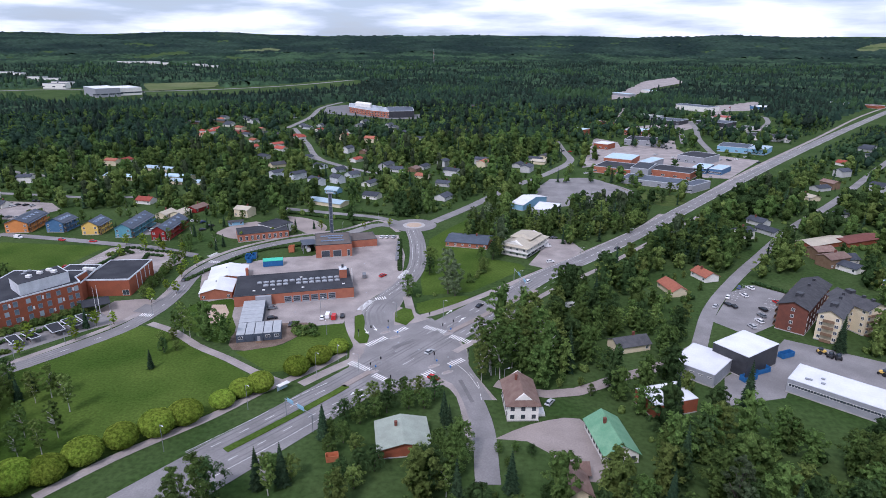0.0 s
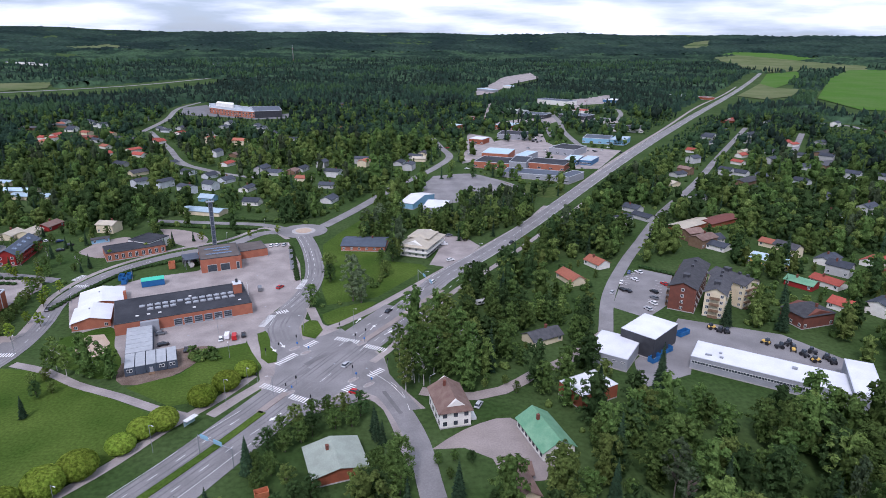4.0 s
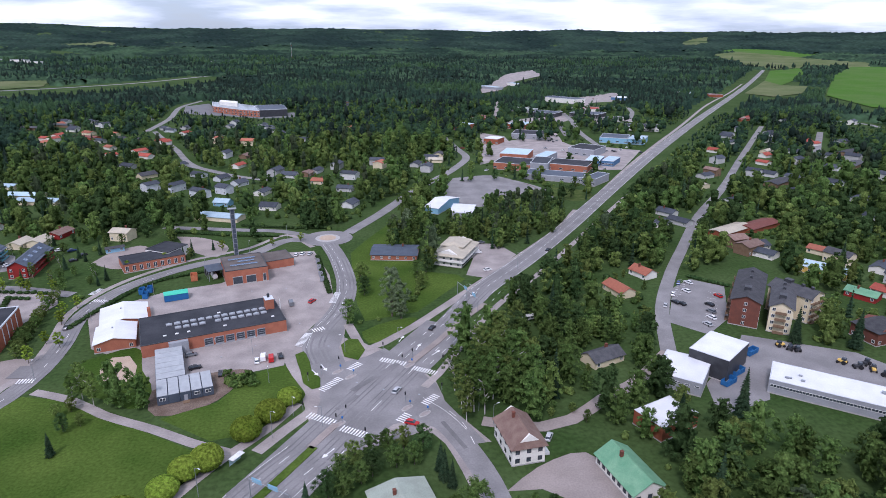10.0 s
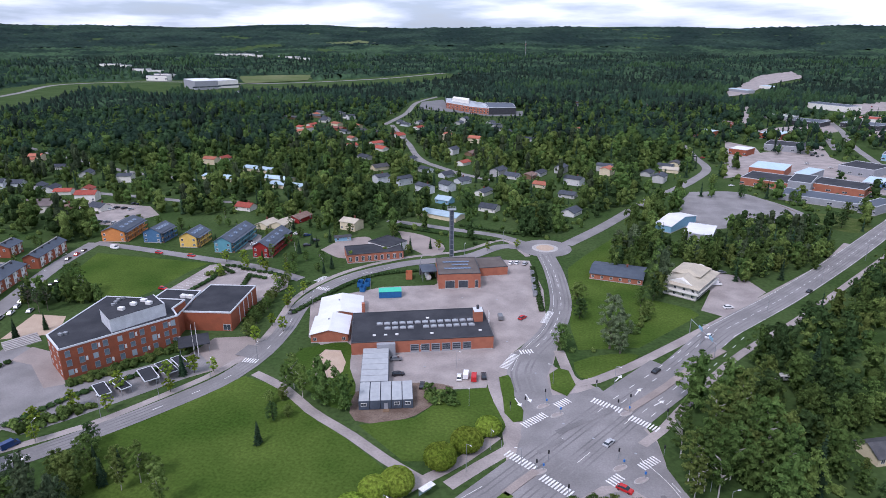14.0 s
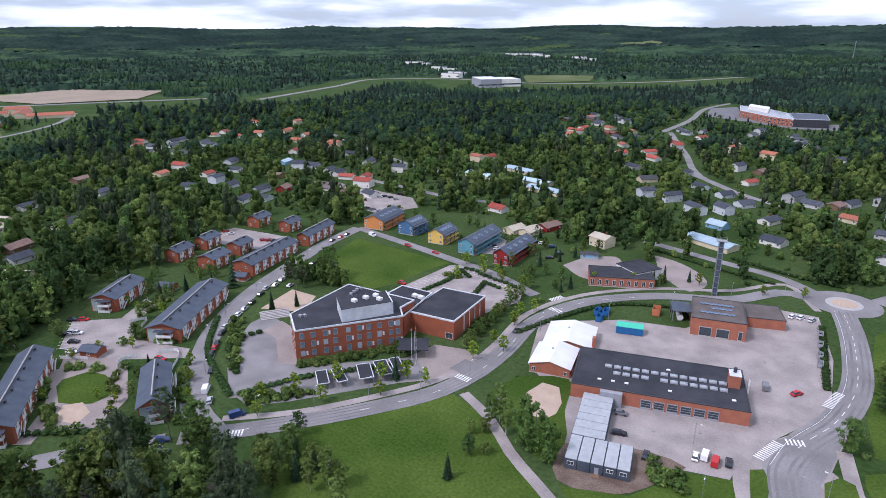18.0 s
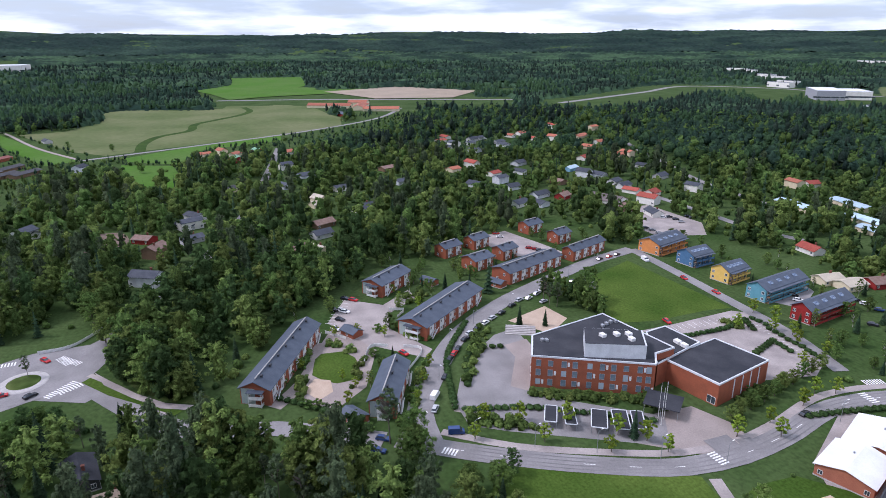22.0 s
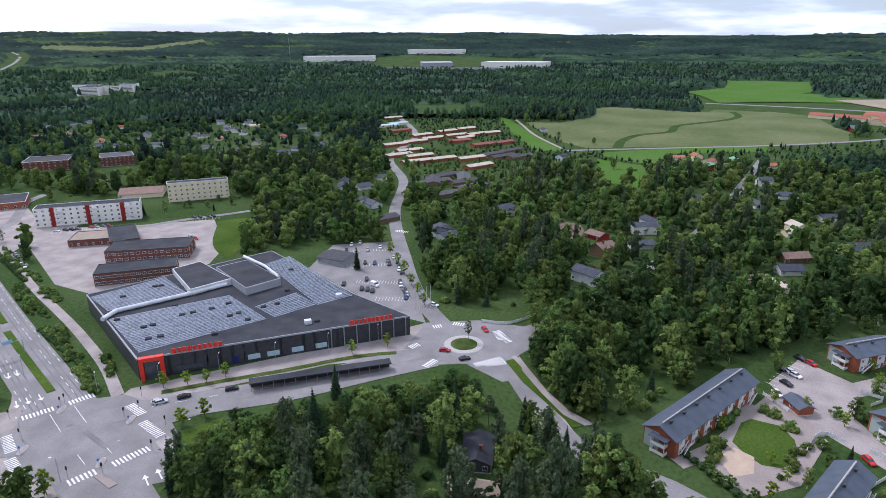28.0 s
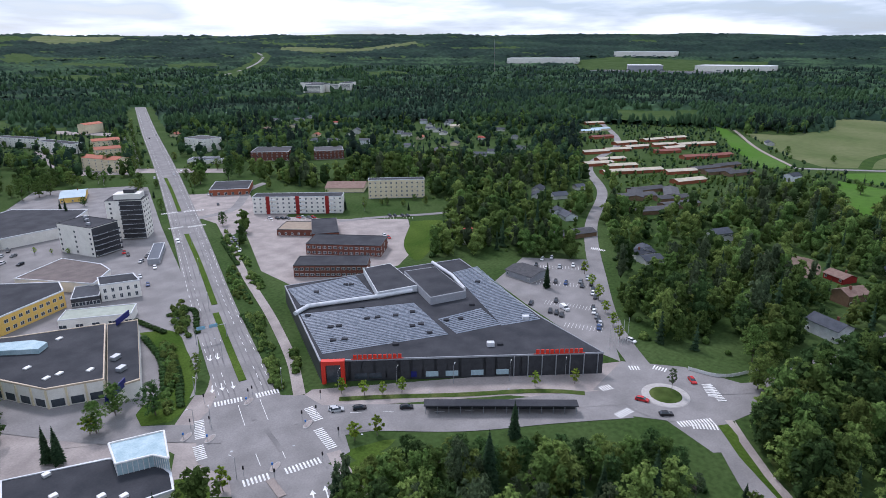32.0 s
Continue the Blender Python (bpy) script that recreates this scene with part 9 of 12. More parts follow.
KINDS["dome", 0] = (trunk_mesh(80, 1.2, 0.2, M_BARK, 4), np_mesh("crown", *join([(ICO3[0] * [2.9, 2.9, 2.0] * (1 + np.random.default_rng(3).normal(0, 0.02, (len(ICO3[0]), 1))) + [0, 0, 2.0], ICO3[1]), cards(np.random.default_rng(4), *(lambda d: (d * [3.0, 3.0, 2.08] + [0, 0, 2.05], d))((lambda q: q / np.linalg.norm(q, axis=1)[:, None])(np.random.default_rng(5).normal(0, 1, (1600, 3)))), 0.26)]), M_FRESH), "round clipped bush with bright leaves", 4.1)
for i in range(2):
    KINDS["shrub", i] = (trunk_mesh(90 + i, 0.9, 0.07, M_BARK, 3), np_mesh("crown", *broad_crown(94 + i, 0.0, 1.9, 1.3, 12, 0.2, 34, 3), M_LEAF), "low leafy garden shrub", 2)
TREE_NAME = {"broad": "tree", "birch": "birch", "fresh": "street_tree", "spruce": "spruce", "pine": "pine", "willow": "willow", "dome": "round_bush", "shrub": "shrub"}


def tree(kind, i, x, y, s=1.0, rz=0.0, sz=1.0, group=""):
    tm, cm, lab, h = KINDS[kind, i]
    o = tagged(link(TREE_NAME[kind], tm, None), lab, "bush" if kind in ("dome", "shrub") else "tree", group)
    o.matrix_basis = pose(x, y, height(x, y), 0, 0, rz) @ Matrix.Diagonal((s, s, s * sz, 1))
    link("crown", cm, None, o)
    return o


rt = random.Random(11)
PLACED = []


def plant(kind, pts, s=1.0, group="", spread=0.12):
    for x, y in pts:
        n = sum(1 for k in KINDS if k[0] == kind)
        tree(kind, rt.randrange(n), x, y, s * rt.uniform(1 - spread, 1 + spread), rt.uniform(0, 360), rt.uniform(0.92, 1.1), group)
        PLACED.append((x, y))


plant("dome", [(-91.6, 146.0), (-85.4, 150.6), (-80.8, 159.2), (-74.3, 167.1), (-67.6, 174.4), (-62.2, 181.1)], 1.7, "round bushes by the road")
plant("dome", [(-54.7, 190.8), (-51.2, 198.1), (-46.3, 201.6), (-38.0, 214.2), (-32.5, 223.3), (-27.7, 232.0)], 1.45, "round bushes by the road")
plant("willow", [(7.3, 294.8), (10.8, 292.3)], 1.2)
plant("willow", [(11.4, 401.3), (19.9, 417.6)], 0.9)
plant("broad", [(20.3, 337.9), (22.0, 325.4), (25.9, 345.5), (-6.7, 334.4), (-5.0, 318.9), (-10.7, 288.6)], 0.75)
plant("birch", [(27.4, 223.1), (31.0, 221.0), (35.1, 232.1), (26.3, 233.8), (38.3, 227.1), (46.1, 242.3), (36.6, 247.3), (45.7, 258.6), (48.2, 236.6), (50.6, 226.1)], 1.15, "birches at the crossing")
plant("birch", [(28.0, 215.8), (34.0, 219.1), (40.1, 234.7), (44.8, 252.7), (30.2, 223.1), (50.5, 242.8), (42.8, 230.3)], 1.1, "birches at the crossing")
plant("fresh", [(-57.4, 394.3), (-83.6, 388.9), (-108.7, 371.6), (-123.5, 360.8), (-42.5, 402.2)], 1.0)
plant("spruce", [(-88.7, 390.2), (-97.8, 382.2), (-101.0, 377.1), (-91.3, 210.4), (-129.7, 190.8), (-124.2, 187.1)], 0.5)
plant("spruce", [(-16.7, 176.8), (-21.5, 155.9)], 0.8)
plant("spruce", [(90.1, 202.9), (114.1, 210.0), (162.8, 255.4), (183.2, 248.8), (235.2, 326.3)], 1.1)
plant("broad", [(-12.4, 185.7), (-9.5, 192.2), (-6.0, 197.2), (-1.8, 201.1), (3.0, 203.5), (8.0, 204.5), (13.1, 202.6), (-0.9, 193.2), (5.7, 196.3), (-8.0, 186.5), (10.5, 197.0), (-4.0, 190.5)], 0.62, "bushy trees round the brick house")
plant("spruce", [(17.5, 193.3), (19.9, 186.5), (18.2, 189.8)], 0.62)
plant("broad", [(-10.5, 176.3), (-5.5, 171.4), (-13.0, 170.0), (1.5, 164.7), (-2.6, 163.0), (-15.0, 178.0)], 0.55, "bushy trees round the brick house")
plant("broad", [(18.8, 170.3), (24.1, 174.0), (24.3, 165.6), (17.3, 159.0)], 0.95, "bushy trees round the brick house")
plant("broad", [(-26.5, 159.8), (-20.2, 158.3)], 0.6)
plant("broad", [(50.4, 221.2), (56.1, 219.3), (61.8, 217.4), (64.8, 211.9), (54.6, 215.6), (35.2, 176.7), (40.1, 178.0), (44.8, 176.7), (38.1, 170.5), (47.8, 159.0)], 0.3, "garden bushes by the white house")
plant("birch", [(-94.6, 159.9), (-95.6, 168.0), (-101.6, 181.1), (-116.0, 184.3), (-105.5, 166.8), (-113.0, 188.2), (-99.0, 156.7)], 0.8, "trees at the edge of the lawn")
plant("broad", [(-137.4, 197.8), (-122.9, 191.3), (-111.8, 190.5), (-124.7, 185.6)], 0.6)
plant("broad", [(-98.3, 230.1), (-95.4, 232.9), (-89.4, 224.7), (-93.1, 222.1)], 0.4)
plant("broad", [(14.5, 164.6), (19.6, 162.7), (22.2, 167.5), (17.5, 157.8)], 0.85)
plant("broad", [(-6.2, 160.4), (-2.4, 157.2), (-8.3, 156.8)], 0.55)
plant("fresh", [(-155.1, 195.7), (-145.8, 213.7), (-119.1, 278.1), (-131.6, 309.4)], 1.1, "street trees by the school")
plant("fresh", [(-161.9, 202.2), (-157.4, 212.3), (-150.3, 224.4), (-139.6, 235.1), (-133.7, 241.1), (-146.0, 322.4), (-176.1, 344.6), (-164.4, 340.8)], 1.15, "street trees by the school")
plant("broad", [(-152.6, 173.6), (-153.3, 178.4), (-133.0, 191.5), (-134.0, 183.8), (-139.0, 172.2)], 0.8)
plant("spruce", [(-121.1, 190.3), (-122.1, 184.6), (-142.3, 162.7), (-217.2, 247.2), (-212.2, 256.4), (-136.3, 238.4)], 0.55)
plant("birch", [(-231.1, 289.8), (-225.9, 289.7), (-223.1, 285.3)], 1.0)
plant("pine", [(-233.4, 269.0), (-227.8, 268.7), (-226.6, 271.8)], 0.75)
plant("birch", [(-96.3, 236.8), (-95.1, 240.4), (-90.0, 235.9), (-86.6, 241.5)], 0.8)
plant("shrub", [(-48.2, 246.5), (-45.5, 245.1), (-43.8, 247.8), (-41.8, 243.8), (-50.9, 249.8)], 1.6)
plant("pine", [(-250.6, 69.3)], 0.5)
plant("broad", [(-131.0, 271.3), (-132.0, 276.0), (-133.2, 282.0), (-134.6, 289.7), (-136.0, 296.0), (-137.4, 302.1), (-138.5, 308.0), (-139.8, 314.5), (-141.0, 320.5), (-141.6, 326.8), (-143.7, 337.0)], 0.5, "leafy belt beside the gym")
plant("fresh", [(-133.9, 228.2), (-127.2, 243.2), (-124.6, 266.5), (-125.6, 281.4), (-127.8, 298.9), (-128.5, 315.5), (-178.0, 326.0), (-170.0, 337.0), (-158.0, 335.5), (-149.0, 338.5), (-186.0, 344.0)], 1.1, "street trees by the school")
plant("fresh", [(-194.1, -268.4), (-199.7, -260.5), (-205.2, -252.6)], 0.6, "street trees on the square")
plant("broad", [(84.2, 587.0), (98.6, 552.2), (119.1, 572.6), (132.5, 550.5), (144.3, 488.4), (155.4, 514.8), (168.9, 526.5), (227.8, 873.0), (236.4, 844.9), (237.8, 794.2), (230.3, 753.7), (169.3, 751.9), (194.5, 750.9), (266.4, 843.9), (281.4, 843.3), (237.5, 989.1), (115.4, 674.4), (147.2, 802.4)], 0.75, "trees in the industrial quarter")
plant("broad", [(-291.5, -230.8), (-267.4, -480.6), (-273.3, -452.5), (-286.6, -452.6), (-246.7, -437.5), (-402.7, -332.8), (-365.8, -386.8), (-388.8, -413.3), (-411.1, -405.8), (-415.1, -482.9), (-266.0, -361.3)], 0.75)
plant("fresh", [(-242.2, 168.4), (-238.6, 175.2), (-204.2, 169.3), (-217.0, 157.4), (-222.2, 157.3), (-236.4, 183.8), (-230.2, 193.3), (-197.5, 172.1), (-188.9, 166.8), (-227.8, 202.5), (-224.6, 209.2), (-261.8, 211.1), (-250.2, 215.9), (-270.6, 211.1), (-201.2, 200.4), (-191.0, 193.9), (-181.7, 188.0), (-176.1, 165.0)], 0.85, "young trees between the terraced houses")
plant("shrub", [(-215.9, 153.6), (-210.0, 150.2), (-235.9, 192.4), (-208.3, 184.6), (-170.8, 178.5), (-171.7, 168.3), (-183.4, 164.6), (-187.7, 162.9), (-190.8, 157.3), (-192.0, 154.4), (-216.4, 184.0), (-267.7, 223.2)], 1.5)
plant("broad", [(-155.0, 176.7), (-160.5, 178.7)], 1.0)
plant("fresh", [(-186.3, -20.1), (-190.1, -13.5), (-193.6, -8.5), (-198.8, -4.3), (-227.8, 30.4), (-237.4, 40.7)], 0.9, "street trees before the supermarket")
plant("fresh", [(-341.3, -1.3), (-326.4, 8.9), (-312.8, 17.9), (-300.6, 26.3), (-289.5, 34.0), (-279.1, 40.6)], 1.2, "street trees beside the market parking")
plant("fresh", [(-169.8, 1.3), (-175.8, 4.9), (-133.6, -11.4), (-125.9, -65.5)], 1.1, "street trees before the supermarket")
plant("broad", [(-127.2, -64.7), (-135.8, -69.8), (-143.1, -59.5)], 0.75)
plant("spruce", [(-198.2, 39.0), (-112.3, -61.6), (-114.1, -59.0), (-312.7, -8.2), (-239.8, -329.9), (-241.1, -341.0)], 0.8)
plant("broad", [(-169.5, 21.3), (-160.6, 22.8), (-172.2, 27.1), (-177.8, 30.8), (-181.3, 37.9), (-180.9, 43.5), (-194.0, 55.7), (-202.6, 63.6), (-203.9, 69.7), (-212.1, 74.8), (-153.0, 19.6), (-191.5, 50.0), (-186.2, 62.7), (-192.1, 71.0), (-200.8, 75.5)], 0.72)
plant("broad", [(-269.3, 92.3), (-262.1, 100.2), (-259.1, 107.0), (-258.1, 116.1), (-256.3, 123.4), (-289.6, 86.7), (-284.0, 93.3), (-281.3, 109.3), (-277.7, 122.3)], 1.05)
plant("broad", [(-169.4, 25.3), (-170.7, 31.1), (-175.2, 35.4), (-175.0, 39.2), (-177.1, 44.1), (-181.1, 47.8), (-184.3, 50.3), (-185.9, 54.6), (-189.2, 57.2), (-193.8, 61.6), (-193.4, 65.1), (-198.2, 67.9), (-200.6, 73.3), (-205.1, 75.6), (-207.8, 79.3), (-206.9, 84.1), (-163.2, 22.5), (-157.1, 19.8)], 0.8)
plant("willow", [(-524.4, 41.2), (-514.8, 54.3), (-525.7, 64.3), (-537.3, 77.1), (-549.0, 85.5), (-557.0, 20.7), (-561.1, 94.3)], 0.75)
plant("willow", [(-493.7, 28.8), (-504.3, 44.7), (-495.8, 63.8), (-506.4, 80.2), (-517.1, 92.8), (-546.8, 47.1), (-552.6, 68.2), (-545.7, 27.8), (-530.0, 50.0), (-512.0, 66.0)], 0.85)
plant("broad", [(-793.4, 26.4), (-772.3, 69.9), (-628.0, 100.7)], 0.8)

plant("broad", [(-284.2, -506.3), (-279.8, -478.7), (-278.5, -456.5), (-287.4, -459.5), (-298.8, -467.6), (-294.3, -441.4), (-261.9, -443.3), (-259.3, -419.0), (-269.0, -422.2), (-247.6, -419.5), (-298.0, -572.0), (-308.0, -578.5), (-310.5, -553.6), (-338.5, -512.4), (-346.2, -511.6), (-347.8, -498.7), (-348.3, -482.8), (-358.7, -482.8)], 1.15, "trees between the flats")
plant("birch", [(-481.8, -683.6), (-448.2, -620.6), (-417.7, -562.2), (-393.2, -515.2), (-372.1, -473.5), (-351.3, -444.4), (-385.9, -526.0), (-434.2, -610.2), (-521.2, -757.9), (-347.7, -449.6)], 1.1, "trees along the avenue")
plant("broad", [(-353.3, -355.2), (-361.5, -359.4), (-409.8, -382.4), (-402.4, -360.1), (-424.9, -395.8), (-308.1, -365.3), (-318.0, -376.1), (-387.1, -355.6)], 1.1, "trees between the flats")

# what trees keep clear of, on a 2 m grid
GX, GY, GS, GN = -1150.0, -1000.0, 2.0, (1150, 1250)
BLOCK = np.zeros(GN, bool)


def stamp(poly):
    xs, ys = [p[0] for p in poly], [p[1] for p in poly]
    i0, i1 = max(int((min(xs) - GX) / GS), 0), min(int((max(xs) - GX) / GS) + 2, GN[0])
    j0, j1 = max(int((min(ys) - GY) / GS), 0), min(int((max(ys) - GY) / GS) + 2, GN[1])
    if i1 <= i0 or j1 <= j0:
        return
    X, Y = np.meshgrid(GX + GS * np.arange(i0, i1), GY + GS * np.arange(j0, j1), indexing="ij")
    c = np.zeros(X.shape, bool)
    for k in range(len(poly)):
        (ax, ay), (bx, by) = poly[k - 1], poly[k]
        if ay != by:
            c ^= ((ay > Y) != (by > Y)) & (X < (bx - ax) * (Y - ay) / (by - ay) + ax)
    BLOCK[i0:i1, j0:j1] |= c


FAR_OPEN = []
for kind, p, wd in OPEN:
    if kind == "area":
        stamp(p)
        FAR_OPEN.append(p)
    else:
        left, right = strip(p, 2 * wd)
        for i in range(len(p) - 1):
            stamp([left[i], left[i + 1], right[i + 1], right[i]])
for x, y in PLACED:
    stamp([(x - 2.5, y - 2.5), (x + 2.5, y - 2.5), (x + 2.5, y + 2.5), (x - 2.5, y + 2.5)])

FIELDS = [p for p in FAR_OPEN if max(math.hypot(x + 10, y - 100) for x, y in p) > 900]
for kind, p, wd in OPEN:
    if kind == "line" and wd > 8 and max(math.hypot(x + 10, y - 100) for x, y in p) > 950:
        left, right = strip(p, 4 * wd)
        FIELDS.append(left + right[::-1])
FIELD_BOX = [(min(q[0] for q in p), max(q[0] for q in p), min(q[1] for q in p), max(q[1] for q in p)) for p in FIELDS]


def in_field(x, y):
    return any(a <= x <= b and c <= y <= d and inside(x, y, p) for p, (a, b, c, d) in zip(FIELDS, FIELD_BOX))


def before_field(x, y):
    """Just on the town's side of a far field, where only low growth stands."""
    return any(in_field(-10 + (x + 10) * k, 120 + (y - 120) * k) for k in (1.035, 1.07, 1.11, 1.16))


# built-up ground where only the trees set out above stand
CLEAR = [[(28.3, 470.5), (54.1, 476.9), (76.3, 461.8), (77.0, 447.6), (64.1, 422.1), (46.3, 417.6), (33.2, 442.1)], [(-13.6, 409.5), (11.1, 466.2), (39.0, 530.9), (55.4, 543.4), (40.6, 500.6), (17.5, 449.5), (1.6, 413.3), (-12.8, 395.4)], [(47.5, 541.4), (76.0, 638.8), (90.7, 630.8), (105.8, 592.3), (108.7, 565.2), (72.4, 556.2)], [(-31.4, 154.3), (-21.1, 179.7), (-17.4, 191.7), (-6.4, 209.3), (11.8, 210.6), (22.0, 188.5), (25.6, 158.3)], [(-212.7, 126.3), (-206.2, 133.6), (-172.2, 165.1), (-148.7, 183.0), (-134.2, 178.6), (-155.7, 158.0), (-183.0, 133.8), (-193.0, 122.6)], [(-363.3, -476.0), (-440.1, -363.0), (-348.3, -227.2), (-301.0, -217.1), (-279.8, -247.6), (-315.7, -372.1)]]
CLEAR += [[(-291.8, -581.2), (-318.7, -492.2), (-292.2, -406.4), (-248.4, -402.3), (-219.7, -385.4)], [(108.7, 210.4), (135.3, 228.4), (181.5, 201.9), (165.4, 180.8), (118.1, 196.8), (100.9, 195.7)], [(-455.3, -423.5), (-482.8, -382.9), (-419.6, -308.0), (-393.6, -346.1)], [(-497.9, -372.5), (-524.6, -345.2), (-455.1, -273.8), (-430.1, -301.4)], [(-403.6, -262.5), (-427.2, -228.1), (-404.4, -201.5), (-379.7, -237.3)], [(-285.1, -240.0), (-296.8, -235.2), (-231.8, -111.1), (-196.2, -61.4), (-176.5, -32.7), (-175.6, -40.2), (-207.6, -100.3), (-238.9, -155.4)], [(-201.8, -153.9), (-210.2, -141.8), (-157.9, -59.0), (-144.3, -44.5), (-138.3, -53.0)], [(-168.2, -5.9), (-184.3, 9.3), (-216.5, 46.8), (-236.3, 72.2), (-236.5, 85.6), (-212.8, 88.4), (-189.4, 59.5), (-164.9, 25.0), (-160.5, 12.7)]]
CLEAR += [[(-256.2, 39.4), (-283.3, 62.1), (-287.4, 90.9), (-252.0, 97.0), (-238.3, 93.2), (-219.8, 114.4), (-210.6, 101.5), (-226.8, 86.4), (-234.7, 72.7), (-222.6, 55.4)], [(-207.2, 133.8), (-268.5, 165.3), (-284.5, 192.8), (-321.0, 228.9), (-270.2, 261.9), (-201.2, 200.4), (-159.2, 176.2), (-172.2, 165.1), (-187.5, 149.7)], [(-155.8, 181.6), (-199.8, 201.9), (-240.2, 255.4), (-252.5, 291.0), (-283.1, 360.5), (-142.3, 348.3), (-132.7, 323.6), (-114.4, 260.4), (-121.2, 237.1), (-151.2, 196.2)], [(-322.0, 250.3), (-334.0, 300.0), (-346.0, 340.0), (-306.4, 350.0), (-264.0, 332.0), (-249.2, 261.3), (-290.4, 241.8)], [(-278.6, 356.4), (-311.3, 410.7), (-256.8, 413.4), (-223.2, 428.4), (-156.2, 398.8), (-132.1, 340.6), (-142.4, 339.0)]]
CLEAR += [[(-105.2, 267.0), (-128.3, 305.9), (-102.0, 351.2), (-39.5, 404.7), (-11.8, 309.3), (-29.9, 252.5), (-51.3, 229.7), (-68.7, 227.4)], [(28.8, 187.3), (33.8, 215.4), (50.5, 210.7), (78.9, 202.0), (74.6, 168.9), (60.1, 160.6), (33.7, 162.4)], [(-1.9, 169.7), (-1.8, 195.1), (15.3, 193.9), (17.5, 170.6)], [(93.3, 231.1), (109.1, 267.1), (145.4, 270.6), (201.7, 228.3), (174.2, 192.3), (133.3, 224.3), (97.8, 207.5)], [(118.3, 272.3), (141.9, 323.5), (210.3, 356.2), (203.4, 303.8), (176.5, 260.0), (146.3, 251.2)], [(-167.6, -33.4), (-192.5, -50.9), (-254.1, -133.6), (-339.9, -59.3), (-357.9, -0.3), (-259.9, 59.1), (-226.1, 63.2), (-188.3, 15.0), (-170.2, -5.5)]]
CLEAR += [[(-244.7, -475.5), (-326.1, -436.2), (-341.1, -373.1), (-206.2, -102.4), (-172.1, -38.9), (-137.5, -1.5), (-96.8, -58.8)], [(-373.6, -325.6), (-427.3, -247.2), (-429.2, -139.8), (-295.4, -74.6), (-236.6, -116.9)], [(-161.8, 369.8), (-137.4, 417.5), (-80.0, 392.6), (-74.2, 374.3), (-129.3, 326.9)], [(33.2, 404.1), (58.2, 407.4), (82.6, 375.2), (53.6, 326.5), (32.5, 333.0)], [(-149.7, 208.5), (-109.1, 245.5), (-42.9, 202.1), (-31.2, 215.1), (-16.1, 205.4), (-48.9, 147.6), (-92.4, 142.2)], [(-250.0, 1010.0), (-264.2, 1114.2), (-157.4, 1046.8), (-100.0, 1070.0), (-110.0, 985.0), (-165.0, 960.0)], [(-370.9, -329.6), (-389.7, -302.0), (-254.5, -104.6), (-195.0, -47.5), (-213.2, -92.3)], [(-831.6, -1191.0), (-759.0, -1175.3), (-262.8, -227.6), (-270.7, -216.1)]]
CLEAR += [[(22.9, 252.2), (-2.5, 230.1), (-13.1, 198.9), (34.4, 205.0), (26.6, 223.0)]]
QUARTERS = (  # town ground where trees stand between the houses and yards
    ([(-278.6, 356.4), (-311.3, 410.7), (-256.8, 413.4), (-223.2, 428.4), (-156.2, 398.8), (-132.1, 340.6), (-142.4, 339.0)], 26, 0.5), ([(-207.2, 133.8), (-268.5, 165.3), (-284.5, 192.8), (-321.0, 228.9), (-270.2, 261.9), (-201.2, 200.4), (-159.2, 176.2), (-187.5, 149.7)], 26, 0.5),
    ([(-322.0, 250.3), (-334.0, 300.0), (-346.0, 340.0), (-306.4, 350.0), (-264.0, 332.0), (-249.2, 261.3), (-290.4, 241.8)], 18, 0.5), ([(-244.7, -475.5), (-326.1, -436.2), (-341.1, -373.1), (-206.2, -102.4), (-161.2, -54.4), (-111.3, -91.2)], 16, 0.6), ([(-373.6, -325.6), (-427.3, -247.2), (-429.2, -139.8), (-295.4, -74.6), (-236.6, -116.9)], 14, 0.55), ([(-161.8, 369.8), (-137.4, 417.5), (-80.0, 392.6), (-74.2, 374.3), (-129.3, 326.9)], 14, 0.5),
)
for poly, n, s in QUARTERS:
    xs, ys = [p[0] for p in poly], [p[1] for p in poly]
    for _ in range(n * 12):
        x, y = rt.uniform(min(xs), max(xs)), rt.uniform(min(ys), max(ys))
        if n and inside(x, y, poly) and not BLOCK[int((x - GX) / GS + 0.5), int((y - GY) / GS + 0.5)]:
            kind = rt.choice(("broad", "broad", "birch", "spruce"))
            tree(kind, rt.randrange(3), x, y, s * rt.uniform(0.7, 1.2), rt.uniform(0, 360), rt.uniform(0.9, 1.15))
            stamp([(x - 3, y - 3), (x + 3, y - 3), (x + 3, y + 3), (x - 3, y + 3)])
            n -= 1
for p in CLEAR:
    stamp(p)
TOWN, LOW_ZONE = np.zeros(GN, bool), np.zeros(GN, bool)
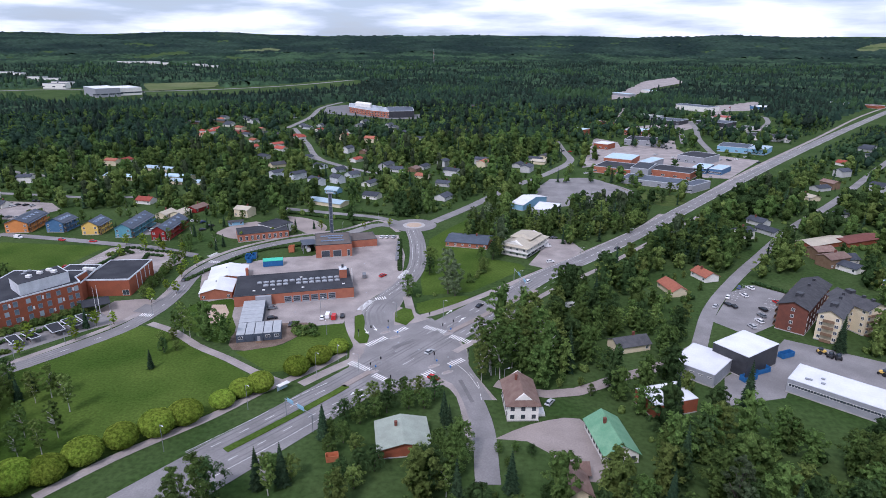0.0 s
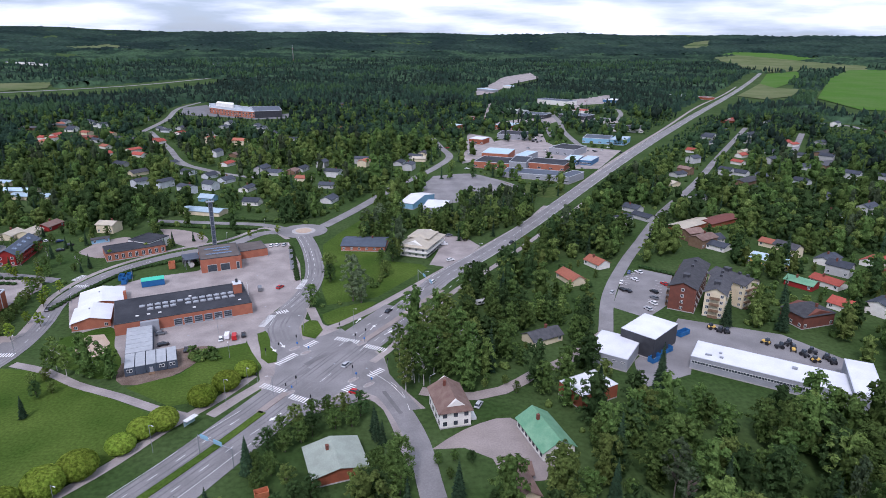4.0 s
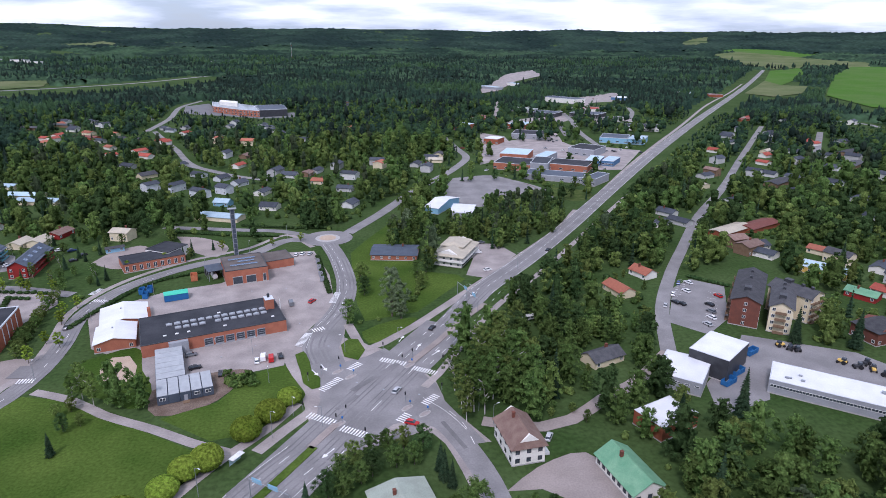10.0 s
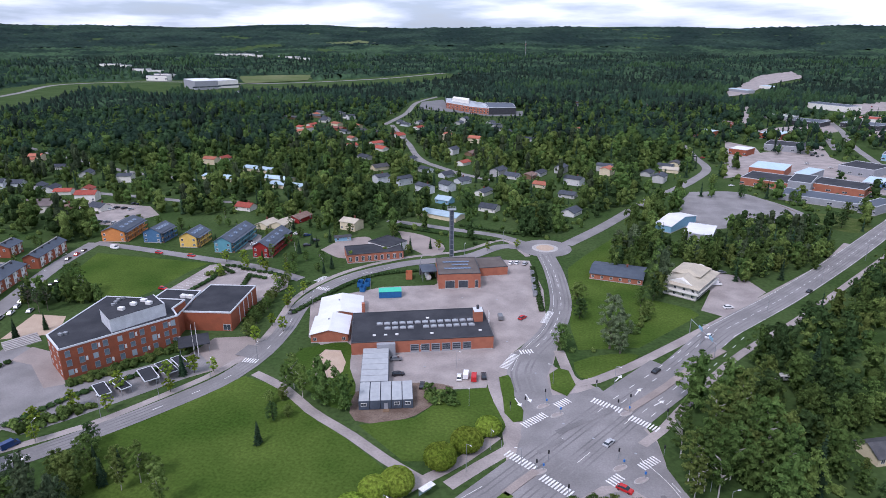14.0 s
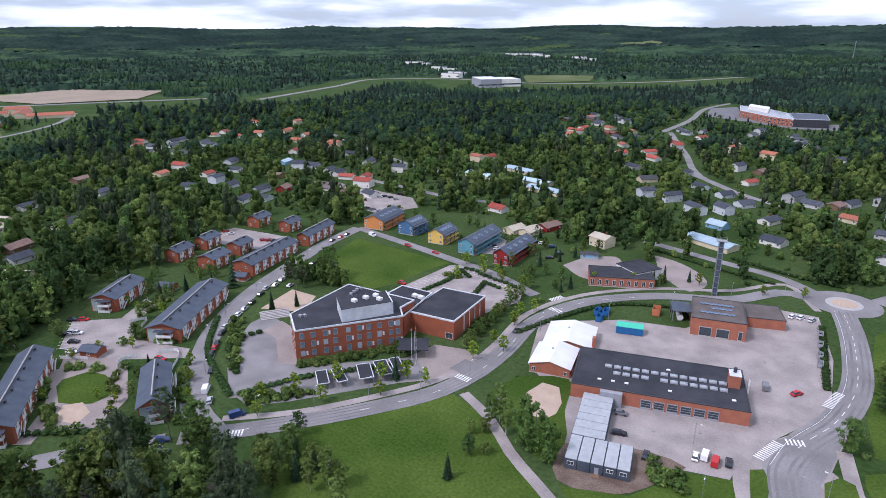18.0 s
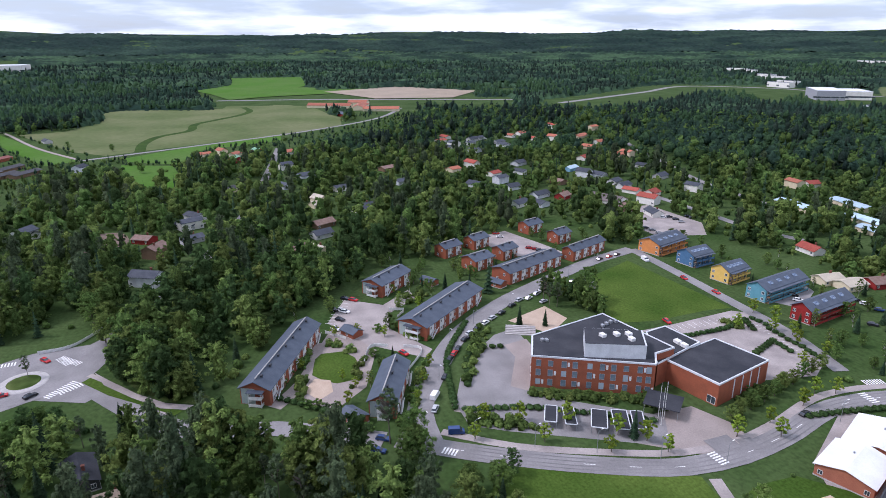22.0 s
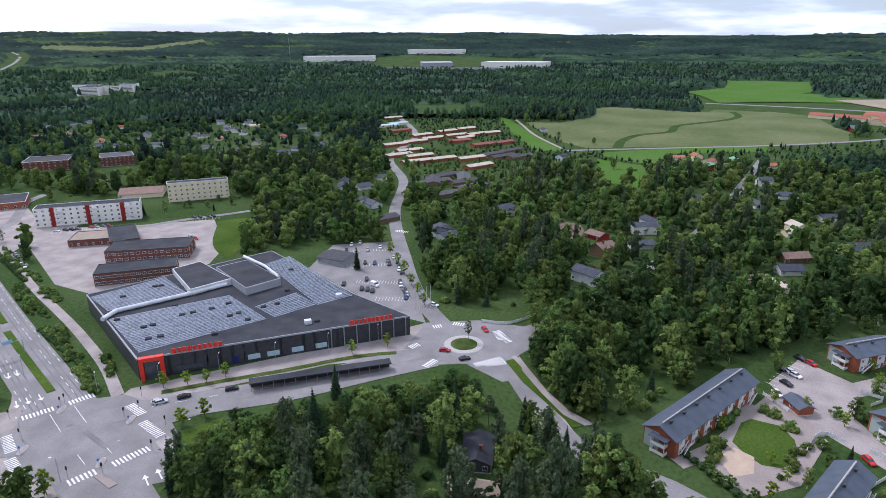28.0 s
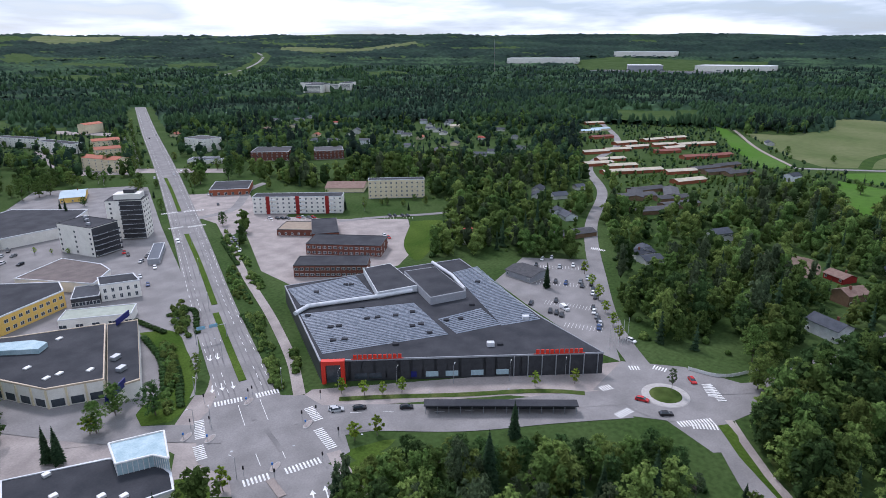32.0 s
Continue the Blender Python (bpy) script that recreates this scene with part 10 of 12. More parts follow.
for x, y in HOMES:
    woody = x < -330 and -200 < y < 340  # these houses stand deep among their trees
    for gx_, gy_, rad, grid in ((x, y, 10, BLOCK), (x - (x + 10) * 0.028, y - (y - 120) * 0.028, 7, BLOCK), (x - (x + 10) * 0.03, y - (y - 120) * 0.03, 10 if woody else 12, LOW_ZONE), (x - (x + 10) * 0.065, y - (y - 120) * 0.065, 7 if woody else 14 if y < -200 else 9, LOW_ZONE), (x, y, 22 if woody else 30, TOWN)):
        i0, j0, n = int((gx_ - rad - GX) / GS), int((gy_ - rad - GY) / GS), int(2 * rad / GS) + 2
        if i0 < 0 or j0 < 0:
            continue
        for i in range(i0, min(i0 + n, GN[0])):
            for j in range(j0, min(j0 + n, GN[1])):
                if math.hypot(GX + i * GS - gx_, GY + j * GS - gy_) < rad:
                    grid[i, j] = True

# close woods
DENSE = [[(137.2, 417.5), (196.6, 468.9), (233.6, 450.2), (219.7, 410.3), (164.0, 370.6), (128.1, 346.3)], [(274.3, 462.4), (410.7, 505.0), (296.9, 369.1), (248.0, 384.3)], [(-1199.5, 38.7), (-1533.4, 71.1), (-1798.4, 163.7), (-1436.3, 243.0), (-1205.3, 225.9), (-1274.3, 98.7)], [(-1217.8, -146.1), (-1369.5, -129.7), (-1314.2, 21.3), (-1082.3, 40.3), (-968.6, -37.6), (-1072.4, -84.8)], [(-258.8, 103.6), (-228.8, 124.3), (-246.9, 142.2), (-280.0, 192.2), (-298.7, 232.8), (-331.1, 251.6), (-386.7, 227.1), (-399.8, 186.0), (-384.0, 155.9), (-331.8, 127.8), (-283.0, 98.0)], [(30.7, 235.3), (46.4, 299.2), (66.2, 328.1), (73.1, 284.4), (90.5, 271.2), (106.5, 259.0), (88.3, 208.2), (60.0, 210.1)]]
DENSE += [[(82.1, 193.9), (117.1, 194.6), (161.7, 178.2), (145.7, 155.0), (71.9, 160.2)], [(-151.4, 21.1), (-160.7, 24.5), (-187.4, 60.5), (-205.1, 81.7), (-202.2, 92.5)], [(-246.6, 94.7), (-284.0, 93.3), (-340.1, 126.1), (-253.5, 128.7), (-222.8, 117.9), (-221.9, 112.9)], [(-286.7, 140.1), (-301.4, 155.0), (-322.6, 188.2), (-314.7, 217.5), (-279.5, 193.4), (-266.3, 160.6), (-233.0, 136.4), (-216.0, 126.9)], [(-191.7, 122.4), (-181.9, 133.5), (-154.8, 157.6), (-138.0, 171.6), (-129.8, 171.7), (-180.8, 120.3)], [(-486.7, 502.2), (-672.5, 704.9), (-640.5, 831.0), (-413.6, 842.0), (-301.2, 674.0), (-318.7, 561.9), (-390.5, 588.4), (-365.7, 507.7)]]
DENSE += [[(55.4, 285.5), (84.6, 349.0), (114.0, 395.1), (179.6, 488.3), (247.5, 584.3), (249.1, 514.0), (181.0, 391.2), (139.0, 332.1), (132.3, 360.8), (107.7, 317.5), (74.3, 290.8)], [(285.6, 461.1), (362.7, 490.6), (333.2, 407.3), (270.9, 341.6), (238.0, 356.1)], [(193.0, 351.2), (186.0, 397.5), (233.5, 485.4), (251.3, 447.9)], [(73.8, 409.4), (134.8, 473.6), (120.6, 425.5), (80.2, 383.1)], [(37.3, 442.2), (78.0, 522.5), (132.2, 478.7), (114.1, 406.2), (74.6, 387.0), (62.6, 400.1)], [(-230.5, 508.2), (-217.0, 562.2), (-132.0, 486.8), (-123.0, 421.2), (-161.5, 425.7)], [(-522.1, -242.5), (-1078.6, -359.0), (-600.0, -127.9), (-501.8, -138.4), (-408.4, -140.2)]]
SPARSE = [  # lawns and gardens with few trees
    [(-19.7, 397.2), (26.3, 446.9), (18.0, 297.2), (-8.5, 288.9)],
    [(-149.7, 208.5), (-105.3, 243.3), (-42.9, 202.1), (-92.4, 142.2)], [(-166.2, 376.8), (-69.4, 511.0), (-48.2, 408.0), (-132.7, 323.6)], [(-373.6, -325.6), (-475.3, -177.1), (-280.1, -67.9), (-241.6, -122.9)],
]


YOUNG = [[(-244.5, 270.7), (-223.8, 273.9), (-201.1, 276.9), (-210.8, 290.1), (-234.6, 288.8), (-252.8, 284.9)], [(6.1, 409.5), (26.6, 435.0), (30.9, 406.3), (21.0, 374.4), (7.6, 374.9)], [(28.8, 420.1), (44.3, 412.4), (69.3, 418.7), (65.1, 393.3), (40.6, 388.8), (30.1, 392.9)], [(71.2, 430.7), (119.6, 452.9), (124.1, 434.2), (106.2, 403.6), (88.7, 383.7), (62.5, 377.2)], [(73.8, 409.4), (134.8, 473.6), (120.6, 425.5), (80.2, 383.1)], [(37.3, 442.2), (78.0, 522.5), (132.2, 478.7), (114.1, 406.2), (74.6, 387.0), (62.6, 400.1)], [(55.4, 285.5), (84.6, 349.0), (114.0, 395.1), (179.6, 488.3), (247.5, 584.3), (240.0, 550.0), (120.0, 370.0)]]  # young growth
INDUSTRY = [[(103.1, 944.5), (174.6, 1069.4), (294.4, 1179.2), (380.3, 1220.6), (415.7, 934.9), (354.2, 771.0), (252.4, 611.7), (197.0, 542.7), (119.6, 546.6), (77.4, 614.2)], [(44.1, 488.7), (69.0, 523.5), (77.4, 614.2), (119.6, 546.6), (197.0, 542.7), (186.9, 510.3)]]
ROW_ESTATE = [[(-1119, -349), (-1173, -238), (-917, -59), (-696, 18), (-618, 30), (-494, 29), (-490, -37), (-589, -90), (-663, -151)]]
AVENUE_SIDES = [[(-560, -230), (-860, -230), (-900, -720), (-620, -640)], [(-525.6, -1216.0), (-764.0, -846.5), (-214.0, -112.8), (-146.6, -187.1)]]  # flats and small gardens


def within(x, y, polys):
    return any(inside(x, y, p) for p in polys)


MIDDLE = [(37, 24), (15, 37), (1, 54), (-3, 93), (-13, 121), (-27, 131), (-55, 118)]  # along the middle of the town
near_rows, mid_rows, low_rows = [], [], []
rg = random.Random(5)


def seen_from(x, y):
    """Whether the land lies on the town's side."""
    a, b = math.degrees(math.atan2(y - 100, x + 10)) % 360, math.degrees(math.atan2(y, x - 10)) % 360
    return 34 < a < 262 or 38 < b < 140


step = 6.7
for i in range(int(2300 / step)):
    for j in range(int(2450 / step)):
        x, y = GX + (i + rg.random()) * step, GY + (j + rg.random()) * step
        r0 = math.hypot(x + 10, y - 100)
        if r0 > 1040 or not (seen_from(x, y) or r0 < 60):
            continue
        gi, gj = int((x - GX) / GS + 0.5), int((y - GY) / GS + 0.5)
        if not (0 <= gi < GN[0] and 0 <= gj < GN[1]) or BLOCK[gi, gj]:
            continue
        n1 = noise.noise((x * 0.012, y * 0.012, 1.5))
        n2 = noise.noise((x * 0.05, y * 0.05, 7.5))
        p = 0.56 + 0.35 * n1 + 0.3 * n2
        if r0 > 620:
            p += 0.3
        wild = False
        if within(x, y, DENSE):
            p, wild = 0.74, True
        elif within(x, y, SPARSE):
            p = 0.1 + 0.2 * n2
        home = bool(TOWN[gi, gj])
        if within(x, y, ROW_ESTATE):
            p, home, wild = 0.46 + 0.2 * n2, True, False
        elif within(x, y, INDUSTRY):
            p, home, wild = (0.3 if y > 760 else 0.0) + 0.6 * n2, True, False
        elif within(x, y, AVENUE_SIDES):
            p, home, wild = 0.26 + 0.3 * n2, True, False
        elif home and not wild:
            p = 0.55 + 0.35 * n2
        elif r0 > 450:
            p *= 0.8 if r0 < 640 else 0.68
        if rg.random() > p:
            if r0 < 700 and rg.random() < (0.3 if within(x, y, SPARSE) else 0.6):
                low_rows.append((x, y, height(x, y) - 0.1, rg.uniform(0.7, 1.9), rg.uniform(0, 6.28), rg.uniform(0.7, 1.4)))
            continue
        (near_rows if r0 < 290 else mid_rows).append((x, y, n1, wild, home))
        if r0 > 290 and within(x, y, YOUNG):
            mid_rows.append((x + 3.4, y + rg.uniform(-3, 3), n1, wild, home))


THICKETS = [([(-247.5, 93.7), (-259.4, 103.2), (-211.5, 126.4), (-208.9, 122.1), (-213.6, 114.2), (-224.3, 105.3)], 26), ([(6.1, 409.5), (26.6, 435.0), (30.9, 406.3), (21.0, 374.4), (7.6, 374.9)], 24), ([(28.8, 420.1), (44.3, 412.4), (69.3, 418.7), (65.1, 393.3), (40.6, 388.8), (30.1, 392.9)], 26), ([(71.2, 430.7), (119.6, 452.9), (124.1, 434.2), (106.2, 403.6), (88.7, 383.7), (62.5, 377.2)], 60), ([(-302.7, -565.0), (-362.1, -624.2), (-309.1, -461.1), (-253.3, -395.1), (-243.5, -409.3)], 34), ([(-358.7, -503.8), (-389.2, -521.0), (-365.8, -472.3), (-349.6, -475.9)], 9), ([(-420.6, -371.5), (-448.9, -310.5), (-408.1, -267.3), (-373.2, -303.1)], 24), ([(-448.4, -451.7), (-473.6, -459.0), (-424.2, -386.3), (-416.3, -398.0)], 10)]
THICKETS += [([(-362.4, -383.1), (-367.2, -384.7), (-314.5, -291.1), (-307.8, -285.9)], 10), ([(-395.3, -418.6), (-400.5, -411.0), (-369.0, -364.9), (-364.3, -371.8)], 6), ([(-483.3, -730.0), (-543.2, -807.0), (-391.9, -517.1), (-392.8, -546.5)], 12), ([(-349.1, -736.8), (-371.8, -703.0), (-351.8, -607.1), (-304.3, -562.7), (-291.8, -581.1)], 26), ([(-553.4, -731.8), (-562.4, -718.2), (-421.7, -473.1), (-407.2, -465.4)], 14), ([(-348.0, -582.0), (-338.5, -512.4), (-321.7, -487.8), (-324.5, -533.0)], 6), ([(-245.1, 145.3), (-277.8, 181.2), (-287.7, 194.4), (-307.1, 192.7), (-276.3, 160.1), (-250.3, 138.8)], 26), ([(-178.7, 117.1), (-168.3, 140.9), (-158.6, 162.3), (-149.3, 164.9), (-145.5, 155.6), (-175.4, 118.0)], 16)]
THICKETS += [([(-242.8, 272.8), (-226.6, 276.0), (-207.4, 278.9), (-212.5, 288.1), (-231.7, 286.6), (-247.6, 281.2)], 14)]
for poly, n in THICKETS:
    xs, ys = [p[0] for p in poly], [p[1] for p in poly]
    for _ in range(n * 8):
        x, y = rg.uniform(min(xs), max(xs)), rg.uniform(min(ys), max(ys))
        if n and inside(x, y, poly):
            mid_rows.append((x, y, rg.uniform(-0.5, -0.05), False, False))
            n -= 1
YARD_TREES = [(198.4, 866.1), (211.0, 893.2), (205.8, 849.7), (227.7, 921.8), (225.1, 880.9), (240.4, 914.9), (232.1, 863.9), (215.2, 828.8), (217.2, 809.3), (229.5, 827.8), (241.8, 847.4), (216.5, 781.8), (230.6, 799.0), (229.4, 780.9), (166.9, 759.6), (165.9, 743.5), (187.7, 750.0), (198.3, 757.4), (201.8, 753.1), (168.9, 991.0), (164.0, 925.8), (188.4, 989.9), (179.9, 924.8), (214.0, 988.4), (225.8, 1001.9), (158.2, 852.9), (160.1, 832.5), (140.1, 833.8), (333.2, 1018.0), (368.6, 1080.6), (397.0, 1133.2), (403.4, 1114.2), (431.5, 1170.6), (430.2, 1131.5), (403.6, 1045.4), (432.9, 1094.6), (415.8, 1028.7), (441.7, 1068.1), (433.6, 1019.9), (454.8, 1042.5), (437.2, 982.4), (473.8, 1210.4), (508.2, 1253.9), (515.5, 1230.6), (507.7, 1166.8)]
YARD_TREES += [(276.6, 900.7), (274.1, 877.8), (275.2, 866.6), (282.7, 866.1), (290.6, 871.1), (300.2, 1019.9), (314.0, 1050.4), (285.5, 991.3), (296.4, 1448.6), (287.4, 1337.1), (276.2, 1198.7), (313.2, 1240.0), (317.6, 1176.2), (347.0, 1216.5), (392.5, 1282.8), (460.2, 973.8), (417.1, 910.1), (380.9, 854.3), (382.8, 870.8), (81.2, 558.4), (78.4, 549.1), (100.3, 561.4), (116.5, 555.2), (135.0, 546.8), (140.9, 561.3), (71.7, 550.8), (55.4, 543.4), (159.0, 494.3), (154.2, 483.6), (110.1, 699.1), (109.9, 685.2), (113.3, 660.2), (116.2, 660.9), (116.1, 772.6), (110.3, 857.4), (109.7, 894.0), (107.9, 815.1), (134.9, 935.3)]
for x, y in YARD_TREES:
    mid_rows.append((x, y, 0.0, False, True))


def pick(x, y, n1, wild):
    u = rg.random() + n1 * 0.5 - (0.16 if wild else 0)
    if u < (0.36 if wild else 0.52):
        return "broad"
    if u < 0.76:
        return "birch"
    if u < 0.9:
        return "spruce"
    return "pine"


near_rows.sort(key=lambda q: min(math.hypot(q[0] - a, q[1] - b) for a, b in MIDDLE))
tally = {}
for x, y, n1, wild, home in near_rows:
    k = pick(x, y, n1 - 0.15, wild)
    s = rg.uniform(0.8, 1.35) if wild else rg.uniform(0.6, 1.15)
    if not wild and rg.random() < 0.25:
        k, s = "shrub", rg.uniform(0.8, 1.6)
    tally[k] = tally.get(k, 0) + 1
    if tally[k] > (20 if k == "shrub" else 44):
        mid_rows.append((x, y, n1, wild, home))
        continue
    n = sum(1 for q in KINDS if q[0] == k)
    tree(k, rg.randrange(n), x, y, s, rg.uniform(0, 360), rg.uniform(0.9, 1.15))


def mid_broad(seed):
    return broad_crown(seed, 0.8, 16.0, 4.8, 16, 0.85, 14, 2, 0.6)


def close_broad(seed):
    """A full crown of small clumps for the woods in the middle of the town."""
    return broad_crown(seed, 0.6, 16.5, 5.0, 32, 0.48, 30, 5, 0.42)


def rear_broad(seed):
    return broad_crown(seed, 0.6, 15.5, 4.8, 9, 1.3, 8, 1, 0.72)


def mid_spruce(seed):
    return spruce_crown(seed, 17.5, 3.0, 9, 8)


def low_tree(seed, h, r, sides=4):
    rng = np.random.default_rng(seed)
    a = np.arange(sides) * math.tau / sides
    ring1 = np.stack([r * np.cos(a), r * np.sin(a), np.full(sides, h * 0.3)], 1) * (1 + rng.normal(0, 0.15, (sides, 1)))
    ring2 = np.stack([r * 0.62 * np.cos(a + 0.6), r * 0.62 * np.sin(a + 0.6), np.full(sides, h * 0.72)], 1) * (1 + rng.normal(0, 0.12, (sides, 1)))
    v = np.concatenate([ring1, ring2, [[0, 0, h]]])
    f = []
    for k in range(sides):
        n = (k + 1) % sides
        f += [(k, n, sides + k), (n, sides + n, sides + k), (sides + k, sides + n, 2 * sides)]
    return v, np.array(f)


def scatter(name, template, rows, material, label, category="woods"):
    """Many trees of one shape in one mesh: rows of x, y, z, size, turn, stretch."""
    if not len(rows):
        return
    tv, tf = template
    r = np.array(rows, float)
    c, s = np.cos(r[:, 4])[:, None], np.sin(r[:, 4])[:, None]
    k = r[:, 3][:, None]
    x = (tv[None, :, 0] * c - tv[None, :, 1] * s) * k + r[:, 0][:, None]
    y = (tv[None, :, 0] * s + tv[None, :, 1] * c) * k + r[:, 1][:, None]
    z = tv[None, :, 2] * k * r[:, 5][:, None] + r[:, 2][:, None]
    v = np.stack([x, y, z], -1).reshape(-1, 3)
    f = (tf[None] + (np.arange(len(r)) * len(tv))[:, None, None]).reshape(-1, 3)
    o = new(name, np_mesh(name, v, f, material))
    return tagged(o, label, category, kind="stuff")


bins = {}
for x, y, n1, wild, home in mid_rows:
    k = pick(x, y, n1 - (0.2 if home else 0), wild)
    r0 = math.hypot(x + 10, y - 100)
    tone = "leaf" if k == "broad" else "light" if k == "birch" else k
    if wild and tone == "light" and rg.random() < 0.6:
        tone = "leaf"
    close = min(math.hypot(x - a, y - b) for a, b in MIDDLE) < 190
    if tone == "leaf" and rg.random() < (0.35 if close else 0.6 if wild else 0.3):
        tone = "deep"
    s = (rg.uniform(0.5, 1.1) if x > 150 else rg.uniform(0.45, 1.0)) if home else rg.uniform(0.62, 1.15)
    if within(x, y, YOUNG):
        s *= 0.72
    if LOW_ZONE[int((x - GX) / GS + 0.5), int((y - GY) / GS + 0.5)] or r0 > 520 and before_field(x, y) and not within(x, y, INDUSTRY) or within(x, y, ROW_ESTATE):
        s = rg.uniform(0.22, 0.42)
    bins.setdefault((tone, -1 if close else (r0 > 360) + (r0 > 640), rg.randrange(3)), []).append((x, y, height(x, y) - 0.3, s, rg.uniform(0, 6.28), rg.uniform(0.9, 1.25)))
for (tone, rear, i), rows in bins.items():
    if tone == "spruce":
        tpl = spruce_crown(100 + i, 17.5, 2.9, 5, 6) if rear > 0 else mid_spruce(100 + i) if rear == 0 else spruce_crown(100 + i, 17.0, 2.9, 18, 11)
    elif rear == 2:
        tpl = broad_crown(120 + i, 0.6, 15.0, 4.6, 5, 2.0, 3, 1, 0.85)
    else:
        tpl = (mid_broad, rear_broad, close_broad)[rear](110 + i)
    if tone == "spruce" and rear == 2:
        tpl = spruce_crown(125 + i, 17.0, 3.2, 3, 5)
    if tone == "pine":
        tpl = (tpl[0] * [0.75, 0.75, 1.15] + [0, 0, 3.0], tpl[1])
    m = {"leaf": M_LEAF, "deep": M_DEEPLEAF, "light": M_LIGHTLEAF, "spruce": M_SPRUCE, "pine": M_PINE}[tone]
    # Past 640 m most crowns take the haze-tinted far colours.
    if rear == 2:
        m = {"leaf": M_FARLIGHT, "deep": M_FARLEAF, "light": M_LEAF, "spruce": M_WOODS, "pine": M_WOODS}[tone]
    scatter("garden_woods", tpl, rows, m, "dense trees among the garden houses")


def low_shrub(seed):
    rng = np.random.default_rng(seed)
    d = rng.normal(0, 1, (9, 3))
    d /= np.linalg.norm(d, axis=1)[:, None]
    d[:, 2] = np.abs(d[:, 2])
    return join([(ICO1[0] * (1 + rng.normal(0, 0.2, (len(ICO1[0]), 1))) * [1.2, 1.1, 0.95] + [0, 0, 0.7], ICO1[1]), cards(rng, np.array((0, 0, 0.7)) + d * (1.2, 1.1, 1.0), d, 0.45)])


for i, m in enumerate((M_LEAF, M_LIGHTLEAF, M_DEEPLEAF)):
    scatter("undergrowth", low_shrub(130 + i), low_rows[i::3], m, "low shrubs and saplings between the trees", "shrubs")

def shrubbery(poly, n, s0=0.7, s1=1.5, label="thick green shrubs in a planted strip"):
    xs, ys = [p[0] for p in poly], [p[1] for p in poly]
    rows = []
    while len(rows) < n:
        x, y = rg.uniform(min(xs), max(xs)), rg.uniform(min(ys), max(ys))
        if inside(x, y, poly):
            rows.append((x, y, -0.1, rg.uniform(s0, s1), rg.uniform(0, 6.28), rg.uniform(0.7, 1.4)))
    for i, m in enumerate((M_LEAF, M_LIGHTLEAF)):
        scatter("shrubbery", low_shrub(140 + i), rows[i::2], m, label, "shrubs")


PLANTED_STRIPS = [([(-275.8, -213.0), (-283.2, -215.3), (-257.3, -160.7), (-231.0, -112.2), (-226.3, -111.6), (-244.0, -148.1)], 60), ([(-239.2, -154.9), (-242.7, -153.0), (-216.3, -103.9), (-215.5, -110.7), (-223.3, -129.5)], 45), ([(-210.2, -101.8), (-215.0, -98.3), (-188.9, -56.1), (-176.7, -38.7), (-176.7, -43.9), (-193.7, -73.3)], 80), ([(-195.2, -134.0), (-204.7, -140.0), (-194.6, -118.8), (-181.6, -99.1), (-181.2, -108.6)], 40), ([(-171.9, -104.2), (-172.3, -95.3), (-158.3, -71.2), (-145.7, -55.9), (-143.3, -56.6), (-156.6, -73.6)], 60), ([(-197.7, -59.3), (-199.6, -58.3), (-188.6, -42.0), (-186.0, -42.1)], 14), ([(-224.7, 231.6), (-216.1, 232.4), (-199.9, 220.4), (-182.6, 207.7), (-185.4, 204.9), (-207.6, 219.3)], 50)]
PLANTED_STRIPS += [([(-168.4, 198.9), (-164.6, 205.1), (-152.0, 216.3), (-150.9, 213.2), (-162.8, 197.5)], 40), ([(-171.1, 224.8), (-151.2, 257.7), (-147.9, 255.0), (-167.5, 222.8)], 60), ([(-185.0, 325.3), (-181.5, 333.9), (-176.0, 329.1), (-178.6, 319.7)], 16), ([(-232.5, 169.0), (-230.9, 175.4), (-222.3, 179.3), (-219.7, 177.2), (-228.0, 172.4)], 16), ([(-220.3, 154.1), (-230.3, 162.6), (-226.8, 163.3), (-216.3, 158.1), (-215.2, 154.3)], 24), ([(-267.0, 214.7), (-267.7, 223.2), (-260.1, 226.2), (-251.9, 216.7), (-254.3, 210.2)], 18), ([(-209.6, 155.1), (-209.5, 157.7), (-197.0, 154.4), (-197.2, 152.0)], 12), ([(-219.5, 179.2), (-219.0, 182.6), (-197.5, 172.1), (-197.7, 169.5)], 16), ([(-204.1, 197.5), (-203.2, 201.4), (-175.3, 185.0), (-177.5, 182.8)], 24)]
PLANTED_STRIPS += [([(-243.3, 201.4), (-225.4, 208.4), (-215.5, 208.0), (-224.8, 198.7)], 20), ([(-51.9, 246.0), (-43.3, 250.7), (-40.6, 247.5), (-47.0, 241.5)], 20), ([(-138.5, 281.8), (-145.2, 311.0), (-139.5, 309.0), (-132.7, 281.2)], 30), ([(13.0, 312.5), (22.9, 338.3), (24.5, 325.7), (16.2, 304.7)], 18)]
for poly, n in PLANTED_STRIPS:
    shrubbery(poly, n)

# far woods
def stand(x, y, a):
    """What grows here: below -0.5 open land, then broadleaved woods, above 0 spruce."""
    leafy_haze = 0.3 * min(max((math.degrees(a) - 195) / 35, 0), 1)  # more broadleaved woods in the south-west, their paler colour also standing in for haze
    return noise.noise((x * 0.004, y * 0.004, 3.3)) + 0.45 * noise.noise((x * 0.013, y * 0.013, 6.1)) - leafy_haze


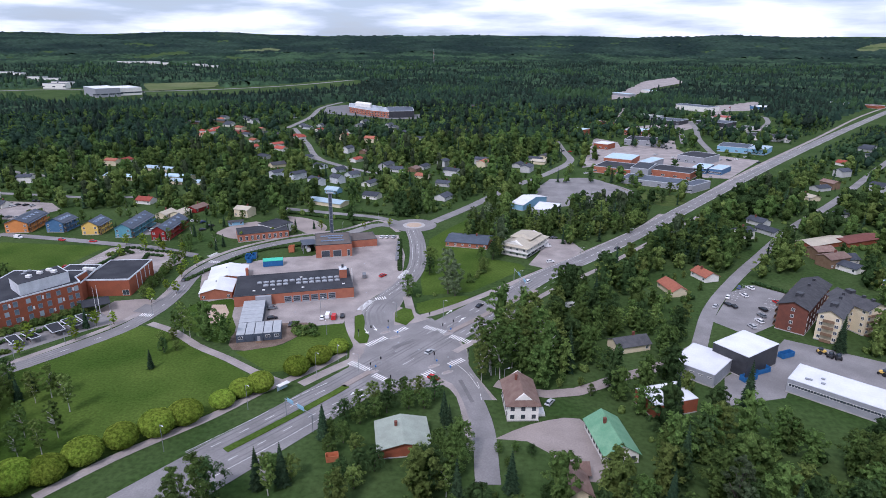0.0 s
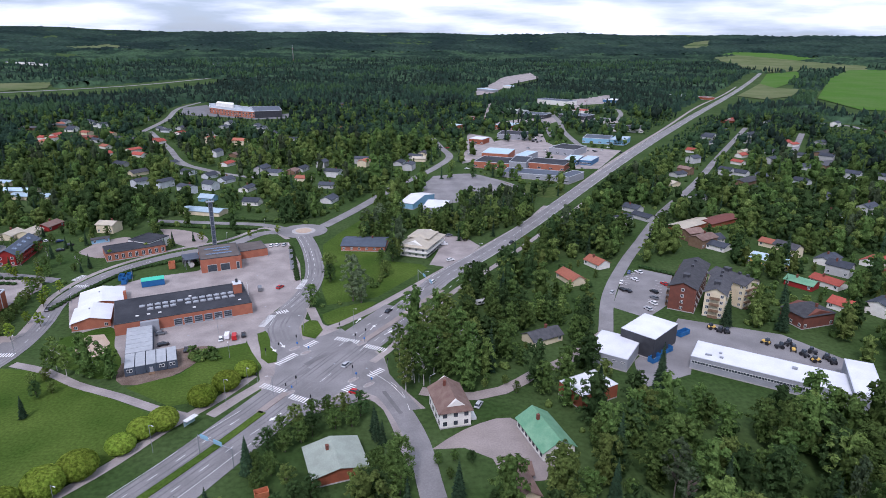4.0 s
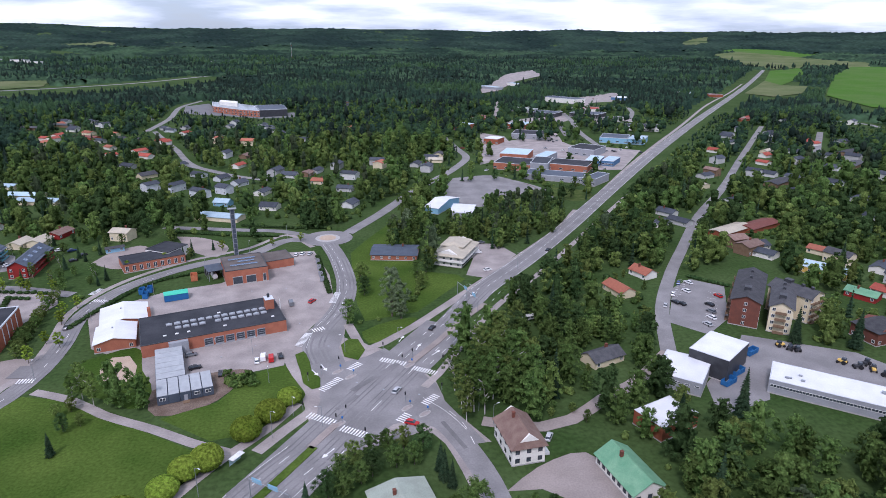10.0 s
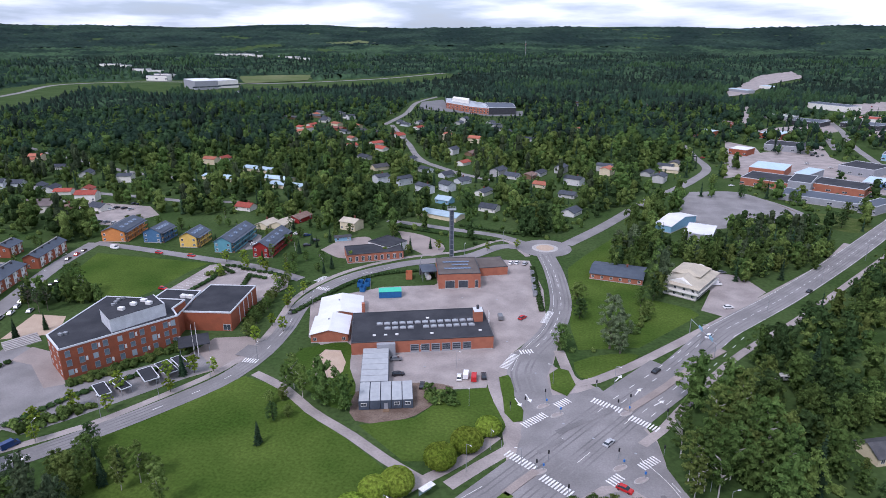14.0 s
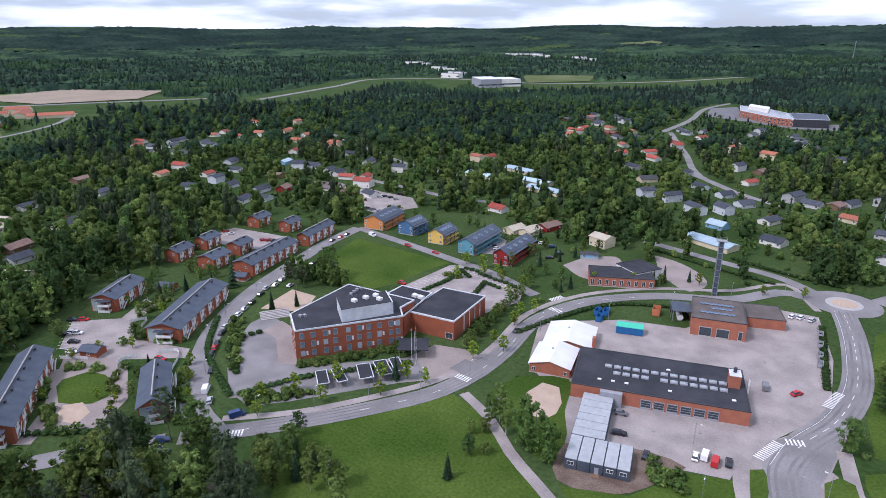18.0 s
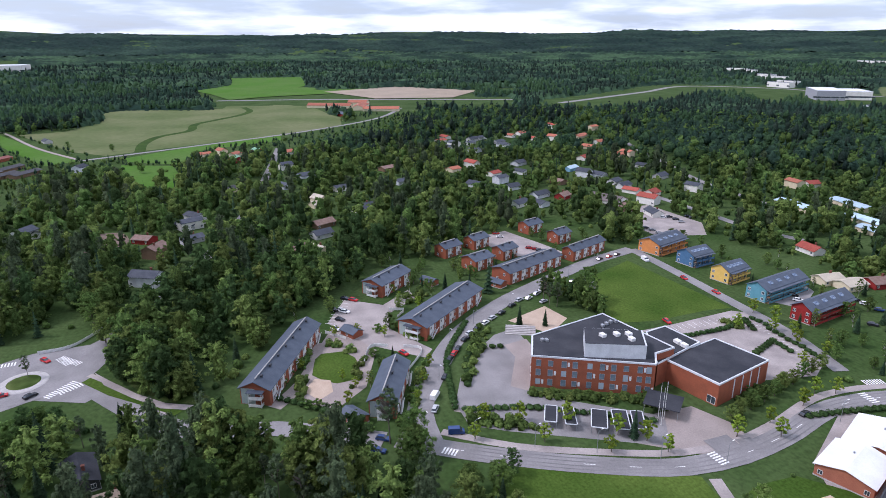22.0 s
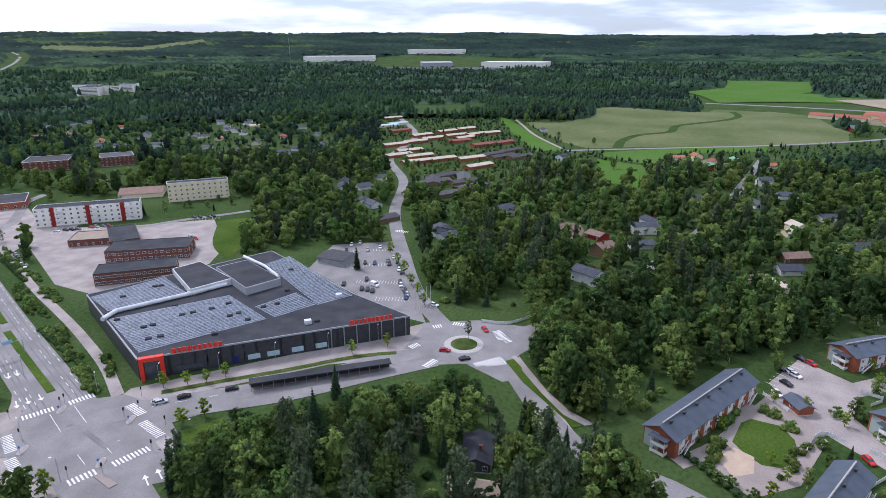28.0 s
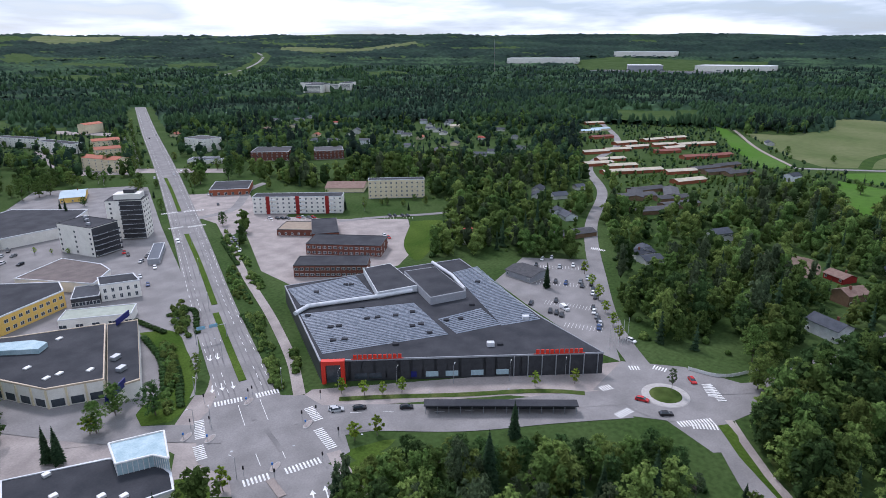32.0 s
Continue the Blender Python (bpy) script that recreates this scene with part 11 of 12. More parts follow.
fb = {}
for lo, hi, count, s0, s1 in ((1000, 1600, 25000, 0.8, 1.3), (1600, 2700, 21000, 0.9, 1.45)):
    for _ in range(count):
        r = math.sqrt(rg.uniform(lo * lo, hi * hi))
        a = radians(rg.uniform(36, 258))
        x, y = -10 + r * math.cos(a), 100 + r * math.sin(a)
        n1 = stand(x, y, a)
        if n1 < -0.5 or in_field(x, y) or r < 1900 and before_field(x, y):
            continue
        n1 += rg.uniform(-0.16, 0.16)
        fb.setdefault((rg.randrange(3), "dark" if n1 > 0.1 else "mid" if n1 > -0.16 else "light"), []).append((x, y, height(x, y) - 1, rg.uniform(s0, s1), rg.uniform(0, 6.28), rg.uniform(0.7, 1.15)))
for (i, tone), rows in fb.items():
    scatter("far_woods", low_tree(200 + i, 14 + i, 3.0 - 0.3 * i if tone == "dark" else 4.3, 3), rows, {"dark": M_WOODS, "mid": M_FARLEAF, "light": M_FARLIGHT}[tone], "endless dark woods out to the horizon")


def canopy():
    """The closed, ragged roof of the far woods, stand behind stand, between and behind the single trees."""
    for lo, hi, grow, n, jag in ((1010, 1700, 1.018, 860, 2.2), (1690, 3200, 1.016, 1240, 4.0), (3180, 4800, 1.014, 1240, 5.0)):
        radii = [lo]
        while radii[-1] < hi:
            radii.append(radii[-1] * grow)
        v, f = [], []
        for r1 in radii:
            for k in range(n):
                a = radians(34 + 226 * (k + rg.uniform(-0.4, 0.4)) / (n - 1))
                r = r1 * (1 + (grow - 1) * rg.uniform(-0.4, 0.4))
                x, y = -10 + r * math.cos(a), 100 + r * math.sin(a)
                n1 = stand(x, y, a)
                bare = n1 < -0.5 or in_field(x, y) or r < 1900 and before_field(x, y)
                v.append((x, y, height(x, y) + (-2.5 if bare else 7.0 + 5.0 * n1 + rg.uniform(-jag, jag))))
        for j in range(len(radii) - 1):
            for k in range(n - 1):
                a = j * n + k
                f += [(a, a + 1, a + n + 1), (a, a + n + 1, a + n)]
        tagged(new("woods_canopy", np_mesh("woods_canopy", np.array(v), np.array(f), M_HAZECANOPY if lo < 3000 else M_LASTWOODS)), "closed dark green roof of the far woods", "woods", kind="stuff")


# Spruce dark, with a bluer tint standing in for horizon haze.
M_LASTWOODS = mat("hazed_spruce_canopy", (0.011, 0.024, 0.02), (0.026, 0.05, 0.034), rough=0.95, scale=0.004, fine=0.05, bump=0, spec=0.02, lo=0.42, hi=0.62, grain=0.35)
# Darker for shaded gaps between trees and slightly blue for haze, both painted.
M_HAZECANOPY = mat("canopy", (0.013, 0.029, 0.02), (0.042, 0.08, 0.04), rough=0.95, scale=0.008, fine=0.07, bump=0, spec=0.02, lo=0.42, hi=0.62, grain=0.4)
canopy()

# ---- vehicles ----
PAINTS = {
    "w": ("white", (0.75, 0.75, 0.74)), "k": ("black", (0.015, 0.015, 0.018)), "g": ("grey", (0.16, 0.17, 0.18)), "s": ("silver", (0.45, 0.46, 0.47)),
    "r": ("red", (0.45, 0.02, 0.02)), "b": ("dark blue", (0.02, 0.05, 0.15)),
}
CARPAINT = {k: mat("car_paint_" + n.replace(" ", "_"), c, c, rough=0.25, scale=1, fine=3, bump=0, spec=0.5) for k, (n, c) in PAINTS.items()}


def profile(pts, w, taper=0.0):
    """A car's side outline, pulled across its width, the upper edges drawn in."""
    bm = bmesh.new()
    zmax = max(z for _, z in pts)
    zmin = min(z for _, z in pts)
    side = []
    for s in (-1, 1):
        side.append([bm.verts.new((x, s * (w / 2 - taper * max(0, (z - zmin) / (zmax - zmin))), z)) for x, z in pts])
    for i in range(len(pts)):
        bm.faces.new((side[0][i - 1], side[0][i], side[1][i], side[1][i - 1]))
    bm.faces.new(side[0][::-1])
    bm.faces.new(side[1])
    bmesh.ops.recalc_face_normals(bm, faces=bm.faces)
    return bm


CAR_BODY = to_mesh(profile([(-2.15, 0.35), (-2.2, 0.75), (-2.05, 0.95), (-1.2, 1.0), (0.95, 0.98), (2.0, 0.82), (2.2, 0.65), (2.2, 0.35)], 1.78, 0.08), "body")
CAR_CABIN = to_mesh(profile([(-1.95, 0.96), (-1.55, 1.42), (-0.2, 1.5), (0.45, 1.42), (1.15, 0.96)], 1.6, 0.2), "glasshouse")
CAR_ROOF = to_mesh(profile([(-1.5, 1.43), (-0.2, 1.52), (0.4, 1.45), (0.4, 1.48), (-0.2, 1.55), (-1.5, 1.46)], 1.24, 0.02), "roof")
VAN_BODY = to_mesh(profile([(-2.5, 0.35), (-2.5, 2.0), (-2.3, 2.15), (0.9, 2.15), (1.6, 1.35), (2.4, 1.05), (2.5, 0.35)], 1.95, 0.1), "body")
VAN_GLASS = to_mesh(profile([(0.85, 1.3), (0.92, 2.0), (1.02, 2.06), (1.7, 1.38), (1.6, 1.3)], 1.92, 0.1), "glasshouse")


def wheel_mesh():
    bm = bmesh.new()
    rings = [[bm.verts.new((q * math.cos(k * math.tau / 12), y, q * math.sin(k * math.tau / 12))) for k in range(12)] for q, y in ((0.17, -0.08), (0.2, -0.11), (0.32, -0.1), (0.32, 0.1), (0.2, 0.11), (0.17, 0.08))]
    for p, s in zip(rings, rings[1:]):
        for k in range(12):
            bm.faces.new((p[k], p[(k + 1) % 12], s[(k + 1) % 12], s[k]))
    bm.faces.new(rings[0])
    bm.faces.new(rings[-1])
    bmesh.ops.recalc_face_normals(bm, faces=bm.faces)
    return to_mesh(bm, "wheel")


WHEEL = wheel_mesh()


def wheel_set(spots):
    bm = bmesh.new()
    for a, b in spots:
        add_rod(bm, (a, b - 0.11, 0.32), (a, b + 0.11, 0.32), 0.32, sides=10)
    return bm


def car(x, y, rz, c, van=False, z=0.03):
    nm, _ = PAINTS[c]
    t = thing("van" if van else "car", x, y, z, rz, ("%s delivery van on the asphalt" if van else "%s passenger car on the asphalt") % nm, "van" if van else "car", "vehicles")
    key = ("van" if van else "car", c)
    body = cached(("body", *key), lambda: (VAN_BODY if van else CAR_BODY).copy())
    link("body", body, CARPAINT[c], t)
    link("glasshouse", cached(("glass", key[0]), lambda: VAN_GLASS if van else CAR_CABIN), M_GLASS, t)
    if not van:
        link("roof", cached(("rf", *key), lambda: CAR_ROOF.copy()), CARPAINT[c], t)
    spots = [(a * (1.15 if van else 1), b) for a, b in ((-1.35, -0.8), (1.35, -0.8), (-1.35, 0.8), (1.35, 0.8))]
    if math.hypot(x + 10, y - 100) > 290:  # only ever seen from far off
        tagged(link("wheels", cached(("wheels", van), lambda: to_mesh(wheel_set(spots), "wheels")), M_BLACK, t), kind="stuff")
        return
    for a, b in spots:
        w = link("wheel", WHEEL, M_BLACK, t)
        w.location = (a, b, 0.32)


def cars(places, rz, spread=4, van=False):
    for x, y, c in places:
        car(x, y, rz + rg.uniform(-spread, spread), c, van, 0.06)


def way(pts):
    (ax, ay), (bx, by) = pts
    return math.degrees(math.atan2(by - ay, bx - ax))


MR = way([(9.2, 251.2), (79.9, 358.9)])
STR = way([(-195.7, 200.1), (-218.1, 219.3)])
cars([(-235, 254, "k"), (-239, 260, "s"), (-233, 269, "s"), (-245, 276, "w"), (-248, 295, "k"), (-249, 300, "k"), (-246, 286, "s"), (-269, 327, "k"), (-270, 334, "r"), (-271, 340, "k")], way([(-240.2, 255.4), (-266.9, 321.9)]))
cars([(-208, 215, "k"), (-205, 212, "r"), (-202, 209, "k"), (-191, 202, "k")], STR)
cars([(-181, 194, "w")], STR, van=True)
cars([(-174, 191, "s")], STR)
cars([(-263, 181, "k"), (-261, 184, "w"), (-259, 185, "w"), (-252, 181, "k"), (-273, 189, "k"), (-270, 192, "r")], 40)
cars([(-213, 195, "r"), (-244, 177, "w")], 20)
cars([(-333, 299, "r"), (-326, 298, "w"), (-301, 303, "r"), (-298, 305, "r"), (-295, 306, "k"), (-292, 308, "b"), (-288, 308, "w")], 70)
cars([(-258, 348, "w")], way([(-276.0, 354.0), (-232.0, 349.6)]), van=True)
cars([(-229, 347, "r"), (-209, 347, "r"), (-194, 304, "r")], way([(-276.0, 354.0), (-232.0, 349.6)]))
cars([(-177, 396, "k"), (-172, 396, "w"), (-165, 395, "b"), (-157, 378, "k"), (-156, 387, "k")], 40)
cars([(-153, 227, "k"), (-148, 234, "g"), (-144, 240, "s"), (-142, 246, "k"), (-156, 222, "w")], way([(-150.8, 224.9), (-157.0, 233.4)]))
cars([(-160, 192, "b")], way([(-162.3, 187.2), (-157.7, 200.5)]), van=True)
cars([(121, 709, "w"), (121, 688, "k"), (111, 666, "s"), (142, 753, "k"), (190, 883, "w"), (198, 894, "r"), (222, 916, "b"), (206, 769, "w"), (201, 741, "k"), (207, 748, "g"), (241, 679, "s"), (247, 679, "k"), (259, 685, "w"), (270, 698, "w"), (208, 609, "k"), (206, 588, "s"), (191, 577, "k"), (349, 1145, "w"), (416, 1235, "r"), (466, 1279, "b"), (361, 907, "w"), (367, 900, "k"), (311, 916, "g")], 55)
cars([(-188, -294, "w"), (-187, -285, "k"), (-181, -278, "s"), (-224, -228, "r"), (-223, -222, "k"), (-220, -190, "w"), (-204, -169, "b"), (-208, -183, "s"), (-271, -194, "k"), (-277, -200, "g"), (-266, -182, "w"), (-340, -317, "w"), (-324, -282, "k"), (-451, -778, "s"), (-463, -780, "r"), (-466, -764, "k"), (-386, -427, "w"), (-398, -418, "b"), (-371, -414, "s"), (-490, -660, "k"), (-513, -683, "g"), (-352, -414, "w"), (-392, -672, "w"), (-388, -648, "k"), (-383, -626, "s")], 62)
cars([(86, 711, "k"), (93, 707, "r"), (198, 747, "k"), (196, 685, "w"), (207, 670, "k"), (99, 591, "w"), (117, 591, "w"), (248, 675, "k"), (257, 682, "w"), (273, 667, "k"), (181, 700, "s")], 30)
cars([(-328, 8, "k"), (-323, 11, "k"), (-335, 3, "s"), (-318, 13, "w"), (-314, 16, "k"), (-322, -8, "k"), (-323, -3, "b"), (-349, -11, "w"), (-338, -27, "k"), (-343, -16, "s"), (-348, -5, "k")], 20)
cars([(-214, 221, "k"), (-218, 225, "s"), (-221, 230, "k"), (-224, 235, "w"), (-227, 240, "s"), (-230, 246, "k"), (-239, 265, "w"), (-242, 271, "s")], way([(-217.2, 223.8), (-241.5, 269.0)]))
cars([(-204, 376, "r"), (-204, 382, "k"), (-192, 376, "k"), (-187, 373, "w")], 30)
cars([(-68, 267, "g"), (-64, 257, "k")], sr)
cars([(-54, 252, "k"), (-43, 260, "w"), (-35, 263, "k")], sr + 80)
cars([(-41, 262, "w")], sr + 80, van=True)
cars([(-38, 261, "r")], sr + 80, van=True)
cars([(-28, 313, "r")], 60)
cars([(-37, 311, "g")], sr + 85, van=True)
cars([(-42, 377, "w"), (-39, 378, "w"), (-35, 378, "s")], 75)
cars([(57, 345, "w"), (61, 389, "g"), (57, 389, "k")], 20)
cars([(56, 372, "w")], 20, van=True)
cars([(7, 235, "s"), (23, 281, "k")], MR)
cars([(11, 216, "r")], way([(9.5, 217.0), (13.5, 215.5)]))
cars([(-124, 295, "k")], way([(-122.7, 284.1), (-124.5, 303.4)]))
cars([(151, 319, "w"), (145, 309, "w"), (136, 295, "k"), (134, 297, "k"), (148, 293, "k"), (145, 286, "g"), (142, 280, "w"), (137, 274, "s"), (157, 302, "r")], 110)
cars([(146, 319, "b"), (137, 306, "w"), (128, 294, "s")], way([(123.6, 287.6), (147.9, 331.6)]))
cars([(51, 205, "s")], 60)
cars([(96, 373, "k"), (45, 314, "w")], MR)
cars([(-178, -14, "s"), (-183, -9, "k")], way([(-177.6, -14.1), (-182.9, -8.8)]))
cars([(-240, 63, "r")], 100)
cars([(-280, 45, "w")], 70)
cars([(-294, 10, "w")], 60, van=True)
cars([(-288, 6, "k"), (-288, 9, "k"), (-287, 12, "k"), (-300, 3, "k"), (-302, 20, "k"), (-298, 22, "w"), (-294, 25, "g"), (-291, 27, "k"), (-288, 29, "s"), (-284, 30, "b")], 20)
cars([(-329, 2, "g"), (-324, 5, "k"), (-336, -20, "w"), (-349, -29, "w"), (-354, -26, "s"), (-291, -5, "k")], 20)
cars([(-253, -221, "w")], way([(-257.9, -214.3), (-200.9, -109.8)]), van=True)
cars([(-232, -215, "w"), (-228, -211, "k"), (-221, -205, "s"), (-201, -175, "g"), (-270, -187, "k"), (-275, -195, "k"), (-264, -177, "w")], 40)
cars([(-320, -219, "w"), (-323, -215, "k"), (-325, -212, "k"), (-327, -209, "g"), (-333, -205, "r"), (-335, -203, "s"), (-337, -199, "g"), (-339, -197, "r")], 80)
cars([(-372, -157, "k"), (-374, -154, "k"), (-377, -150, "k"), (-379, -147, "k"), (-334, -129, "w"), (-332, -124, "r")], 60)
cars([(-185, -273, "g"), (-176, -264, "w"), (-190, -293, "s"), (-181, -254, "k")], 30)
cars([(-236, 72, "k")], way([(-230.0, 66.6), (-238.8, 77.4)]))
cars([(-200, 108, "w"), (-262, 73, "r")], way([(-212.5, 98.8), (-198.0, 108.3)]))
cars([(-192, 3, "k"), (-178, -15, "s")], way([(-178.5, -12.7), (-192.5, 3.3)]))
cars([(-166, 171, "b"), (-161, 168, "b"), (-199, 108, "w")], way([(-175.0, 158.3), (-165.8, 171.3)]))
cars([(-328, 414, "r"), (-327, 419, "w"), (-319, 416, "w"), (-318, 420, "k"), (-312, 420, "k"), (-306, 419, "s"), (-311, 389, "k"), (-305, 389, "k"), (-299, 389, "g"), (-293, 389, "s"), (-314, 432, "k"), (-310, 432, "k")], 70)

# containers, bins and machines in the yards
def skip_box(x, y, rz, l, w, h, material, label, tarp=None):
    t = thing("container", x, y, 0.05, rz, label, "container")
    part("shell", add_box(add_box(box(-l / 2, -w / 2, 0.1, l / 2, -w / 2 + 0.12, h), -l / 2, w / 2 - 0.12, 0.1, l / 2, w / 2, h), -l / 2, -w / 2 + 0.12, 0.1, l / 2, w / 2 - 0.12, 0.3), material, t)
    for s in (-1, 1):
        part("end", box(s * l / 2 - 0.06, -w / 2 + 0.12, 0.3, s * l / 2 + 0.06, w / 2 - 0.12, h), material, t)
    for k in range(6):
        part("rib", box(-l / 2 + (k + 0.5) * l / 6 - 0.06, -w / 2 - 0.08, 0.15, -l / 2 + (k + 0.5) * l / 6 + 0.06, -w / 2, h), material, t)
    if tarp:
        part("tarpaulin", gable_roof(l, w, h, h + 0.8, 0.1), tarp, t)
    return t


skip_box(*(-89.1, 322.4), sr, 10, 5, 3.0, M_CONTAINER, "long blue container with a green tarpaulin", M_TARP)
for p in [(-106.5, 330.4), (-103.6, 332.2), (-103.3, 325.3)]:
    skip_box(*p, sr + 80, 4.5, 2.3, 2.4, M_CONTAINER, "blue steel waste container in the yard")
skip_box(*(-87.2, 345.3), sr + 85, 4.5, 3, 3.2, M_ORANGEBOX, "rusty orange container behind the hall")
for p in [(141.0, 249.0), (127.6, 235.5), (121.0, 229.3)]:
    skip_box(*p, 30, 6, 2.5, 2.0, M_CONTAINER, "blue steel waste container in the yard")
skip_box(*(-11.4, 167.9), 20, 3.5, 2.2, 2.0, M_ORANGEBOX, "orange waste container beside the house")
for p in [(-29.8, 364.6), (-28.3, 355.3), (-26.8, 345.7), (-25.6, 338.8)]:
    skip_box(*p, 100, 3.2, 1.8, 1.8, M_GREY, "grey recycling bin along the fence")
for k, p in enumerate([(155.6, 253.2), (157.8, 250.4), (159.6, 249.3), (170.0, 238.7), (173.2, 234.8), (178.0, 236.8), (177.3, 232.2), (178.8, 227.6), (183.4, 229.5), (180.2, 223.2), (185.8, 225.0), (185.6, 221.6)]):
    m = thing("tractor", *p, 0.02, k * 40, "dark second-hand farm machine in the yard", "tractor", "yard machines")
    part("body", box(-1.6, -0.6, 0.7, 1.4, 0.6, 1.5, 0.1), M_DARK if k % 3 else M_YELLOWW, m)
    part("cab", box(-1.3, -0.7, 1.5, 0.1, 0.7, 2.6, 0.15), M_GLASS, m)
    for a, r in ((-1.0, 0.75), (1.1, 0.5)):
        for s in (-0.85, 0.85):
            part("wheel", rod((a, s - 0.2, r), (a, s + 0.2, r), r, sides=14), M_BLACK, m)

# ---- lamps, signs and signals ----
def street_lamp(x, y, rz, h=8.0):
    t = thing("street_lamp", x, y, 0.05, rz, "thin grey steel street lamp", "street lamp", "street lamps")
    link("pole", cached(("pole", h), lambda: to_mesh(rod((0, 0, 0), (0, 0, h), 0.09, 0.06, 6))), M_STEEL, t)
    link("arm", cached(("arm", h), lambda: to_mesh(rod((0, 0, h), (1.4, 0, h + 0.3), 0.05, sides=5))), M_STEEL, t)
    link("lamp_head", cached(("head", h), lambda: to_mesh(box(1.2, -0.14, h + 0.22, 2.0, 0.14, h + 0.36, 0.04))), M_FRAME, t)


def lamp_row(pts, n, rz, h=8.0):
    (ax, ay), (bx, by) = pts
    for k in range(n):
        u = k / max(n - 1, 1)
        street_lamp(ax + (bx - ax) * u, ay + (by - ay) * u, rz, h)


lamp_row([(136.6, 426.3), (8.6, 265.4)], 5, MR - 90, 9)
lamp_row([(-60.7, 165.6), (-30.5, 213.2)], 3, MR - 90, 9)
lamp_row([(-177.4, -72.4), (-277.7, -250.7)], 5, MR, 9)
lamp_row([(-154.3, 195.2), (-116.3, 253.7)], 5, 100, 7)
lamp_row([(-165.3, 184.1), (-213.0, 213.9)], 3, 0, 7)
lamp_row([(-225.9, 230.4), (-263.1, 318.7)], 5, 60, 6)
lamp_row([(-187.8, -23.0), (-238.9, 36.2)], 5, 200, 7)
lamp_row([(-117.2, 301.6), (-50.9, 407.6)], 5, 90, 7)
for p in [(-11.4, 264.4), (-16.2, 217.4), (32.6, 221.2), (-45.5, 266.1), (-36.3, 244.6), (-85.2, 245.3), (35.8, 213.3), (-25.7, 224.2)]:
    street_lamp(*p, rg.uniform(0, 360), 7)
for p in [(-157.4, -59.8), (-145.8, -42.4), (-148.8, -38.2), (-138.5, -12.2), (-151.3, 17.3), (-176.7, -38.7)]:
    street_lamp(*p, rg.uniform(0, 360), 7)


def signal(x, y, rz):
    t = thing("traffic_light", x, y, 0.2, rz, "black traffic light on a thin post", "traffic light", "traffic lights")
    link("post", cached(("sigpost",), lambda: to_mesh(rod((0, 0, 0), (0, 0, 2.6), 0.07, sides=6))), M_STEEL, t)
    link("signal_head", cached(("sighead",), lambda: to_mesh(box(-0.2, -0.2, 2.4, 0.2, 0.2, 3.5, 0.05))), M_BLACK, t)


for p in [(-13.1, 254.6), (-18.9, 248.5), (2.9, 264.3), (9.7, 254.0), (13.6, 258.1), (24.4, 252.4), (-9.3, 223.1), (-12.1, 218.5), (-3.1, 210.5), (-22.9, 226.0), (9.6, 228.8), (22.0, 233.2), (-23.1, 244.5)]:
    signal(*p, rg.uniform(0, 360))
for p in [(-156.1, -52.6), (-166.6, -43.6), (-168.5, -44.0), (-167.9, -19.1), (-179.7, -23.3), (-172.6, -17.8), (-140.3, -11.6), (-144.4, -3.8), (-157.0, 1.4), (-145.1, -43.4), (-149.4, -39.9), (-168.1, -3.5)]:
    signal(*p, rg.uniform(0, 360))
for q in (([(-32.1, 187.6), (-21.1, 180.3)]), ([(44.1, 295.7), (37.9, 315.7)]), ([(-180.0, -92.8), (-190.6, -88.1)])):
    a, b = q
    gt = thing("sign_gantry", *a, 0, 0, "steel gantry carrying blank blue road signs", "sign gantry")
    dx, dy = b[0] - a[0], b[1] - a[1]
    part("post", rod((0, 0, 0), (0, 0, 6.4), 0.14, 0.1), M_STEEL, gt)
    part("post", rod((dx, dy, 0), (dx, dy, 6.4), 0.14, 0.1), M_STEEL, gt)
    part("beam", rod((0, 0, 6.2), (dx, dy, 6.2), 0.1), M_STEEL, gt)
    for u in (0.2, 0.6):
        part("sign_panel", box(-1.6, -0.06, -0.7, 1.6, 0.06, 0.7, 0.02), M_LBLUEW, gt, at=pose(dx * u, dy * u, 6.4, 0, 0, math.degrees(math.atan2(dy, dx))))
for p in [(-38.4, 202.1), (-43.7, 201.9)]:
    bs = thing("bus_stop", *p, 0.1, MR, "small glass bus stop with a white frame", "bus stop")
    part("roof", box(-2.2, -0.9, 2.4, 2.2, 0.9, 2.55), M_FRAME, bs)
    part("back_glass", box(-2.1, 0.75, 0.2, 2.1, 0.82, 2.4), M_SKYGLASS, bs)
    for a in (-2.1, 2.1):
        part("post", rod((a, 0.78, 0), (a, 0.78, 2.4), 0.06, sides=5), M_STEEL, bs)
    break
for k, p in enumerate([(-268.7, 40.6), (-270.8, 41.4), (-272.9, 42.4), (-275.0, 43.4), (-277.3, 44.4)]):
    fp = thing("flagpole", *p, 0, 0, "white flagpole before the supermarket", "flagpole", "market flagpoles")
    part("pole", rod((0, 0, 0), (0, 0, 11), 0.09, 0.05), M_FRAME, fp)
    part("knob", rod((0, 0, 11), (0, 0, 11.2), 0.1, 0.03), M_STEEL, fp)

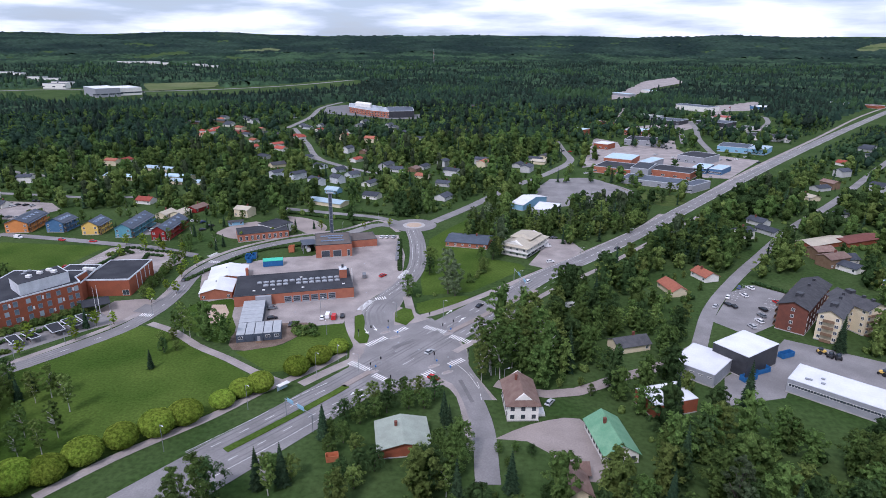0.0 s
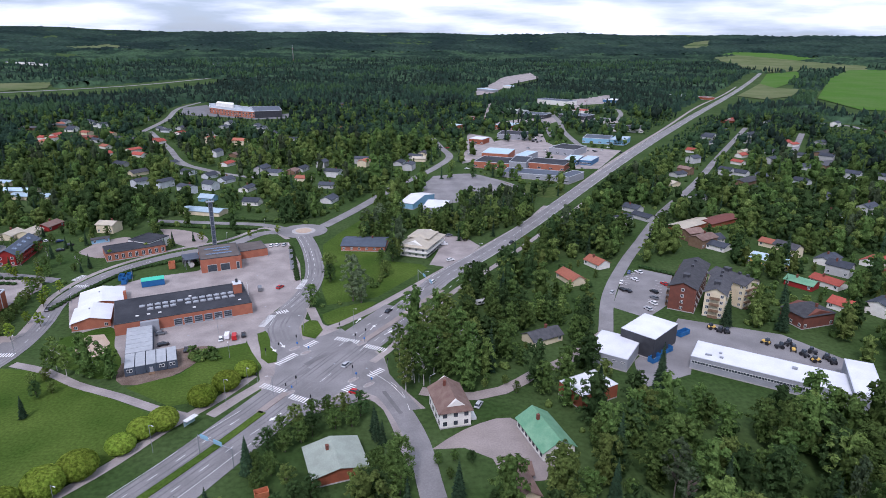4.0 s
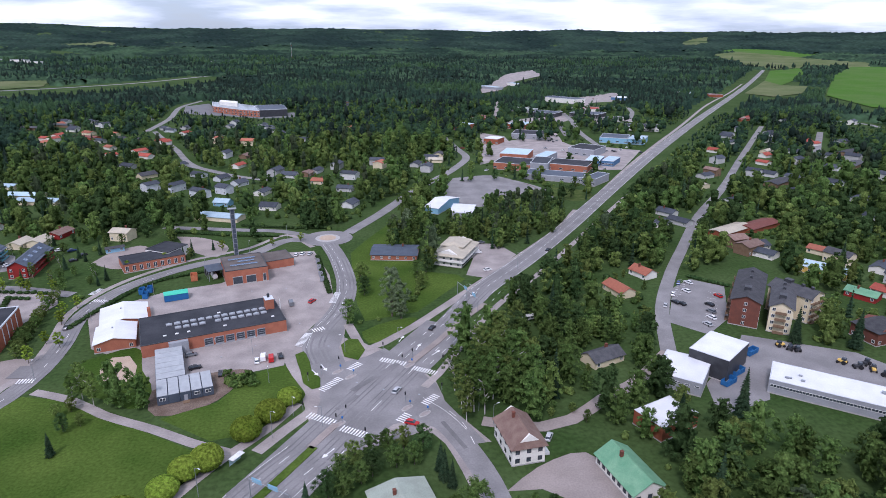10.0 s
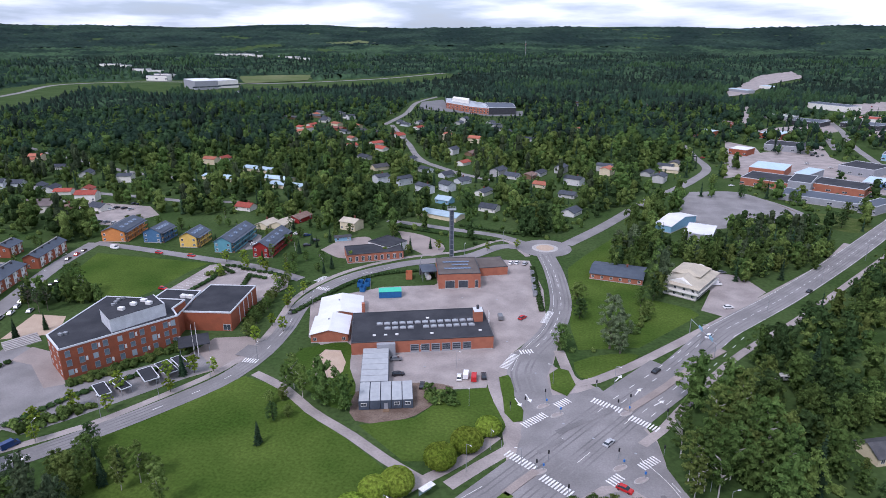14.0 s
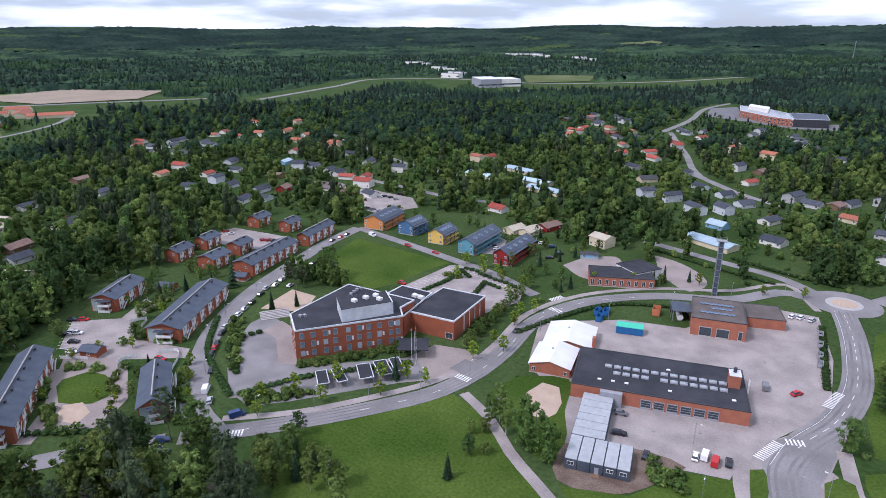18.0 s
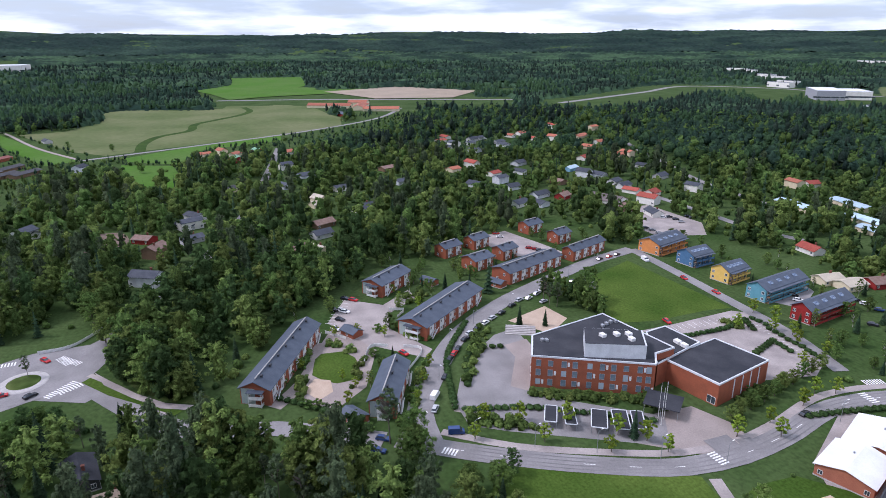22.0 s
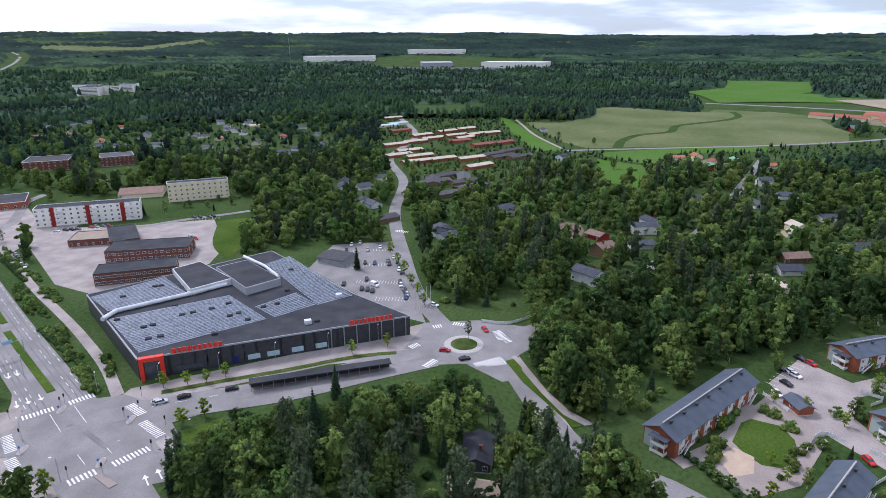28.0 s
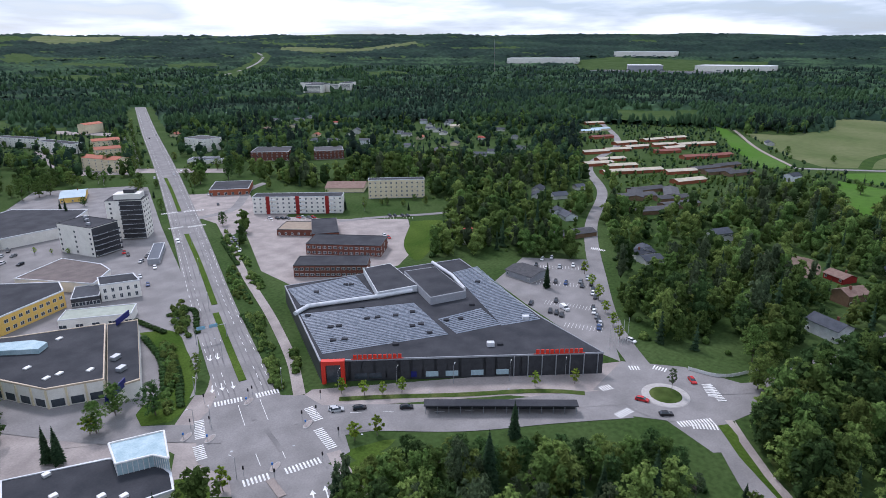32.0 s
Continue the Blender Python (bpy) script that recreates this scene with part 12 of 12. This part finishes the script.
# clipped hedges
def hedge(pts, w=1.4, h=1.3, label="clipped green hedge"):
    p = spline(pts, 2.5)
    rng = np.random.default_rng(int(abs(p[0][0]) * 10))
    pieces = []
    c = np.array([(x, y, h * 0.5) for x, y in p])
    for x, y, z in c:
        v, f = ICO1
        pieces.append((v * (1 + rng.normal(0, 0.1, (len(v), 1))) * [1.6, max(w, 1.2), h * 0.55] + [x, y, z], f))
        d = rng.normal(0, 1, (46, 3))
        d /= np.linalg.norm(d, axis=1)[:, None]
        d[:, 2] = np.abs(d[:, 2])
        pieces.append(cards(rng, np.array([x, y, z]) + d * [1.6, max(w, 1.2), h * 0.6], d, 0.22))
    o = new("hedge", np_mesh("hedge", *join(pieces), M_DEEPLEAF))
    return tagged(o, label, "hedge", kind="stuff")


for pts in (
    [(-123.0, 294.9), (-116.0, 320.3), (-105.1, 343.0), (-80.5, 358.0)], [(-30.6, 372.9), (-24.0, 339.0), (-21.1, 322.9)], [(-169.9, 199.8), (-161.2, 221.1), (-154.5, 230.5), (-140.7, 249.7)], [(-228.4, 227.9), (-204.7, 209.2), (-172.5, 197.2)],
    [(-180.5, 301.8), (-179.8, 324.5), (-182.1, 335.0)], [(-182.1, 335.0), (-174.2, 330.4)], [(-159.2, 314.6), (-163.8, 329.1)], [(-163.8, 329.1), (-154.9, 327.4)], [(-181.7, 338.4), (-175.2, 338.8)], [(-171.8, 336.6), (-165.5, 335.8)], [(-161.7, 334.8), (-155.5, 334.7)], [(-152.5, 333.6), (-147.2, 332.6)], [(-172.5, -103.3), (-162.9, -78.4), (-150.6, -57.4)],
    [(-170.8, -114.5), (-164.1, -91.3), (-153.4, -71.7)], [(-240.6, -153.0), (-221.2, -114.1)], [(-207.6, -100.3), (-190.6, -61.3)], [(-268.5, -198.9), (-247.9, -158.0)], [(-117.3, 424.4), (-81.9, 415.5), (-57.3, 411.7)], [(-81.5, 435.9), (-56.1, 429.1), (-27.9, 425.7)],
    [(-186.3, -101.4), (-197.0, -126.0), (-189.2, -126.5)], [(-177.6, -132.9), (-178.3, -112.8)], [(155.3, 326.8), (167.6, 313.8)], [(-203.1, 230.7), (-205.2, 221.7), (-183.3, 207.0)], [(-202.5, 145.2), (-192.5, 154.7), (-185.7, 160.6)],
):
    hedge(pts)


# fences, a caravan
def fence(pts, h=1.3, label="white boarded garden fence"):
    p = spline(pts, 2.4)
    t = thing("fence", *p[0], 0, 0, label, "fence")
    for a, b in zip(p, p[1:]):
        d, rz = math.hypot(b[0] - a[0], b[1] - a[1]), math.degrees(math.atan2(b[1] - a[1], b[0] - a[0]))
        part("board", box(0.08, -0.03, 0.12, max(d - 0.08, 0.2), 0.03, h), M_FRAME, t, at=pose(a[0] - p[0][0], a[1] - p[0][1], 0, 0, 0, rz))
        part("post", box(-0.07, -0.07, 0, 0.07, 0.07, h + 0.1), M_FRAME, t, at=pose(a[0] - p[0][0], a[1] - p[0][1], 0, 0, 0, rz))


for pts in ([(-269.8, 69.6), (-270.4, 79.4), (-280.6, 88.4), (-292.0, 93.8)], [(-210.6, 178.5), (-223.6, 187.1), (-221.1, 191.4)], [(-199.1, 191.1), (-215.5, 201.5), (-218.3, 196.7)], [(-242.5, 172.5), (-233.9, 178.6)], [(-253.0, 203.3), (-250.6, 208.9), (-244.7, 203.8)]):
    fence(pts)
cv = thing("caravan", *(63.9, 285.4), 0.05, 20, "white caravan parked under the trees", "caravan")
part("body", box(-2.8, -1.1, 0.5, 2.8, 1.1, 2.6, 0.25), M_FRAME, cv)
part("window", box(-1.6, -1.13, 1.4, -0.2, -1.08, 2.1), M_GLASS, cv)
part("window", box(0.5, -1.13, 1.4, 1.9, -1.08, 2.1), M_GLASS, cv)
for b in (-1.0, 1.0):
    part("wheel", rod((0, b - 0.1, 0.33), (0, b + 0.1, 0.33), 0.33, sides=12), M_BLACK, cv)
